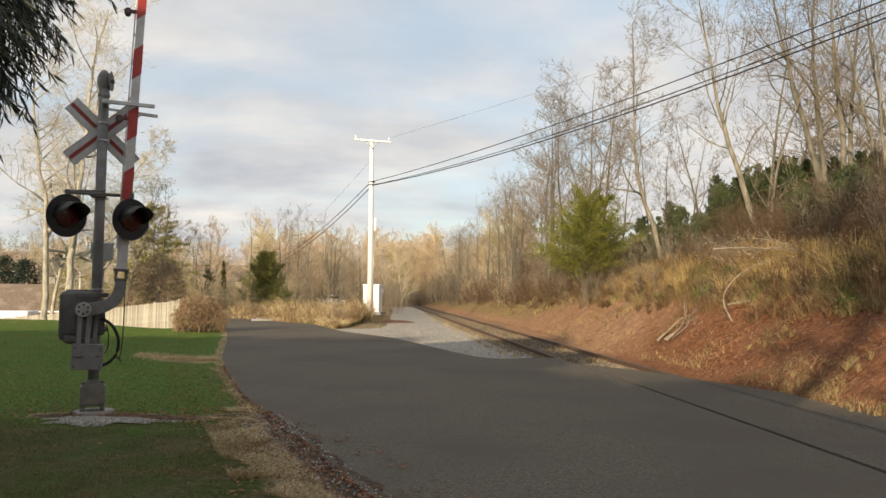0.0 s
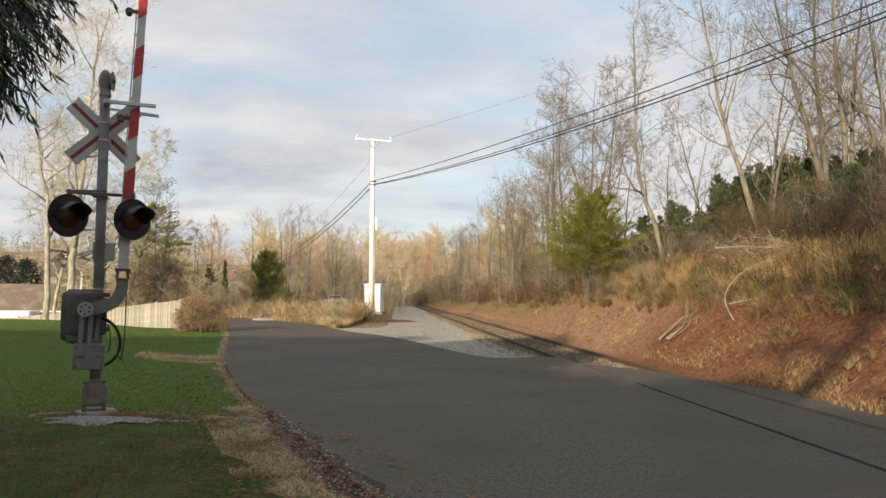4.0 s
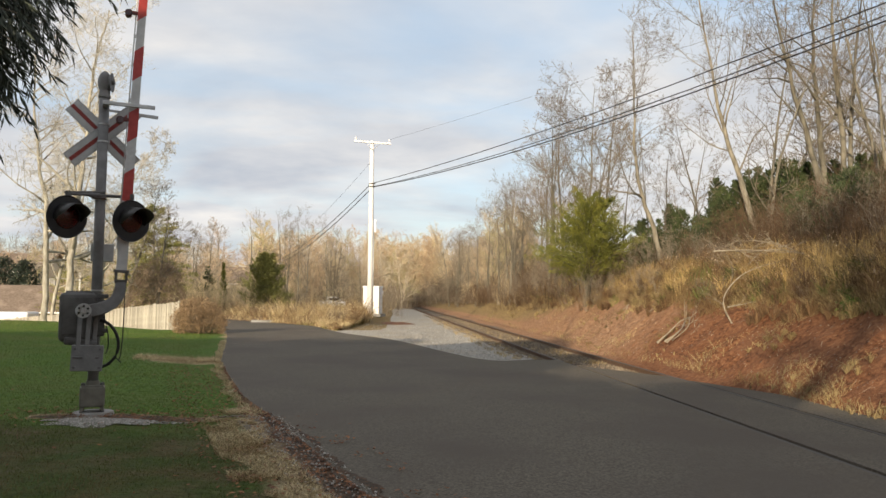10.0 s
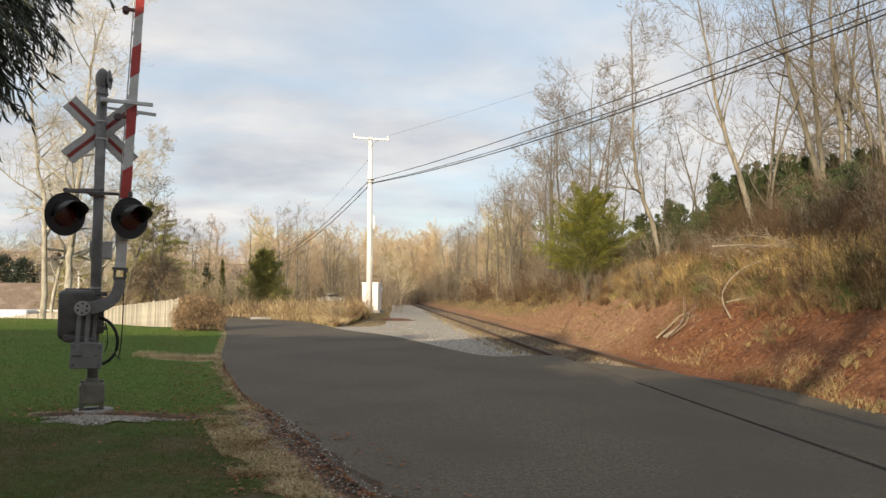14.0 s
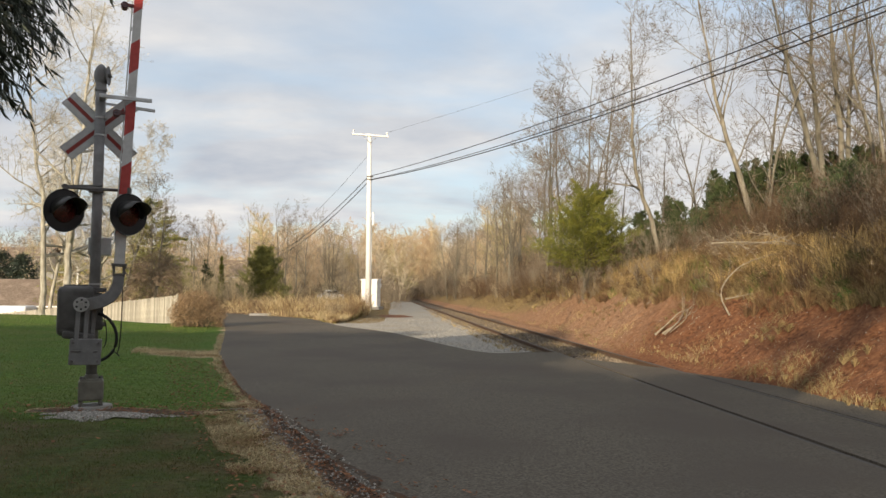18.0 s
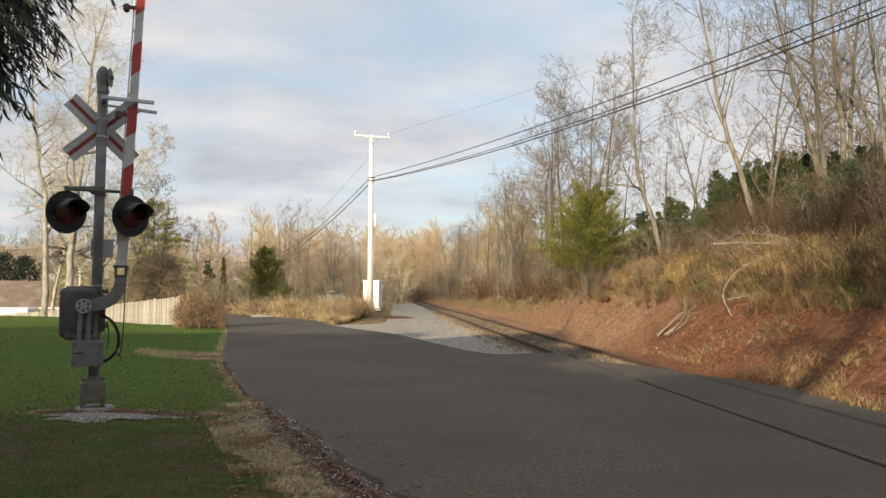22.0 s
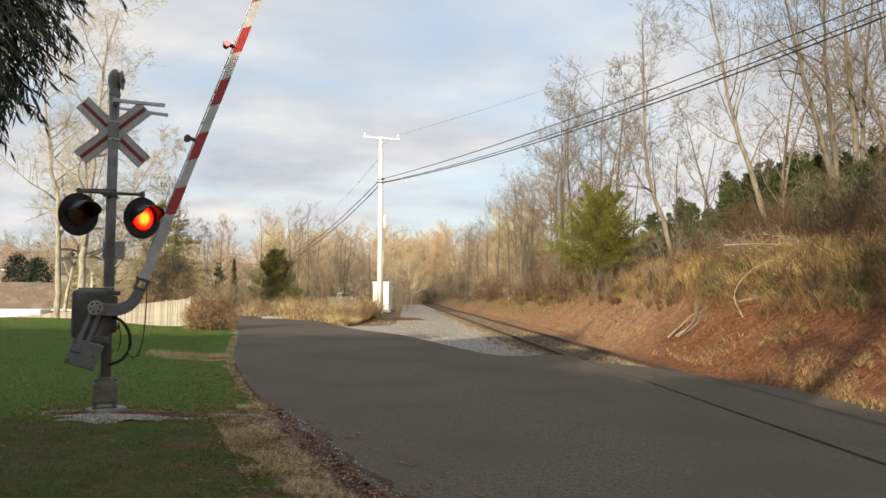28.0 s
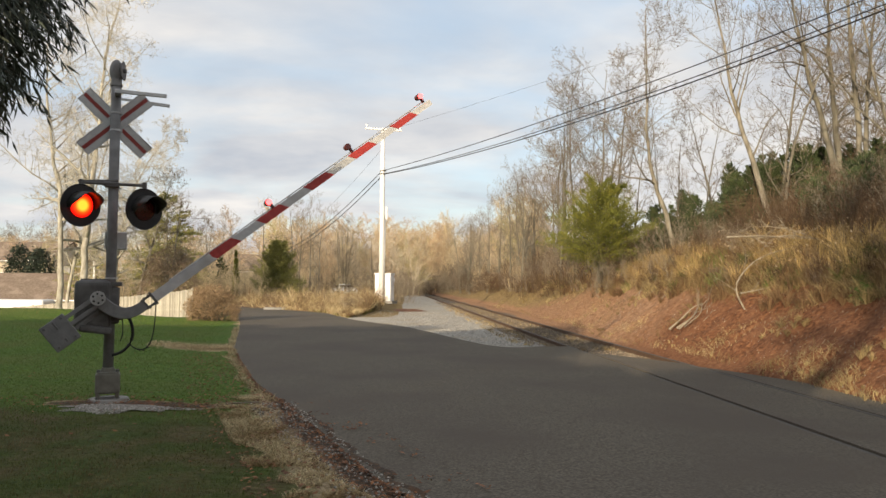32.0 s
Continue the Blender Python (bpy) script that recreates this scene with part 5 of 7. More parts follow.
# ---- the yard beyond the lawn: fence, houses, lamp post ----
def fence_base(y):
    return -0.56 - 0.104 * (y - 42) if y < 47 else -1.08 - 0.115 * (y - 47)


def build_fence():
    f = thing("wooden_fence", (0, 0, 0), label="pale weathered wooden board fence behind the lawn", category="fence")
    rng = random.Random(8)
    bm = bmesh.new()
    box(bm, (0.138, 0.02, 1.78), (0, 0, 0.89), bevel=0.006, seg=1)
    slat = bpy.data.meshes.new("slat")
    bm.to_mesh(slat); bm.free(); slat.materials.append(fence_wood)
    bm = bmesh.new()
    box(bm, (0.1, 0.1, 1.85), (0, 0, 0.92), bevel=0.01, seg=1)
    post = bpy.data.meshes.new("fence_post")
    bm.to_mesh(post); bm.free(); post.materials.append(fence_wood)
    for a, b in (((-11.1, 41.5), (-17.3, 47.5)), ((-17.3, 47.5), (-36.0, 62.0))):
        A, B = Vector((*a, 0)), Vector((*b, 0))
        d = (B - A)
        n = int(d.length / 0.145)
        turn = math.degrees(math.atan2(d.y, d.x))
        for i in range(n):
            p = A + d * ((i + 0.5) / n)
            z = fence_base(p.y)
            again("slat", slat, f, pose(p.x, p.y, z + rnd(rng, -0.02, 0.02), 0, rnd(rng, -0.7, 0.7), turn))
        for i in range(0, n, 17):
            p = A + d * (i / n)
            again("fence_post", post, f, pose(p.x + 0.05, p.y + 0.07, fence_base(p.y), 0, 0, turn))
        V, F = [], []
        for zz in (0.35, 1.4):
            tube_into(V, F, [A + Vector((0.04, 0.05, fence_base(A.y) + zz)), B + Vector((0.04, 0.05, fence_base(B.y) + zz))], [0.04, 0.04], 4)
        raw("fence_rail", V, F, fence_wood, f)


def house(at, turn, size, wall_h, roof_h, label, wall_mat, windows=3, roof_mat=None):
    """A gabled house: walls with framed windows, a thick roof with eaves, a chimney."""
    h = thing("house", at, turn, label=label, category="house")
    w, d = size
    bm = bmesh.new()
    box(bm, (w, d, wall_h), (0, 0, wall_h / 2))
    part("walls", bm, wall_mat, h)
    bm = bmesh.new()
    e = 0.45
    ring = []
    for x in (-w / 2 - e, w / 2 + e):
        ring.append([bm.verts.new((x, y, z)) for y, z in ((-d / 2 - e, wall_h - 0.15), (0, wall_h + roof_h), (d / 2 + e, wall_h - 0.15), (d / 2 + e, wall_h - 0.35), (0, wall_h + roof_h - 0.2), (-d / 2 - e, wall_h - 0.35))])
    for k in range(6):
        bm.faces.new((ring[0][k], ring[0][(k + 1) % 6], ring[1][(k + 1) % 6], ring[1][k]))
    bm.faces.new(ring[0]), bm.faces.new(ring[1])
    bmesh.ops.recalc_face_normals(bm, faces=bm.faces)
    roof = part("roof", bm, roof_mat or roof_shingle, h, "brown shingle roof")
    for sx in (-1, 1):
        bm = bmesh.new()
        vs = [bm.verts.new((sx * w / 2, y, z)) for y, z in ((-d / 2, wall_h - 0.05), (d / 2, wall_h - 0.05), (0, wall_h + roof_h - 0.2))]
        bm.faces.new(vs)
        r = bmesh.ops.extrude_face_region(bm, geom=list(bm.faces))
        bmesh.ops.translate(bm, vec=(-sx * 0.15, 0, 0), verts=[v for v in r["geom"] if isinstance(v, bmesh.types.BMVert)])
        bmesh.ops.recalc_face_normals(bm, faces=bm.faces)
        part("gable", bm, wall_mat, h)
    bm = bmesh.new()
    box(bm, (0.6, 0.6, 1.4), (w * 0.3, 0.5, wall_h + roof_h), bevel=0.02)
    part("chimney", bm, concrete, roof)
    bm = bmesh.new()
    box(bm, (w + 2 * e, 0.12, 0.14), (0, -d / 2 - e - 0.06, wall_h - 0.24), bevel=0.02)
    part("gutter", bm, white_paint, roof, "white gutter")
    for k in range(windows):
        for z in ([1.5] if wall_h < 4 else [1.5, 4.1]):
            x = -w / 2 + w * (k + 0.5) / windows
            bm = bmesh.new()
            box(bm, (1.1, 0.06, 1.4), (x, -d / 2 - 0.03, z), bevel=0.01)
            win = part("window", bm, white_paint, h)
            for dz in (-0.32, 0.32):
                bm = bmesh.new()
                box(bm, (0.95, 0.03, 0.58), (x, -d / 2 - 0.06, z + dz))
                part("pane", bm, glass_dark, win)
    return h


build_fence()
house((-36.5, 76.0, -2.4), 5, (13.0, 8.0), 2.5, 2.35, "low house with a brown shingle roof behind the fence", wall_cream)
house((-50.5, 108.0, -2.0), -12, (11.0, 9.0), 6.6, 2.6, "two-storey cream house in the distance", wall_cream, 4)
house((-70.0, 118.0, -2.0), 8, (12.0, 9.0), 5.0, 2.4, "two-storey cream house in the distance", wall_cream, 4)
house((-23.0, 120.0, -2.0), 15, (12.0, 9.0), 5.6, 2.6, "two-storey cream house behind the trees", wall_cream, 4)


def build_trailer():
    t = thing("camper_trailer", (-29.9, 60.5, -1.82), 3, label="white camper trailer roof above the fence", category="trailer")
    bm = bmesh.new()
    box(bm, (5.6, 2.2, 1.75), (0, 0, 1.15), bevel=0.16, seg=3)
    part("trailer_body", bm, white_paint, t)
    for x in (-0.5, 0.5):
        for y in (-1.0, 1.0):
            bm = bmesh.new()
            cyl(bm, 0.33, 0.33, 0.2, (x * 0.9, y, 0.33), (90, 0, 0), 20)
            part("wheel", bm, rubber, t)
    bm = bmesh.new()
    box(bm, (1.1, 0.05, 0.5), (-1.2, -1.12, 1.4), bevel=0.02)
    part("trailer_window", bm, glass_dark, t)


def build_post():
    p = thing("yard_post", (-23.5, 60.0, land(-23.5, 60.0)), label="slim white yard post beyond the fence", category="post")
    bm = bmesh.new()
    box(bm, (0.11, 0.11, 3.5), (0, 0, 1.7), bevel=0.02)
    part("post_shaft", bm, white_paint, p)
    bm = bmesh.new()
    box(bm, (0.2, 0.16, 0.1), (-0.03, 0, 3.5), bevel=0.03)
    part("post_cap", bm, white_paint, p)


def build_tower():
    t = thing("water_tower", (-129.0, 300.0, -1.0), label="pale blue-white water tower far off", category="water tower")
    bm = bmesh.new()
    cyl(bm, 1.3, 1.0, 15.0, (0, 0, 7.5), seg=20)
    part("stem", bm, white_paint, t, smooth=True)
    bm = bmesh.new()
    bmesh.ops.create_uvsphere(bm, u_segments=24, v_segments=12, radius=2.9)
    bmesh.ops.scale(bm, vec=(1, 1, 0.72), verts=bm.verts)
    bmesh.ops.translate(bm, vec=(0, 0, 15.6), verts=bm.verts)
    part("tank", bm, white_paint, t, smooth=True)


def build_car():
    c = thing("parked_car", (-5.8, 86.0, land(-5.8, 86.0) - 0.1), 12, label="white car parked in the dry grass", category="car")
    bm = bmesh.new()
    box(bm, (2.9, 1.6, 0.55), (0, 0, 0.62), bevel=0.14, seg=3)
    body = part("car_body", bm, car_paint, c)
    bm = bmesh.new()
    vs = box(bm, (1.75, 1.4, 0.55), (0.1, 0, 1.12), bevel=0.1, seg=3)
    for v in vs:
        if v.co.z > 1.2:
            v.co.x *= 0.78
            v.co.y *= 0.86
    cab = part("cabin", bm, car_paint, c)
    bm = bmesh.new()
    box(bm, (1.25, 0.02, 0.3), (0.08, -0.685, 1.12), (12, 0, 0))
    part("side_window", bm, glass_dark, cab)
    bm = bmesh.new()
    box(bm, (0.02, 1.1, 0.34), (-0.76, 0, 1.12), (0, 28, 0))
    part("windscreen", bm, glass_dark, cab)
    for x in (-0.95, 0.95):
        for y in (-0.72, 0.72):
            bm = bmesh.new()
            cyl(bm, 0.31, 0.31, 0.2, (x, y, 0.31), (90, 0, 0), 20)
            wheel = part("wheel", bm, rubber, c)
            bm = bmesh.new()
            cyl(bm, 0.18, 0.16, 0.02, (x, y + math.copysign(0.11, y), 0.31), (90, 0, 0), 16)
            part("rim", bm, alu, wheel)
    for y in (-0.55, 0.55):
        bm = bmesh.new()
        box(bm, (0.06, 0.3, 0.14), (-1.45, y, 0.72), bevel=0.02)
        part("headlight", bm, white_refl, c)


build_trailer()
build_post()
build_tower()
build_car()
bm = bmesh.new()
box(bm, (1.3, 0.5, 0.16), (0, 0, 0.06), bevel=0.03)
kerb = part("culvert_head", bm, concrete)
kerb.matrix_basis = pose(-7.5, 47.3, land(-7.5, 47.3), 0, 0, 4)
tagged(kerb, "pale concrete culvert head at the road's edge", "culvert")

# ---- trees, by place ----
rng0 = random.Random(11)
PALE = "tall pale-barked leafless tree behind the lawn"
SYC = dict(thick=1.7, kids=(22, 11, 7, 5), angle=(35, 85), kink=(0.1, 0.25, 0.2, 0.14), ratio=(0.28, 0.48, 0.48, 0.6), rise=0.035, bare=0.22, min=0.0085, label=PALE)
bare_tree(21.0, 0.25, 1, bark_pale, twig_pale, place(-18.3, 45), 0, bend=((0.1, 0, 4), (0.35, 0, 8.1), (0.65, 0.2, 12.7), (1.0, 0, 16.3), (1.7, 0, 20)), **SYC)
bare_tree(19.0, 0.21, 2, bark_pale, twig_pale, place(-19.9, 46), 0, bend=((-0.1, 0, 4), (-0.25, 0, 8.2), (-0.8, 0.1, 11), (-1.2, 0, 14.8), (-1.3, 0, 19)), **SYC)
bare_tree(17.5, 0.13, 3, bark_pale, twig_pale, place(-17.2, 47), 0, bend=((0.1, 0, 4), (0.6, 0, 7.5), (1.5, 0, 10), (3.0, 0, 12.4)), **SYC)
bare_tree(16.0, 0.15, 7, bark_pale, twig_pale, place(-22.3, 52), 140, **SYC)
DARK = "dark spreading leafless tree behind the fence"
bare_tree(9.3, 0.14, 9, bark_grey, twig_m, place(-18.3, 55), 40, kids=(12, 7, 5, 4), bare=0.2, ratio=(0.42, 0.5, 0.5, 0.6), min=0.01, label=DARK)
bare_tree(9.0, 0.13, 10, bark_grey, twig_m, place(-16.6, 57), 140, kids=(12, 7, 5, 4), bare=0.2, ratio=(0.42, 0.5, 0.5, 0.6), min=0.01, label=DARK)
bare_tree(8.0, 0.11, 12, bark_grey, twig_m, place(-21.0, 56), 260, kids=(11, 7, 5, 4), bare=0.2, min=0.011, label=DARK)
plume_evergreen(9.2, 8.6, 5, spruce_leaf, place(-19.2, 64), "old spruce with long drooping boughs behind the fence", shape=0.75, low=0.1, boughs=190, per=210, size=0.17, lift=(-14, 12), sag_=0.1, slim=0.16, loose=0.06)
plume_evergreen(4.2, 2.7, 15, juniper_leaf, place(-14.5, 63, -0.6), "dark spruce at the end of the fence", shape=0.8, boughs=80, per=90, size=0.15, lift=(-8, 20))
plume_evergreen(4.3, 1.8, 19, cedar_leaf, place(-13.0, 62, -0.5), "slim bright green arborvitae beyond the fence", shape=0.4, boughs=80, per=60, size=0.12, lift=(50, 75))
plume_evergreen(4.9, 5.0, 4, fir_leaf, place(-9.5, 61, -0.45), "broad dull green cedar by the road bend", shape=0.42, low=0.0, boughs=230, per=170, size=0.15, lift=(8, 42))
weeping_shrub(place(-15.3, 52, 0.1), 4.6, 4.2, 62, shrub_grey, "grey-brown weeping shrub behind the fence", 2600)
plume_evergreen(7.6, 7.0, 14, spruce_leaf, place(-27.0, 68), "pale green evergreen beyond the yard post", shape=0.6, boughs=110, per=110, size=0.17, lift=(-5, 25))
conifer(7.4, 3.6, 16, dark_leaf, place(-37.8, 82), label="dark evergreen beside the low house", shape=0.5, clumps=300, size=0.3)
conifer(7.8, 4.0, 17, dark_leaf, place(-40.8, 84), label="dark evergreen beside the low house", shape=0.5, clumps=300, size=0.3)
globe_shrub(place(-7.95, 33.2, -0.02), (2.15, 1.45), 61, shrub_brown, "rounded red-brown leafless shrub by the lawn's end", 760)

# on the bank
plume_evergreen(5.0, 5.5, 6, cedar_leaf, place(9.25, 33.5), "yellow-green cedar on the bank", shape=0.45, low=0.3, boughs=220, per=330, size=0.09, lift=(2, 36), leaders=3, loose=0.085)
GREY = "leaning leafless tree on the bank"
bare_tree(11, 0.13, 21, bark_tan, twig_m, place(12.0, 31.1), 0, bend=((-0.47, 0, 2.1), (-1.05, 0.1, 3.9), (-1.3, 0, 5.8), (-1.2, 0.2, 7.9), (-1.35, 0, 11.0)), bare=0.3, label=GREY)
bare_tree(11, 0.14, 22, bark_tan, twig_m, place(15.0, 28.5), 0, bend=((-0.8, 0, 2.45), (-1.35, 0.1, 4.35), (-1.85, 0, 6.1), (-2.05, 0.2, 8.2), (-2.9, 0, 12.0)), bare=0.25, label=GREY)
CLUMP = "leafless tree in a clump high on the bank"
bare_tree(11, 0.16, 31, bark_grey, twig_m, place(17.1, 27.4), 0, bend=((-0.5, 0, 2.5), (-1.2, 0.1, 5.1), (-1.7, 0, 7.1), (-2.3, 0.2, 10.5)), label=CLUMP)
bare_tree(11, 0.15, 32, bark_grey, twig_m, place(17.4, 27.7), 0, bend=((-0.35, 0, 3.0), (-0.5, 0.1, 5.6), (-0.6, 0, 8.0), (-0.3, 0.2, 11.5)), label=CLUMP)
bare_tree(11, 0.14, 33, bark_grey, twig_m, place(17.7, 27.2), 0, bend=((-0.1, 0, 3.0), (-0.2, 0.1, 5.6), (-0.4, 0, 8.0), (-0.1, 0.2, 11.0)), label=CLUMP)
bare_tree(11, 0.12, 34, bark_grey, twig_m, place(18.2, 27.8), 0, bend=((0.1, 0, 3.0), (0.4, 0.1, 5.6), (0.6, 0, 8.0), (1.1, 0.2, 10.5)), label=CLUMP)
THIN = "thin leafless tree on the bank"
for k, (x, y, h, r, ln) in enumerate(((13.8, 31, 6.5, 0.07, -0.05), (12.6, 33, 6.0, 0.06, 0.05), (14.7, 27.5, 8.0, 0.08, -0.08), (15.4, 29, 9.0, 0.09, 0.0), (17.3, 24.2, 8.5, 0.08, 0.1), (18.2, 26, 9.0, 0.1, 0.1), (17.8, 23.4, 10, 0.1, 0.05), (19.5, 27, 9, 0.1, 0.0))):
    bare_tree(h, r, 40 + k, bark_grey, twig_m, place(x, y), 50 * k, (ln, 0), kids=(10, 6, 5, 3), bare=0.15, label=THIN)
# the tall group further along the bank, and the row running off beside the track
ROW = "slim grey leafless tree in the row along the track"
for k, (x, y, h) in enumerate(((9.7, 43, 9.5), (10.4, 44.5, 11.5), (11.2, 45.5, 12.2), (11.8, 43.2, 12.6), (12.6, 46, 11.5), (13.2, 44, 11.8), (10.9, 48, 9.5))):
    bare_tree(h, 0.11, 80 + k, bark_grey, twig_m, place(x, y), 60 * k, (rnd(rng0, -0.06, 0.06), 0), kids=(14, 8, 5, 4), bare=0.16, min=0.009, label=ROW)
base = [bare_tree(9.0, 0.1, 95 + k, bark_grey, twig_m, place(9.2 + k, 54 + 3 * k), 0, kids=(13, 7, 5, 3), bare=0.16, label=ROW) for k in range(3)]
for k in range(26):
    y = 52 + 2.6 * k
    copy_thing(base[k % 3], pose(*place(8.8 + 5 * rng0.random(), y), rz=77 * k) @ Matrix.Scale(1, 4))
LOW = "low dark green juniper in the brush on the bank"
low_evg = [plume_evergreen(1.5, 2.2, 150 + k, juniper_leaf, place(13.0 + 2 * k, 29.5), LOW, shape=0.35, low=0.0, boughs=60, per=90, size=0.09, lift=(15, 60), leaders=3, name="evergreen_shrub") for k in range(2)]
for k in range(20):
    x, y = rnd(rng0, 12.2, 19.5), rnd(rng0, 20.5, 32)
    copy_thing(low_evg[k % 2], pose(*place(x, y), rz=rnd(rng0, 0, 360)) @ Matrix.Scale(rnd(rng0, 0.55, 1.1), 4))
EVG = "dark green cedar half hidden in the brush on the bank"
evg = [plume_evergreen(3.0, 2.7, 110 + k, juniper_leaf, place(15.2 + 1.6 * k, 33.0), EVG, shape=0.6, low=0.0, boughs=130, per=150, size=0.1, lift=(15, 55), leaders=2) for k in range(3)]
for k, (x, y, h) in enumerate(((13.0, 30.2, 0.62), (13.9, 29.6, 0.85), (14.8, 29.9, 0.92), (15.7, 29.2, 0.88), (16.6, 29.0, 0.92), (17.6, 29.6, 0.82), (14.4, 31.5, 0.9), (16.2, 31.0, 0.95),
                               (18.0, 31.5, 0.85), (19.3, 32.5, 0.8), (20.6, 32.5, 0.8), (22.0, 32.5, 0.85), (18.6, 29.0, 0.65), (19.6, 28.2, 0.65), (20.4, 27.0, 0.6), (19.0, 25.6, 0.6), (20.0, 24.6, 0.7), (20.8, 29.8, 0.75), (17.0, 26.6, 0.45), (12.0, 31.8, 0.72), (12.6, 31.0, 0.8), (13.2, 33.6, 0.85), (11.5, 33.2, 0.55), (12.3, 34.5, 0.8), (11.0, 35.0, 0.55))):
    copy_thing(evg[k % 3], pose(*place(x, y), rz=67 * k) @ Matrix.Scale(h, 4))

for k, (x, y, h) in enumerate(((12.9, 30.5, 6.0), (11.6, 35.5, 6.5), (13.4, 36.5, 7.0))):
    bare_tree(h, 0.06, 60 + k, bark_grey, twig_m, place(x, y), 80 * k, (0.04, 0), kids=(10, 6, 5, 4), bare=0.12, label=THIN)

# far woods closing the distance
spots = []
for k in range(360):
    x = rnd(rng0, -75, 4)
    y = rnd(rng0, 92, 175) if x < -14 else rnd(rng0, 98, 190)
    spots.append((x, y, rnd(rng0, 6, 11) * (0.7 + y / 330)))
for k in range(170):
    y = rnd(rng0, 70, 190)
    spots.append((9.5 + (0.02 + 0.08 * rng0.random()) * y, y, rnd(rng0, 5.5, 9.0)))
for k in range(90):
    spots.append((rnd(rng0, -2, 14), rnd(rng0, 165, 220), rnd(rng0, 11, 16)))
for n, (mat, label) in enumerate(((wood_gold, "tan leafless wood in the distance"), (wood_grey, "grey-brown leafless wood in the distance"), (wood_rust, "russet leafless wood in the distance"))):
    wood("far_wood", [p for p in spots if round(1.5 + 2.6 * noise.noise(Vector((p[0] * 0.09, p[1] * 0.05, 3))) + 0.7 * math.sin(p[0] * 7)) % 3 == n], mat, label, 200 + 3 * n)
for k in range(22):
    y = rnd(rng0, 72, 100)
    x = rnd(rng0, -24, 0.5)
    if -9.5 < x < -3:
        y += 17
    copy_thing(base[k % 3], pose(*place(x, y), rz=67 * k) @ Matrix.Scale(rnd(rng0, 0.85, 1.25), 4))
spots = [p for p in ((rnd(rng0, 18, 60), rnd(rng0, 28, 90), rnd(rng0, 6, 10)) for k in range(150)) if p[0] > 0.57 * p[1] and p[0] > 21] + [(rnd(rng0, -130, -60), rnd(rng0, 110, 220), rnd(rng0, 9, 14)) for k in range(80)]
wood("hill_wood", spots, twig_m, "brown leafless wood on the hill", 201)
UNDER = "tangled leafless undergrowth at the wood's edge"
b0 = [brush(210 + k, 22, 2.6, 2.6, (twig_pale, twig_m, twig_red, twig_m)[k], UNDER, "undergrowth", place(-5, 70)) for k in range(4)]
b0[0].data.materials[0] = wood_gold
for b in b0:
    b["group"] = "undergrowth"
for k in range(90):
    x, y = rnd(rng0, -24, 1.0), rnd(rng0, 56, 100)
    if abs(x + 1) < 2.5 and y < 60 or -9 < x < -2 and y < 88:
        x -= 9
    m = pose(*place(x, y), rz=rnd(rng0, 0, 360)) @ Matrix.Scale(rnd(rng0, 0.7, 1.3), 4)
    copy_thing(b0[(0, 1, 0, 3)[k % 4]], m)
for k in range(60):
    y = rnd(rng0, 15, 62)
    s = rnd(rng0, 3.5, 9.5) if y < 40 else rnd(rng0, 2.4, 7)
    m = pose(*place(bank_foot(y) + s, y), rz=rnd(rng0, 0, 360)) @ Matrix.Scale(rnd(rng0, 0.35, 0.8), 4)
    copy_thing(b0[(1, 2, 3)[k % 3]], m)
for k in range(46):
    x, y = rnd(rng0, 12.2, 21), rnd(rng0, 17, 27)
    copy_thing(b0[2], pose(*place(x, y), rz=rnd(rng0, 0, 360)) @ Matrix.Scale(rnd(rng0, 0.4, 0.8), 4))
for k in range(70):
    y = rnd(rng0, 42, 95)
    copy_thing(b0[k % 4], pose(*place(bank_foot(y) + rnd(rng0, 1.6, 6), y), rz=rnd(rng0, 0, 360)) @ Matrix.Scale(rnd(rng0, 0.5, 0.95), 4))
for k in range(130):
    y = rnd(rng0, 34, 90)
    copy_thing(b0[2 if k % 4 else 1], pose(*place(bank_foot(y) + rnd(rng0, 1.1 + 0.6 * step(45, 34, y), 5.0), y), rz=rnd(rng0, 0, 360)) @ Matrix.Scale(rnd(rng0, 0.4, 0.85), 4))
for k in range(60):
    y = rnd(rng0, 13, 36)
    copy_thing(b0[2 if k % 3 else 1], pose(*place(bank_foot(y) + rnd(rng0, 4.2, 9), y), rz=rnd(rng0, 0, 360)) @ Matrix.Scale(rnd(rng0, 0.28, 0.6), 4))
for k in range(110):
    y = 12 + 24 * rng0.random() ** 1.3
    copy_thing(b0[2 if k % 3 else 1], pose(*place(bank_foot(y) + rnd(rng0, 2.1, 5.0), y), rx=rnd(rng0, -35, 35), rz=rnd(rng0, 0, 360)) @ Matrix.Scale(rnd(rng0, 0.14, 0.3), 4))
for x, y, h in ((9.05, 13.8, 0.28), (9.3, 14.2, 0.24)):
    conifer(h, h * 1.2, 170 + round(10 * h), green_leaf, place(x, y), label="leafy green shrub at the top of the clay", shape=0.4, clumps=60, size=0.07, per=12, name="leafy_shrub")
for k in range(34):
    y = rnd(rng0, 11.5, 19)
    copy_thing(b0[2], pose(*place(bank_foot(y) + rnd(rng0, 2.6, 7.5), y), rz=rnd(rng0, 0, 360)) @ Matrix.Scale(rnd(rng0, 0.22, 0.45), 4))
for k in range(9):
    copy_thing(b0[1 + k % 3], pose(*place(8.9 + 0.3 * k, 32.2 + rnd(rng0, -0.8, 1.4)), rz=50 * k) @ Matrix.Scale(rnd(rng0, 0.4, 0.62), 4))
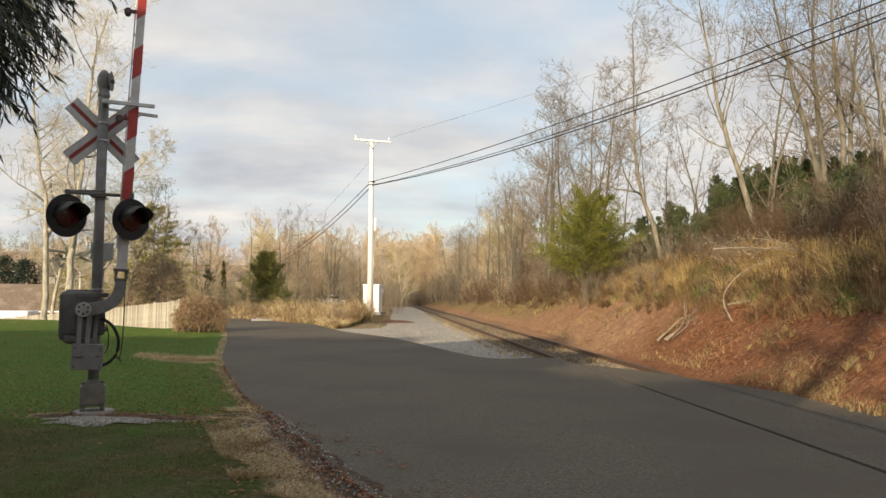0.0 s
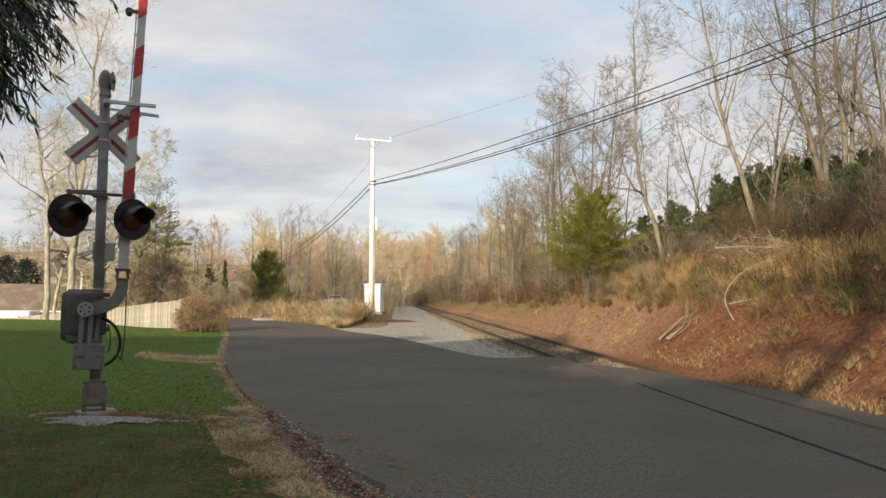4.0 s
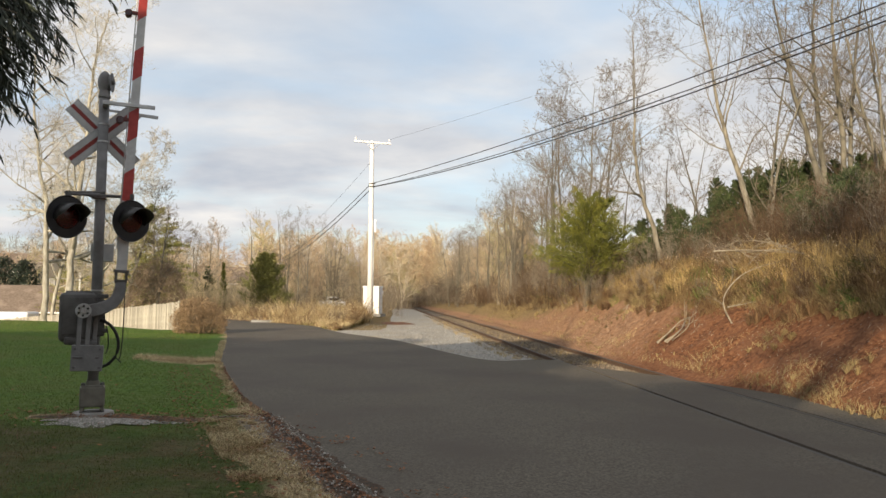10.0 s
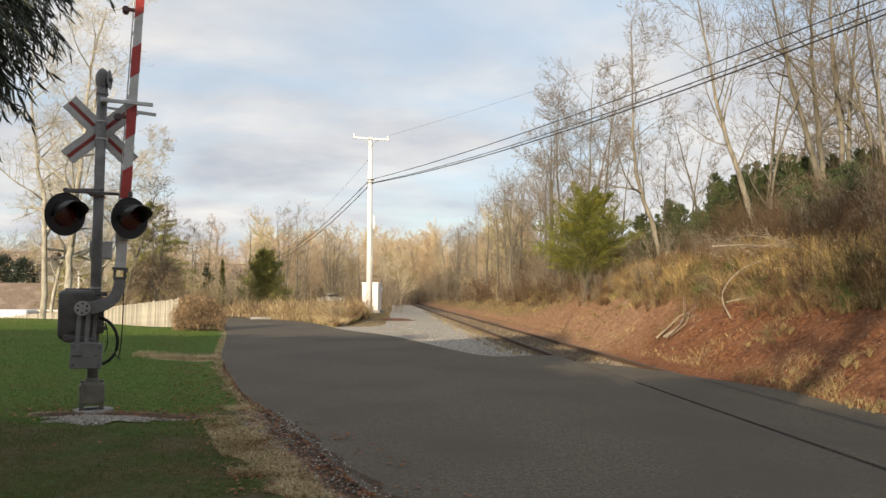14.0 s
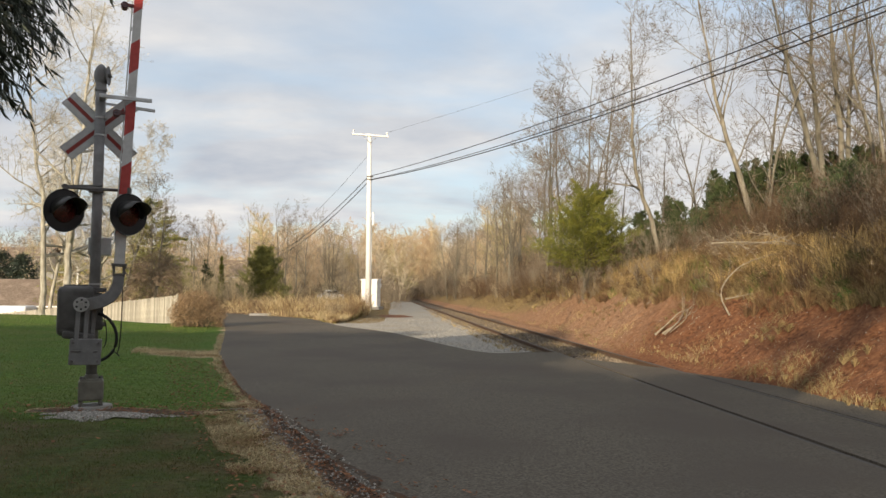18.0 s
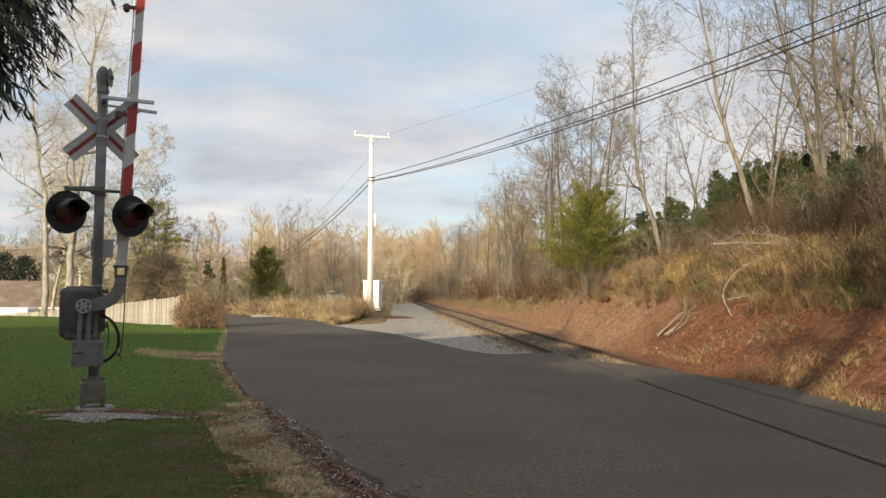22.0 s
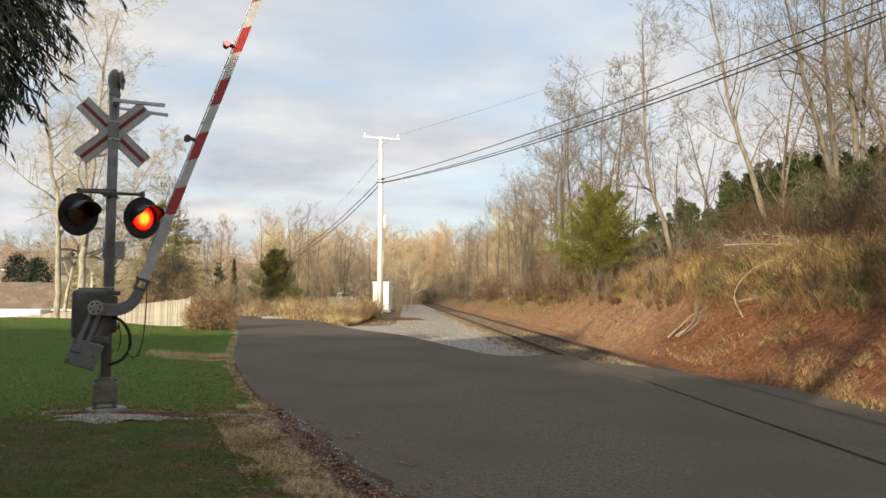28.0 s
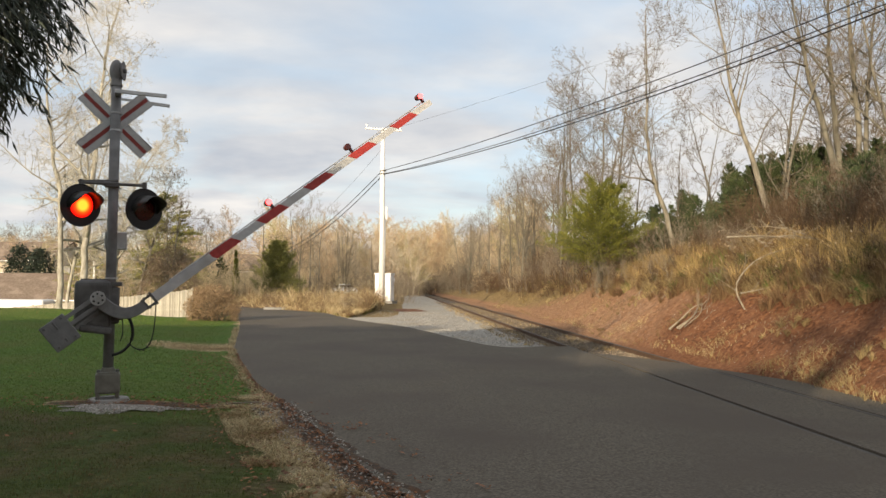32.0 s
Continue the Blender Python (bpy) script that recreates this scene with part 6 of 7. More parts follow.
for k in range(60):
    y = rnd(rng0, 92, 150)
    x = rnd(rng0, -1.0, 3.2) if k % 2 else rnd(rng0, 8.0, 13)
    if y > 128:
        x = rnd(rng0, -1, 13)
    copy_thing(b0[(1, 3, 2)[k % 3]], pose(*place(x, y), rz=rnd(rng0, 0, 360)) @ Matrix.Scale(rnd(rng0, 1.0, 1.9), 4))
bm = [copy_thing(b0[k % 3 + 1], pose(*place(16.2 + 1.3 * k, 22.5 + rnd(rng0, -1, 2)), rz=70 * k) @ Matrix.Scale(0.9, 4)) for k in range(5)]


for k in range(10):
    y = rnd(rng0, 24, 32)
    copy_thing(b0[1 + k % 2], pose(*place(bank_foot(y) + rnd(rng0, 1.8, 3.0), y), rz=rnd(rng0, 0, 360)) @ Matrix.Scale(rnd(rng0, 0.25, 0.42), 4))
for k in range(14):
    copy_thing(b0[1 + k % 2], pose(*place(rnd(rng0, 10.6, 14.2), rnd(rng0, 30, 37)), rz=rnd(rng0, 0, 360)) @ Matrix.Scale(rnd(rng0, 0.4, 0.75), 4))

# ---- grass and weeds ----
def spots_bank(n, lo, hi, h0, h1, y0=10, y1=62, seed=1):
    r, out = random.Random(seed), []
    while len(out) < n:
        y = y0 + (y1 - y0) * r.random() ** 1.7
        s = rnd(r, lo, hi)
        x = bank_foot(y) + s
        if noise.noise(Vector((x * 0.7, y * 0.7, seed))) > -0.18 and (s < 2.4 or y > 17.5 or r.random() < 0.5):
            out.append((x, y, land(x, y), rnd(r, h0, h1)))
    return out


blades("bank_grass", spots_bank(52000, 1.8, 4.7, 0.12, 0.46, seed=2), straw, "tall dry straw-coloured grass on the bank", "dry grass", 2, 0.0034, 1.9, 1.9)
blades("bank_weeds", spots_bank(24000, 1.8, 8.5, 0.15, 0.6, seed=3), straw_red, "rust-brown dead weeds on the bank", "weeds", 3, 0.004, 1.5, 1.6)
blades("bank_green_weeds", [p for p in spots_bank(9000, 1.9, 6.0, 0.15, 0.5, seed=4) if noise.noise(Vector((p[0] * 0.45, p[1] * 0.45, 7))) > 0.2], olive_leaf, "patches of green weeds on the bank", "weeds", 4, 0.014, 0.9, 1.0)
blades("clay_grass", [p for p in spots_bank(18000, 0.0, 2.6, 0.06, 0.26, seed=5) if noise.noise(Vector((p[0] * 0.9, p[1] * 0.5, 3))) > 0.14], straw, "sparse straw clinging to the clay", "dry grass", 5, 0.003, 2.6, 1.2)
blades("foot_grass", spots_bank(1300, -0.12, 0.12, 0.05, 0.2, 8, 60, seed=6), straw, "straw tufts along the foot of the clay", "dry grass", 6, 0.004, 1.3, 1.4)


def tussocks(name, centres, mat, label, category, seed, blades_each=60, width=0.005, droop=0.55):
    """Clumps of tall grass: blades rise from one crown and arch outward. centres: (x, y, z, height)."""
    rng = random.Random(seed)
    V, F = [], []
    for x, y, z, h in centres:
        for _ in range(int(blades_each * rnd(rng, 0.6, 1.3))):
            a, b = rng.random() * 6.283, len(V)
            c, sn = math.cos(a), math.sin(a)
            r0, out, hh = 0.09 * h * rng.random(), rnd(rng, 0.05, droop) * h, h * rnd(rng, 0.5, 1.05)
            turn = rng.random() * 6.283
            wx, wy = math.cos(turn) * width, math.sin(turn) * width
            px, py, zt = x + c * r0, y + sn * r0, z + hh * (1.0 - 0.25 * rng.random())
            V += [(px - wx, py - wy, z - 0.02), (px + wx, py + wy, z - 0.02),
                  (px + c * out * 0.3 + wx, py + sn * out * 0.3 + wy, z + hh * 0.62), (px + c * out * 0.3 - wx, py + sn * out * 0.3 - wy, z + hh * 0.62),
                  (px + c * out + wx * 0.4, py + sn * out + wy * 0.4, zt), (px + c * out - wx * 0.4, py + sn * out - wy * 0.4, zt)]
            F += [(b, b + 1, b + 2, b + 3), (b + 3, b + 2, b + 4, b + 5)]
    return tagged(raw(name, V, F, mat), label, category, kind="stuff")


def centres_bank(n, lo, hi, h0, h1, seed, y0=10.5, y1=50, keep=-0.1, patch=0.5):
    r, out = random.Random(seed), []
    while len(out) < n:
        y = y0 + (y1 - y0) * r.random() ** 1.5
        s = rnd(r, lo, hi) + 0.35 * noise.noise(Vector((y * 0.8, seed, 0)))
        x = bank_foot(y) + s
        if noise.noise(Vector((x * patch, y * patch, seed * 1.7))) > keep:
            out.append((x, y, land(x, y), rnd(r, h0, h1)))
    return out


tussocks("gold_tussocks", centres_bank(520, 2.15, 4.6, 0.4, 0.85, 21), straw_gold, "golden clumps of tall dry grass on the bank", "dry grass", 21, 62, 0.0055, 0.6)
tussocks("brown_tussocks", centres_bank(420, 2.0, 5.5, 0.35, 0.8, 22, keep=0.0), straw_red, "brown clumps of dead weeds on the bank", "weeds", 22, 55, 0.006, 0.7)
tussocks("lip_tussocks", centres_bank(260, 1.7, 2.4, 0.2, 0.45, 23), straw, "matted straw hanging over the lip of the clay", "dry grass", 23, 60, 0.005, 1.5)
tussocks("slope_tussocks", centres_bank(170, 0.7, 2.2, 0.08, 0.22, 27, keep=0.16, patch=0.55), straw, "straw tufts straggling down the clay", "dry grass", 27, 34, 0.0045, 1.6)
tussocks("dark_tussocks", centres_bank(240, 1.5, 2.6, 0.25, 0.5, 28, keep=-0.05, patch=0.8), straw_red, "dark matted weeds along the lip of the bank", "weeds", 28, 55, 0.006, 1.4)
tussocks("green_tussocks", centres_bank(300, 1.9, 5.2, 0.2, 0.5, 24, keep=0.1, patch=0.7), olive_leaf, "green weeds among the dry grass on the bank", "weeds", 24, 40, 0.014, 0.9)
tussocks("foot_tussocks", centres_bank(60, -0.1, 0.25, 0.05, 0.16, 25, y0=9.5, y1=30, keep=0.05), straw, "small straw tufts at the foot of the clay", "dry grass", 25, 26, 0.004, 0.8)


def clods():
    """Crumbled clay, pebbles and pale litter on the cut face of the bank."""
    r = random.Random(26)
    for name, n, mat, lo, hi, label, cat in (("clay_clods", 3600, clay_soil, 0.008, 0.036, "crumbled lumps of red clay on the bank", "clay"), ("bank_pebbles", 1100, stone_m, 0.006, 0.016, "pale pebbles in the red clay", "pebbles")):
        V, F = [], []
        for _ in range(n):
            y = 9.5 + 32 * r.random() ** 1.6
            sd = 2.5 * r.random() ** (1.6 if cat == "clay" else 1.0)
            x = bank_foot(y) + sd
            stone(V, F, r, x, y, land(x, y) + 0.004, lo + (hi - lo) * r.random() ** 3)
        tagged(raw(name, V, F, mat), label, cat, kind="stuff")
    V, F = [], []
    for _ in range(1500):
        y = 9.5 + 28 * r.random() ** 1.5
        x = bank_foot(y) + 3.0 * r.random()
        z, a = land(x, y) + 0.025, r.random() * 6.28
        ln = rnd(r, 0.03, 0.2) if r.random() < 0.4 else rnd(r, 0.015, 0.04)
        d = Vector((math.cos(a), math.sin(a), 0))
        d.z = land(x + d.x * 0.1, y + d.y * 0.1) * 10 - land(x, y) * 10
        q = Vector((-math.sin(a), math.cos(a), 0.3)) * (0.004 if ln > 0.045 else ln * 0.4)
        p, b = Vector((x, y, z)), len(V)
        V += [tuple(p - q), tuple(p + d * ln * 0.5 - q), tuple(p + d * ln), tuple(p + d * ln * 0.5 + q)]
        F.append((b, b + 1, b + 2, b + 3))
    for _ in range(4200):
        # pale dead leaves and seed heads caught in the grass
        y = 10.5 + 30 * r.random() ** 1.5
        x = bank_foot(y) + rnd(r, 1.9, 6.0)
        p, b, ln = Vector((x, y, land(x, y) + rnd(r, 0.12, 0.75))), len(V), rnd(r, 0.012, 0.032)
        d, q = (Vector((rnd(r, -1, 1), rnd(r, -1, 1), rnd(r, -1, 1))).normalized() * ln for _k in range(2))
        V += [tuple(p - d), tuple(p - q * 0.7), tuple(p + d), tuple(p + q * 0.7)]
        F.append((b, b + 1, b + 2, b + 3))
    tagged(raw("bank_litter", V, F, litter_m), "fallen twigs and dry leaves on the red clay", "litter", kind="stuff")


clods()


def spots_mound(n, seed):
    r, out = random.Random(seed), []
    while len(out) < n:
        y = rnd(r, 36.5, 60)
        right = along(tuple((x, yy) for x, yy in RIGHT_EDGE[5:]), y) if y < 60 else -17
        x = rnd(r, max(right + 0.1, -13), -0.75 if y > 44 else -1.5 + 0.19 * (y - 40))
        if math.hypot(x - 0.6, y - 47.5) < 1.3 or (x > -0.2 and y > 41):
            continue
        tall = step(right, right + 2.5, x) * (0.55 + 0.9 * noise.noise(Vector((x * 0.55, y * 0.4, 2))))
        out.append((x, y, land(x, y), (0.28 + 0.6 * max(0, tall)) * rnd(r, 0.5, 1.1)))
    return out


blades("roadside_grass", spots_mound(13000, 7), verge_straw, "tall dry grass round the utility pole", "dry grass", 7, 0.009, 1.7, 1.9)
blades("roadside_weeds", spots_mound(9000, 8), straw_red, "brown dead weeds round the utility pole", "weeds", 8, 0.009, 1.3, 1.9)
blades("roadside_green", [(x, y, z, h * 0.45) for x, y, z, h in spots_mound(9000, 9) if y < 45 and noise.noise(Vector((x * 0.8, y * 0.5, 6))) > -0.1], cedar_leaf, "low green weeds by the road's edge", "weeds", 9, 0.018, 0.8)


def spots_lawn(n, seed, near=3.2, far=33):
    r, out = random.Random(seed), []
    while len(out) < n:
        y = near + (far - near) * r.random() ** 1.9
        edge = along(LEFT_EDGE, y)
        x = rnd(r, -0.55 * y - 1.2, edge - 0.15)
        d = edge - x
        wide = 0.72 - 0.17 * step(8.2, 12.5, y)
        if math.hypot((y - 19.6 + 0.35 * math.sin(2.2 * d)) / 1.3, max(0.0, d - 1.7) / 0.5) < 1.05 or math.hypot((x + 3.45) / 1.5, (y - 10.15) / 0.5) < r.random() ** 0.5:
            continue
        if far > 20 and r.random() < step(10.5, 8.4, y) or far < 20 and r.random() < step(8.6, 11, y):
            continue
        if y < 9.8 and r.random() < 0.25 + 1.4 * noise.noise(Vector((x * 1.5, y * 1.5, 4))):
            continue
        if (r.random() < step(0.9, 1.6, d / wide + 0.6 * noise.noise(Vector((x * 1.3, y * 1.3, 0))))):
            out.append((x, y, land(x, y), rnd(r, 0.015, 0.036) * (0.7 + y / 22)))
    return out


blades("lawn_grass", spots_lawn(48000, 10, 8.4, 34), lawn_blade, "short green mown lawn grass", "grass", 10, 0.003, 1.3, 0.0, True)
blades("thin_grass", spots_lawn(52000, 15, 3.2, 11.0), worn_shade_blade, "thin green and brown grass with shade put into its colour", "grass", 15, 0.0028, 1.3, 0.0, True)


def spots_verge(n, seed):
    r, out = random.Random(seed), []
    while len(out) < n:
        y = 3.5 + 20 * r.random() ** 2
        wide = 0.72 - 0.17 * step(8.2, 12.5, y)
        d = rnd(r, 0.42, 1.4) * wide * (1 - 0.45 * step(10, 12, y))
        x = along(LEFT_EDGE, y) - d
        if y < 11 and noise.noise(Vector((x * 1.6, y * 1.6, 5))) + 0.5 * noise.noise(Vector((x * 5, y * 5, 2))) > -0.12 + 0.3 * step(1.0, 1.75, d / wide):
            out.append((x, y, land(x, y), rnd(r, 0.02, 0.06)))
    return out


blades("verge_grass", spots_verge(30000, 11), verge_straw, "dead tan grass along the road's edge", "dry grass", 11, 0.0032, 2.2)


def spots_patch(n, seed):
    """The straw-filled scar across the lawn, and the strip along the road's edge beyond it."""
    r, out = random.Random(seed), []
    while len(out) < n:
        if r.random() < 0.62:
            d = rnd(r, 0.1, 2.2)
            y = 19.6 - 0.35 * math.sin(2.2 * d) + r.gauss(0, 0.5)
        else:
            y = rnd(r, 10.5, 28)
            d = rnd(r, 0.0, 0.18) + 0.25 * max(0, noise.noise(Vector((y * 0.8, 2, seed))))
        x = along(LEFT_EDGE, y) - d
        out.append((x, y, land(x, y), rnd(r, 0.02, 0.07)))
    return out


blades("scar_straw", spots_patch(6000, 14), verge_straw, "dry straw in the scar across the lawn", "dry grass", 14, 0.005, 2.2)


def scatter_leaves():
    r = random.Random(12)
    V, F = [], []
    for i in range(5200):
        y = 3.6 + 14 * r.random() ** 1.5
        edge = along(LEFT_EDGE, y)
        x = edge - rnd(r, -0.05, 1.0) ** 2 * 1.2 if r.random() < 0.955 else rnd(r, -0.5 * y, edge)
        if i > 4500:
            # rust-coloured drifts spilling on to the asphalt
            y = rnd(r, 4.6, 10.6)
            x = along(LEFT_EDGE, y) + rnd(r, -0.5, 0.75) * step(10.8, 8.0, y)
            if noise.noise(Vector((x * 1.8, y * 1.8, 9))) < 0.05:
                continue
            edge = x - 1
        elif i > 3800:
            x, y = -3.3 + 0.9 * r.gauss(0, 1), 10.2 + 0.3 * r.gauss(0, 1)
        s, a, z = rnd(r, 0.013, 0.034), r.random() * 6.28, max(land(x, y), 0.014 if x > edge else -1) + 0.02
        c, sn = math.cos(a) * s, math.sin(a) * s
        b = len(V)
        V += [(x - c, y - sn, z), (x + sn * 0.6, y - c * 0.6, z + rnd(r, 0, 0.012)), (x + c, y + sn, z + rnd(r, 0, 0.02)), (x - sn * 0.6, y + c * 0.6, z + rnd(r, 0, 0.012))]
        F.append((b, b + 1, b + 2, b + 3))
    tagged(raw("fallen_leaves", V, F, rust_leaf), "brown fallen leaves on grass and verge", "fallen leaves", kind="stuff")
    V, F = [], []
    for _ in range(1300):
        y = 4 + 6.5 * r.random()
        x = along(LEFT_EDGE, y) - rnd(r, -0.14, 0.5)
        stone(V, F, r, x, y, max(0.008, land(x, y)) + 0.012, rnd(r, 0.006, 0.018))
    for _ in range(5000):
        y = 20 + 24 * r.random() ** 1.5
        x = rnd(r, along(tuple((x_, y_) for x_, y_ in RIGHT_EDGE[1:]), y), 4.1)
        stone(V, F, r, x, y, 0.006 if y < 38 else max(0.006, land(x, y)), rnd(r, 0.012, 0.035))
    tagged(raw("loose_gravel", V, F, stone_m), "loose pale gravel at the road's edge", "gravel", kind="stuff")


scatter_leaves()
tuft = random.Random(77)
blades("trackside_straw", [(x, y, land(x, y), rnd(tuft, 0.04, 0.17)) for x, y in ((rnd(tuft, 3.3, 4.4) if tuft.random() < 0.7 else rnd(tuft, 4.9, 6.1), 20.2 + 34 * t * t) for t in (tuft.random() for _ in range(4200))) if noise.noise(Vector((x * 2, y * 0.9, 1))) > 0], straw, "straw tufts between the gravel and the rail", "dry grass", 13, 0.008, 1.4)
bm_ = bmesh.new()
cyl(bm_, 0.014, 0.01, 0.44, (0, 0, 0.025), (0, 88, 8), 10)
stick = part("lying_stick", bm_, dead_wood)
stick.matrix_basis = pose(-2.05, 10.36, land(-2.05, 10.36))
tagged(stick, "pale stick lying in the grass by the road", "stick")


# ---- fallen wood on the bank ----
def dead_branch(name, bend, radius, at, seed, kids=(6, 3), label="pale fallen branch lying on the bank"):
    rng = random.Random(seed)
    V, F = [], []
    cfg = dict(TREE, depth=2, kids=(*kids, 2), bare=0.2, ratio=(0.32, 0.5, 0.5), rise=0.0, tip=0.2, min=0.006, bend=bend, angle=(18, 45))
    length = (Vector(bend[-1])).length
    grow(rng, V, F, V, F, Vector((0, 0, 0)), Vector(bend[0]), length, radius, 0, cfg)
    ob = raw(name, V, F, dead_wood, smooth=True)
    ob.matrix_basis = pose(*at)
    return tagged(ob, label, "branch", "fallen branches")


dead_branch("fallen_branch", ((-0.28, 0, 0.62), (0.05, 0.1, 1.15), (0.65, 0.2, 1.5), (1.6, 0.3, 1.75)), 0.027, (8.72, 18.0, 0.98), 301, (5, 3))
dead_branch("fallen_branch", ((0.9, 0.1, 0.05), (1.7, 0.1, 0.02), (2.6, 0.2, -0.02)), 0.022, (8.3, 18.2, 2.9), 302, (9, 4))
dead_branch("fallen_branch", ((-0.7, 0.1, 0.1), (-1.5, 0.1, 0.02), (-2.3, 0.2, 0.16)), 0.02, (10.75, 18.3, 2.88), 304, (8, 4))
dead_branch("fallen_branch", ((-0.6, 0, 0.22), (-1.2, 0.1, 0.32), (-1.7, 0.1, 0.3)), 0.016, (10.6, 18.1, 2.86), 305, (7, 4))
dead_branch("fallen_branch", ((0.5, 0, 0.1), (1.2, 0.1, 0.25)), 0.018, (8.5, 17.9, 1.5), 303, (4, 2))
for k in range(7):
    dead_branch("fallen_stick", ((0.35 + 0.1 * (k * 2 % 5) / 4, 0, 0.3 + 0.07 * (k * 3 % 5) / 4), (0.7, 0.1 * k, 0.62 - 0.09 * (k % 2)), (1.15 - 0.22 * (k % 3), 0.1 * k, 0.9 + 0.12 * (k * 3 % 4 - 1))), (0.03, 0.015, 0.024, 0.012, 0.018, 0.022, 0.011)[k], (7.6 + 0.1 * (k * 3 % 5), 20.3 - 0.14 * k, 0.47 + 0.05 * (k * 2 % 3)), 310 + k, (2, 2), "pale dead stick leaning on the clay")
for k in range(9):
    y = 23.8 + 0.37 * k
    x = bank_foot(y) + 1.6 + 0.25 * (k * 5 % 4)
    dead_branch("fallen_stick", ((0.3 - 0.15 * (k % 4), 0.05, 0.25), (0.55 - 0.3 * (k % 4), 0.1, 0.45 + 0.08 * (k % 3)), (0.7 - 0.4 * (k % 4), 0.2, 0.75)), 0.015, (x, y, land(x, y)), 330 + k, (4, 3), "pale dead stick leaning on the clay")
for k in range(3):
    dead_branch("fallen_stick", ((0.15, 0, 0.35), (0.35 + 0.1 * k, 0.1, 0.6)), 0.018, (8.75 + 0.3 * k, 26.5, land(8.75 + 0.3 * k, 26.5)), 320 + k, (2, 2), "pale dead stick leaning on the clay")


# ---- trees beside and behind the camera ----
def overhanging_tree():
    """The evergreen at the camera's side, whose long-leaved sprays hang into view."""
    r = random.Random(40)
    t = thing("overhanging_tree", (-4.15, 5.3, land(-4.15, 5.3)), label="dark evergreen with long drooping leaves", category="tree")
    V, F, LV, LF = [], [], [], []
    tube_into(V, F, [Vector((0, 0, -0.2)), Vector((0.1, 0, 3.2)), Vector((0, 0.1, 4.8))], [0.13, 0.1, 0.03], 9)
    for k in range(205):
        z = 2.95 + 1.75 * r.random() ** 1.3
        a = r.random() * 6.283 if k % 2 else rnd(r, -0.6, 1.3)
        reach = rnd(r, 0.7, 1.0) * (1.3 + 0.6 * min(1.1, max(0, z - 3.0))) * (1.0 if z < 4.6 else (7.2 - z) / 2.6)
        c = Vector((math.cos(a) * reach, math.sin(a) * reach, z + 0.12))
        limb = [Vector((0.05, 0, z - 0.3)), c * 0.55 + Vector((0, 0, z * 0.45 + 0.25)), c]
        tube_into(V, F, limb, [0.03, 0.016, 0.006], 5)
        out = Vector((math.cos(a), math.sin(a), 0))
        for j in range(11):
            # a hanging spray: long narrow leaves along a short drooping twig
            q = limb[1].lerp(c, rnd(r, 0.0, 1.05)) + Vector((rnd(r, -0.2, 0.2), rnd(r, -0.2, 0.2), rnd(r, -0.18, 0.12)))
            w = (out * rnd(r, 0.1, 0.9) + Vector((rnd(r, -0.4, 0.4), rnd(r, -0.4, 0.4), -1))).normalized()
            for k2 in range(13):
                p = q + w * (0.02 * k2)
                d = (w + Vector((rnd(r, -0.55, 0.55), rnd(r, -0.55, 0.55), rnd(r, -0.25, 0.35)))).normalized()
                sd = d.cross(Vector((rnd(r, -1, 1), rnd(r, -1, 1), rnd(r, -1, 1)))).normalized() * rnd(r, 0.006, 0.0105)
                ln = rnd(r, 0.09, 0.16)
                b = len(LV)
                LV += [tuple(p), tuple(p + d * ln * 0.4 + sd), tuple(p + d * ln), tuple(p + d * ln * 0.4 - sd)]
                LF.append((b, b + 1, b + 2, b + 3))
    raw("trunk", V, F, bark_grey, t, smooth=True)
    raw("crown", LV, LF, hanging_leaf, t)


overhanging_tree()
# unseen evergreens, added to throw shade over road, lawn and signal
screen = conifer(10.0, 4.6, 130, dark_leaf, place(-5.0, -6.0), label="unseen dense evergreen added behind the camera to shade the foreground", shape=0.32, clumps=900, size=0.34, per=14)
screen["group"] = "evergreen screen"
screen.matrix_basis = pose(*place(-5.0, -6.0)) @ Matrix.Scale(0.55, 4)
copy_thing(screen, pose(*place(-2.5, -6.4), rz=40) @ Matrix.Scale(0.46 / 0.55, 4))
for x in (-3.7, -6.5):
    copy_thing(screen, pose(*place(x, -5.6), rz=60 * x))
for k in range(10):
    copy_thing(screen, pose(*place(-8.2 - 3.1 * k, -6.0 + rnd(rng0, -0.8, 0.8)), rz=83 * k) @ Matrix.Scale((0.6, 0.82, 0.9, 0.95)[min(k, 3)] / 0.55, 4))
# one more, sized to keep the raised gate arm in shade
copy_thing(screen, pose(*place(-12.65, -6.0), rz=33) @ Matrix.Scale(0.99 / 0.55, 4))
bare_tree(9.5, 0.24, 141, bark_grey, twig_m, place(-6.0, -6.5), 0, bend=((0.5, 0, 2.6), (2.3, 0, 4.75), (3.6, 0, 6.0), (5.0, 0, 7.5), (6.2, 0, 8.9)), depth=3, kids=(9, 5, 4, 3), bare=0.45, tip=0.4, label="leaning leafless tree behind the camera")

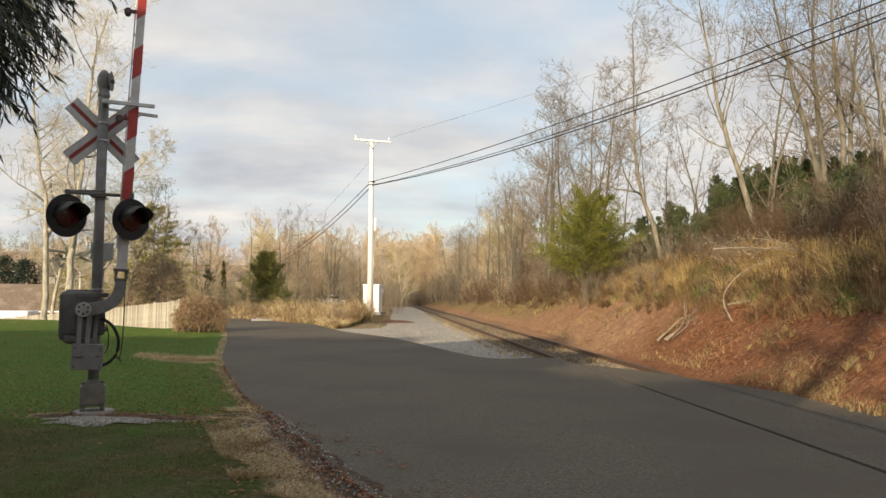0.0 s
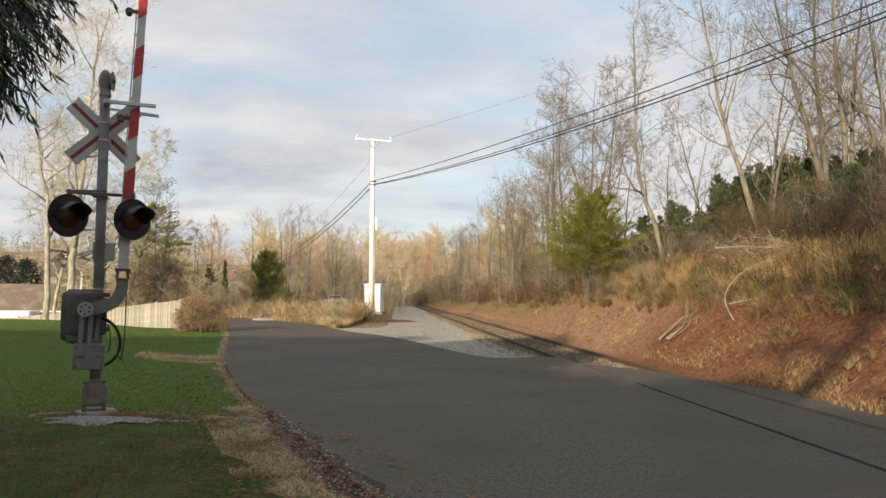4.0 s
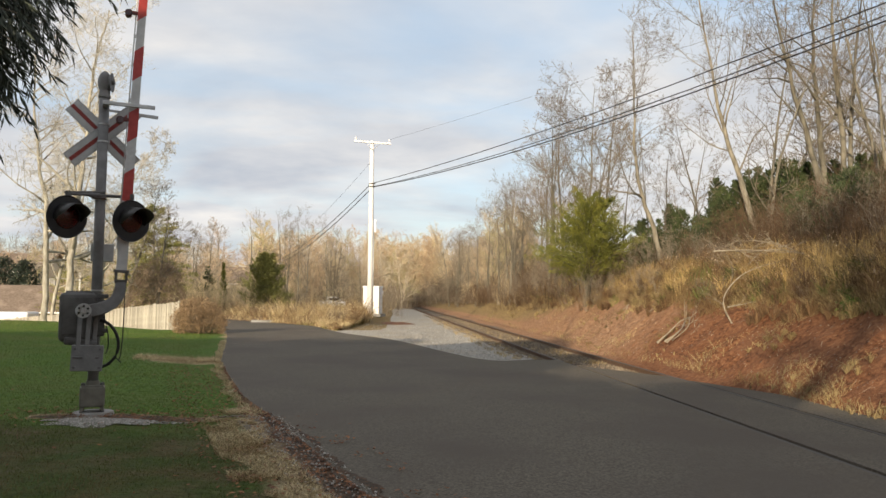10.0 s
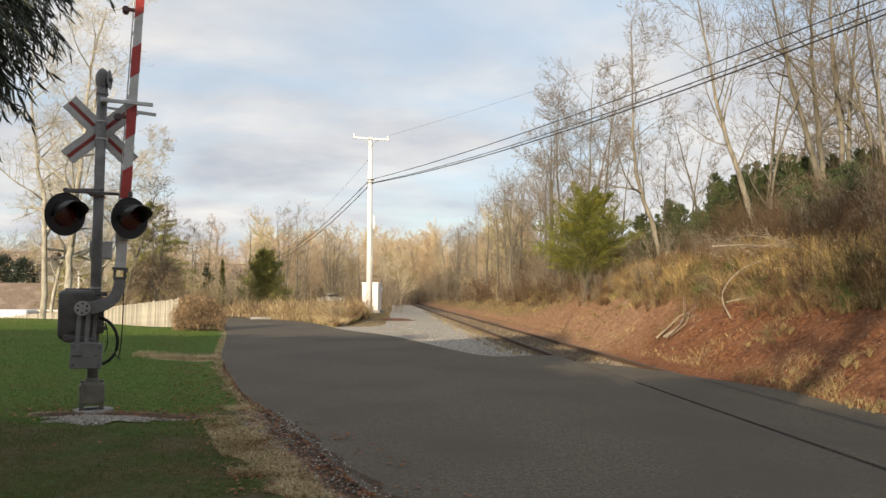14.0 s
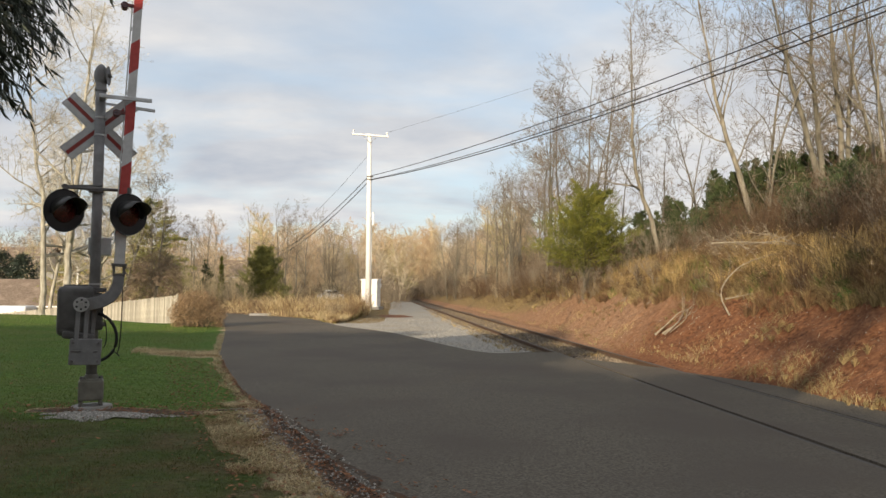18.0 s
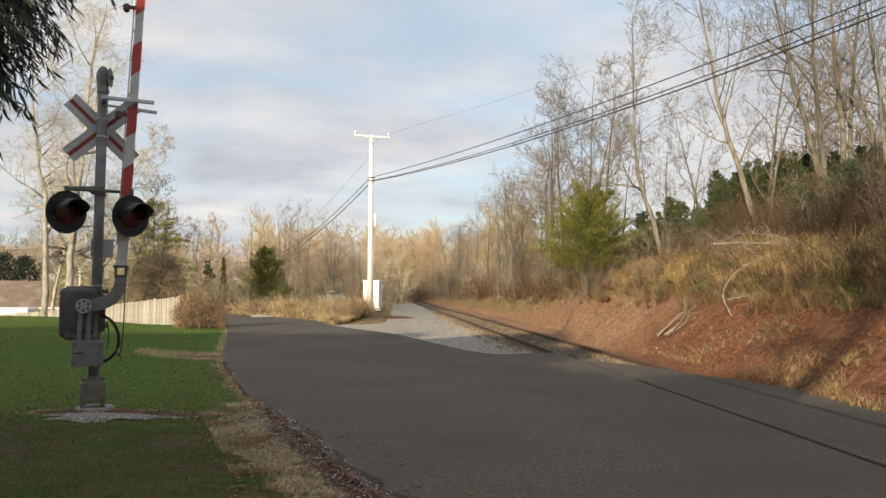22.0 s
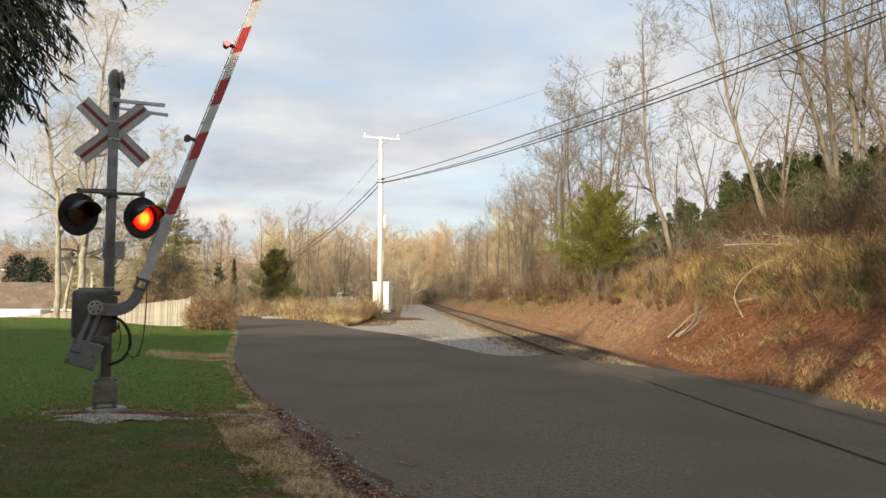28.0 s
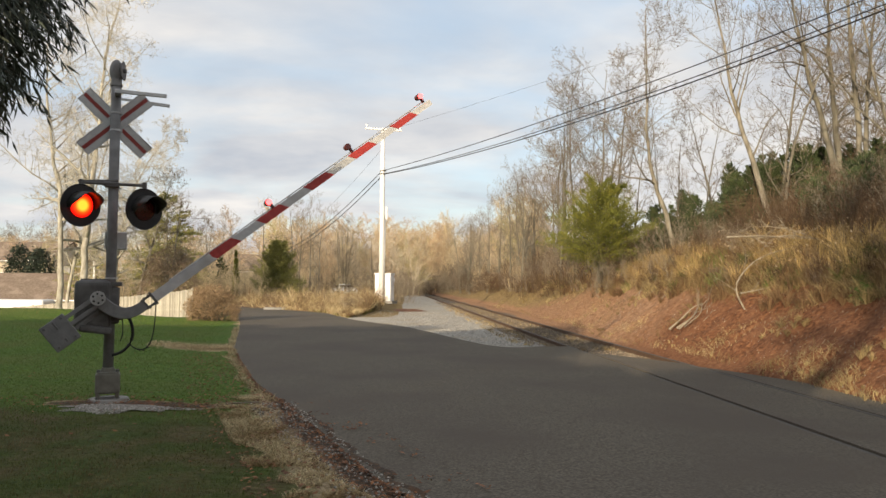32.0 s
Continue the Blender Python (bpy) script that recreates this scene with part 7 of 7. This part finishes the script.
# unseen bare trees, added so their twigs dim the sun on the bank
BACK = "unseen leafless tree added to dapple the bank with shade"
for k, (x, y, h) in enumerate(((-1.6, -8.5, 12.0), (0.4, -9.5, 11.0), (-3.2, -11.5, 13.0))):
    bare_tree(h, 0.17, 145 + k, bark_grey, twig_m, place(x, y), 70 * k, kids=(16, 9, 6, 4), bare=0.28, min=0.02, label=BACK)

# brush and briars over the dry grass round the pole
for k in range(26):
    y = rnd(rng0, 41, 58)
    x = rnd(rng0, along(RIGHT_EDGE[5:], y) + 1.2, -1.8)
    copy_thing(b0[k % 4], pose(*place(x, y), rz=rnd(rng0, 0, 360)) @ Matrix.Scale(rnd(rng0, 0.2, 0.4), 4))


# ---- what moves ----
# when the right-hand lamp is lit, from the first flash on; the other one is lit in between
FIRST_FLASH = 22.36
RIGHT_LIT = ((22.36, 22.56), (23.46, 23.96), (24.58, 25.06), (25.68, 26.18), (26.82, 27.32), (27.96, 28.38), (29.08, 29.52), (30.18, 30.70), (31.28, 31.70))


def flashing(spans, there, away):
    """Rows that bring a bulb forward for each span and draw it back after it."""
    rows, dt = [(0.0, away)], 1 / 30
    for a, b in spans:
        rows += [(a - dt, away), (a, there)]
        if b < 32.0:
            rows += [(b - dt, there), (b, away)]
    rows.append((32.0, rows[-1][1]))
    return [r for i, r in enumerate(rows) if i == 0 or frame(r[0]) > frame(rows[i - 1][0])]


def motions():
    walk(FLASH["gate_arm"], [(t, pose(*GATE_AT, 0, -a, 0)) for t, a in GATE_ANGLES])
    runs = [(t, cable_run(a)) for t, a in GATE_ANGLES]
    for k, ob in enumerate(FLASH["cable"]):
        walk(ob, [(t, run[k]) for t, run in runs])
    left = [(b, a) for (_, b), (a, _) in zip(RIGHT_LIT, RIGHT_LIT[1:])] + [(RIGHT_LIT[-1][1], 32.0)]
    for key, spans in (("right", RIGHT_LIT), ("left", left)):
        ob, at, turn, tip = FLASH[key]
        m = pose(*at, tip, 0, turn)
        walk(ob, flashing(spans, m @ Matrix.Translation((0, -0.026, 0)), m @ Matrix.Translation((0, 0.06, 0))))
    for i, spans in ((0, left), (1, RIGHT_LIT), (2, [(FIRST_FLASH, 32.0)])):
        ob, at = FLASH["gate", i]
        walk(ob, flashing(spans, pose(at[0], -0.079, at[2]), pose(*at)))


motions()
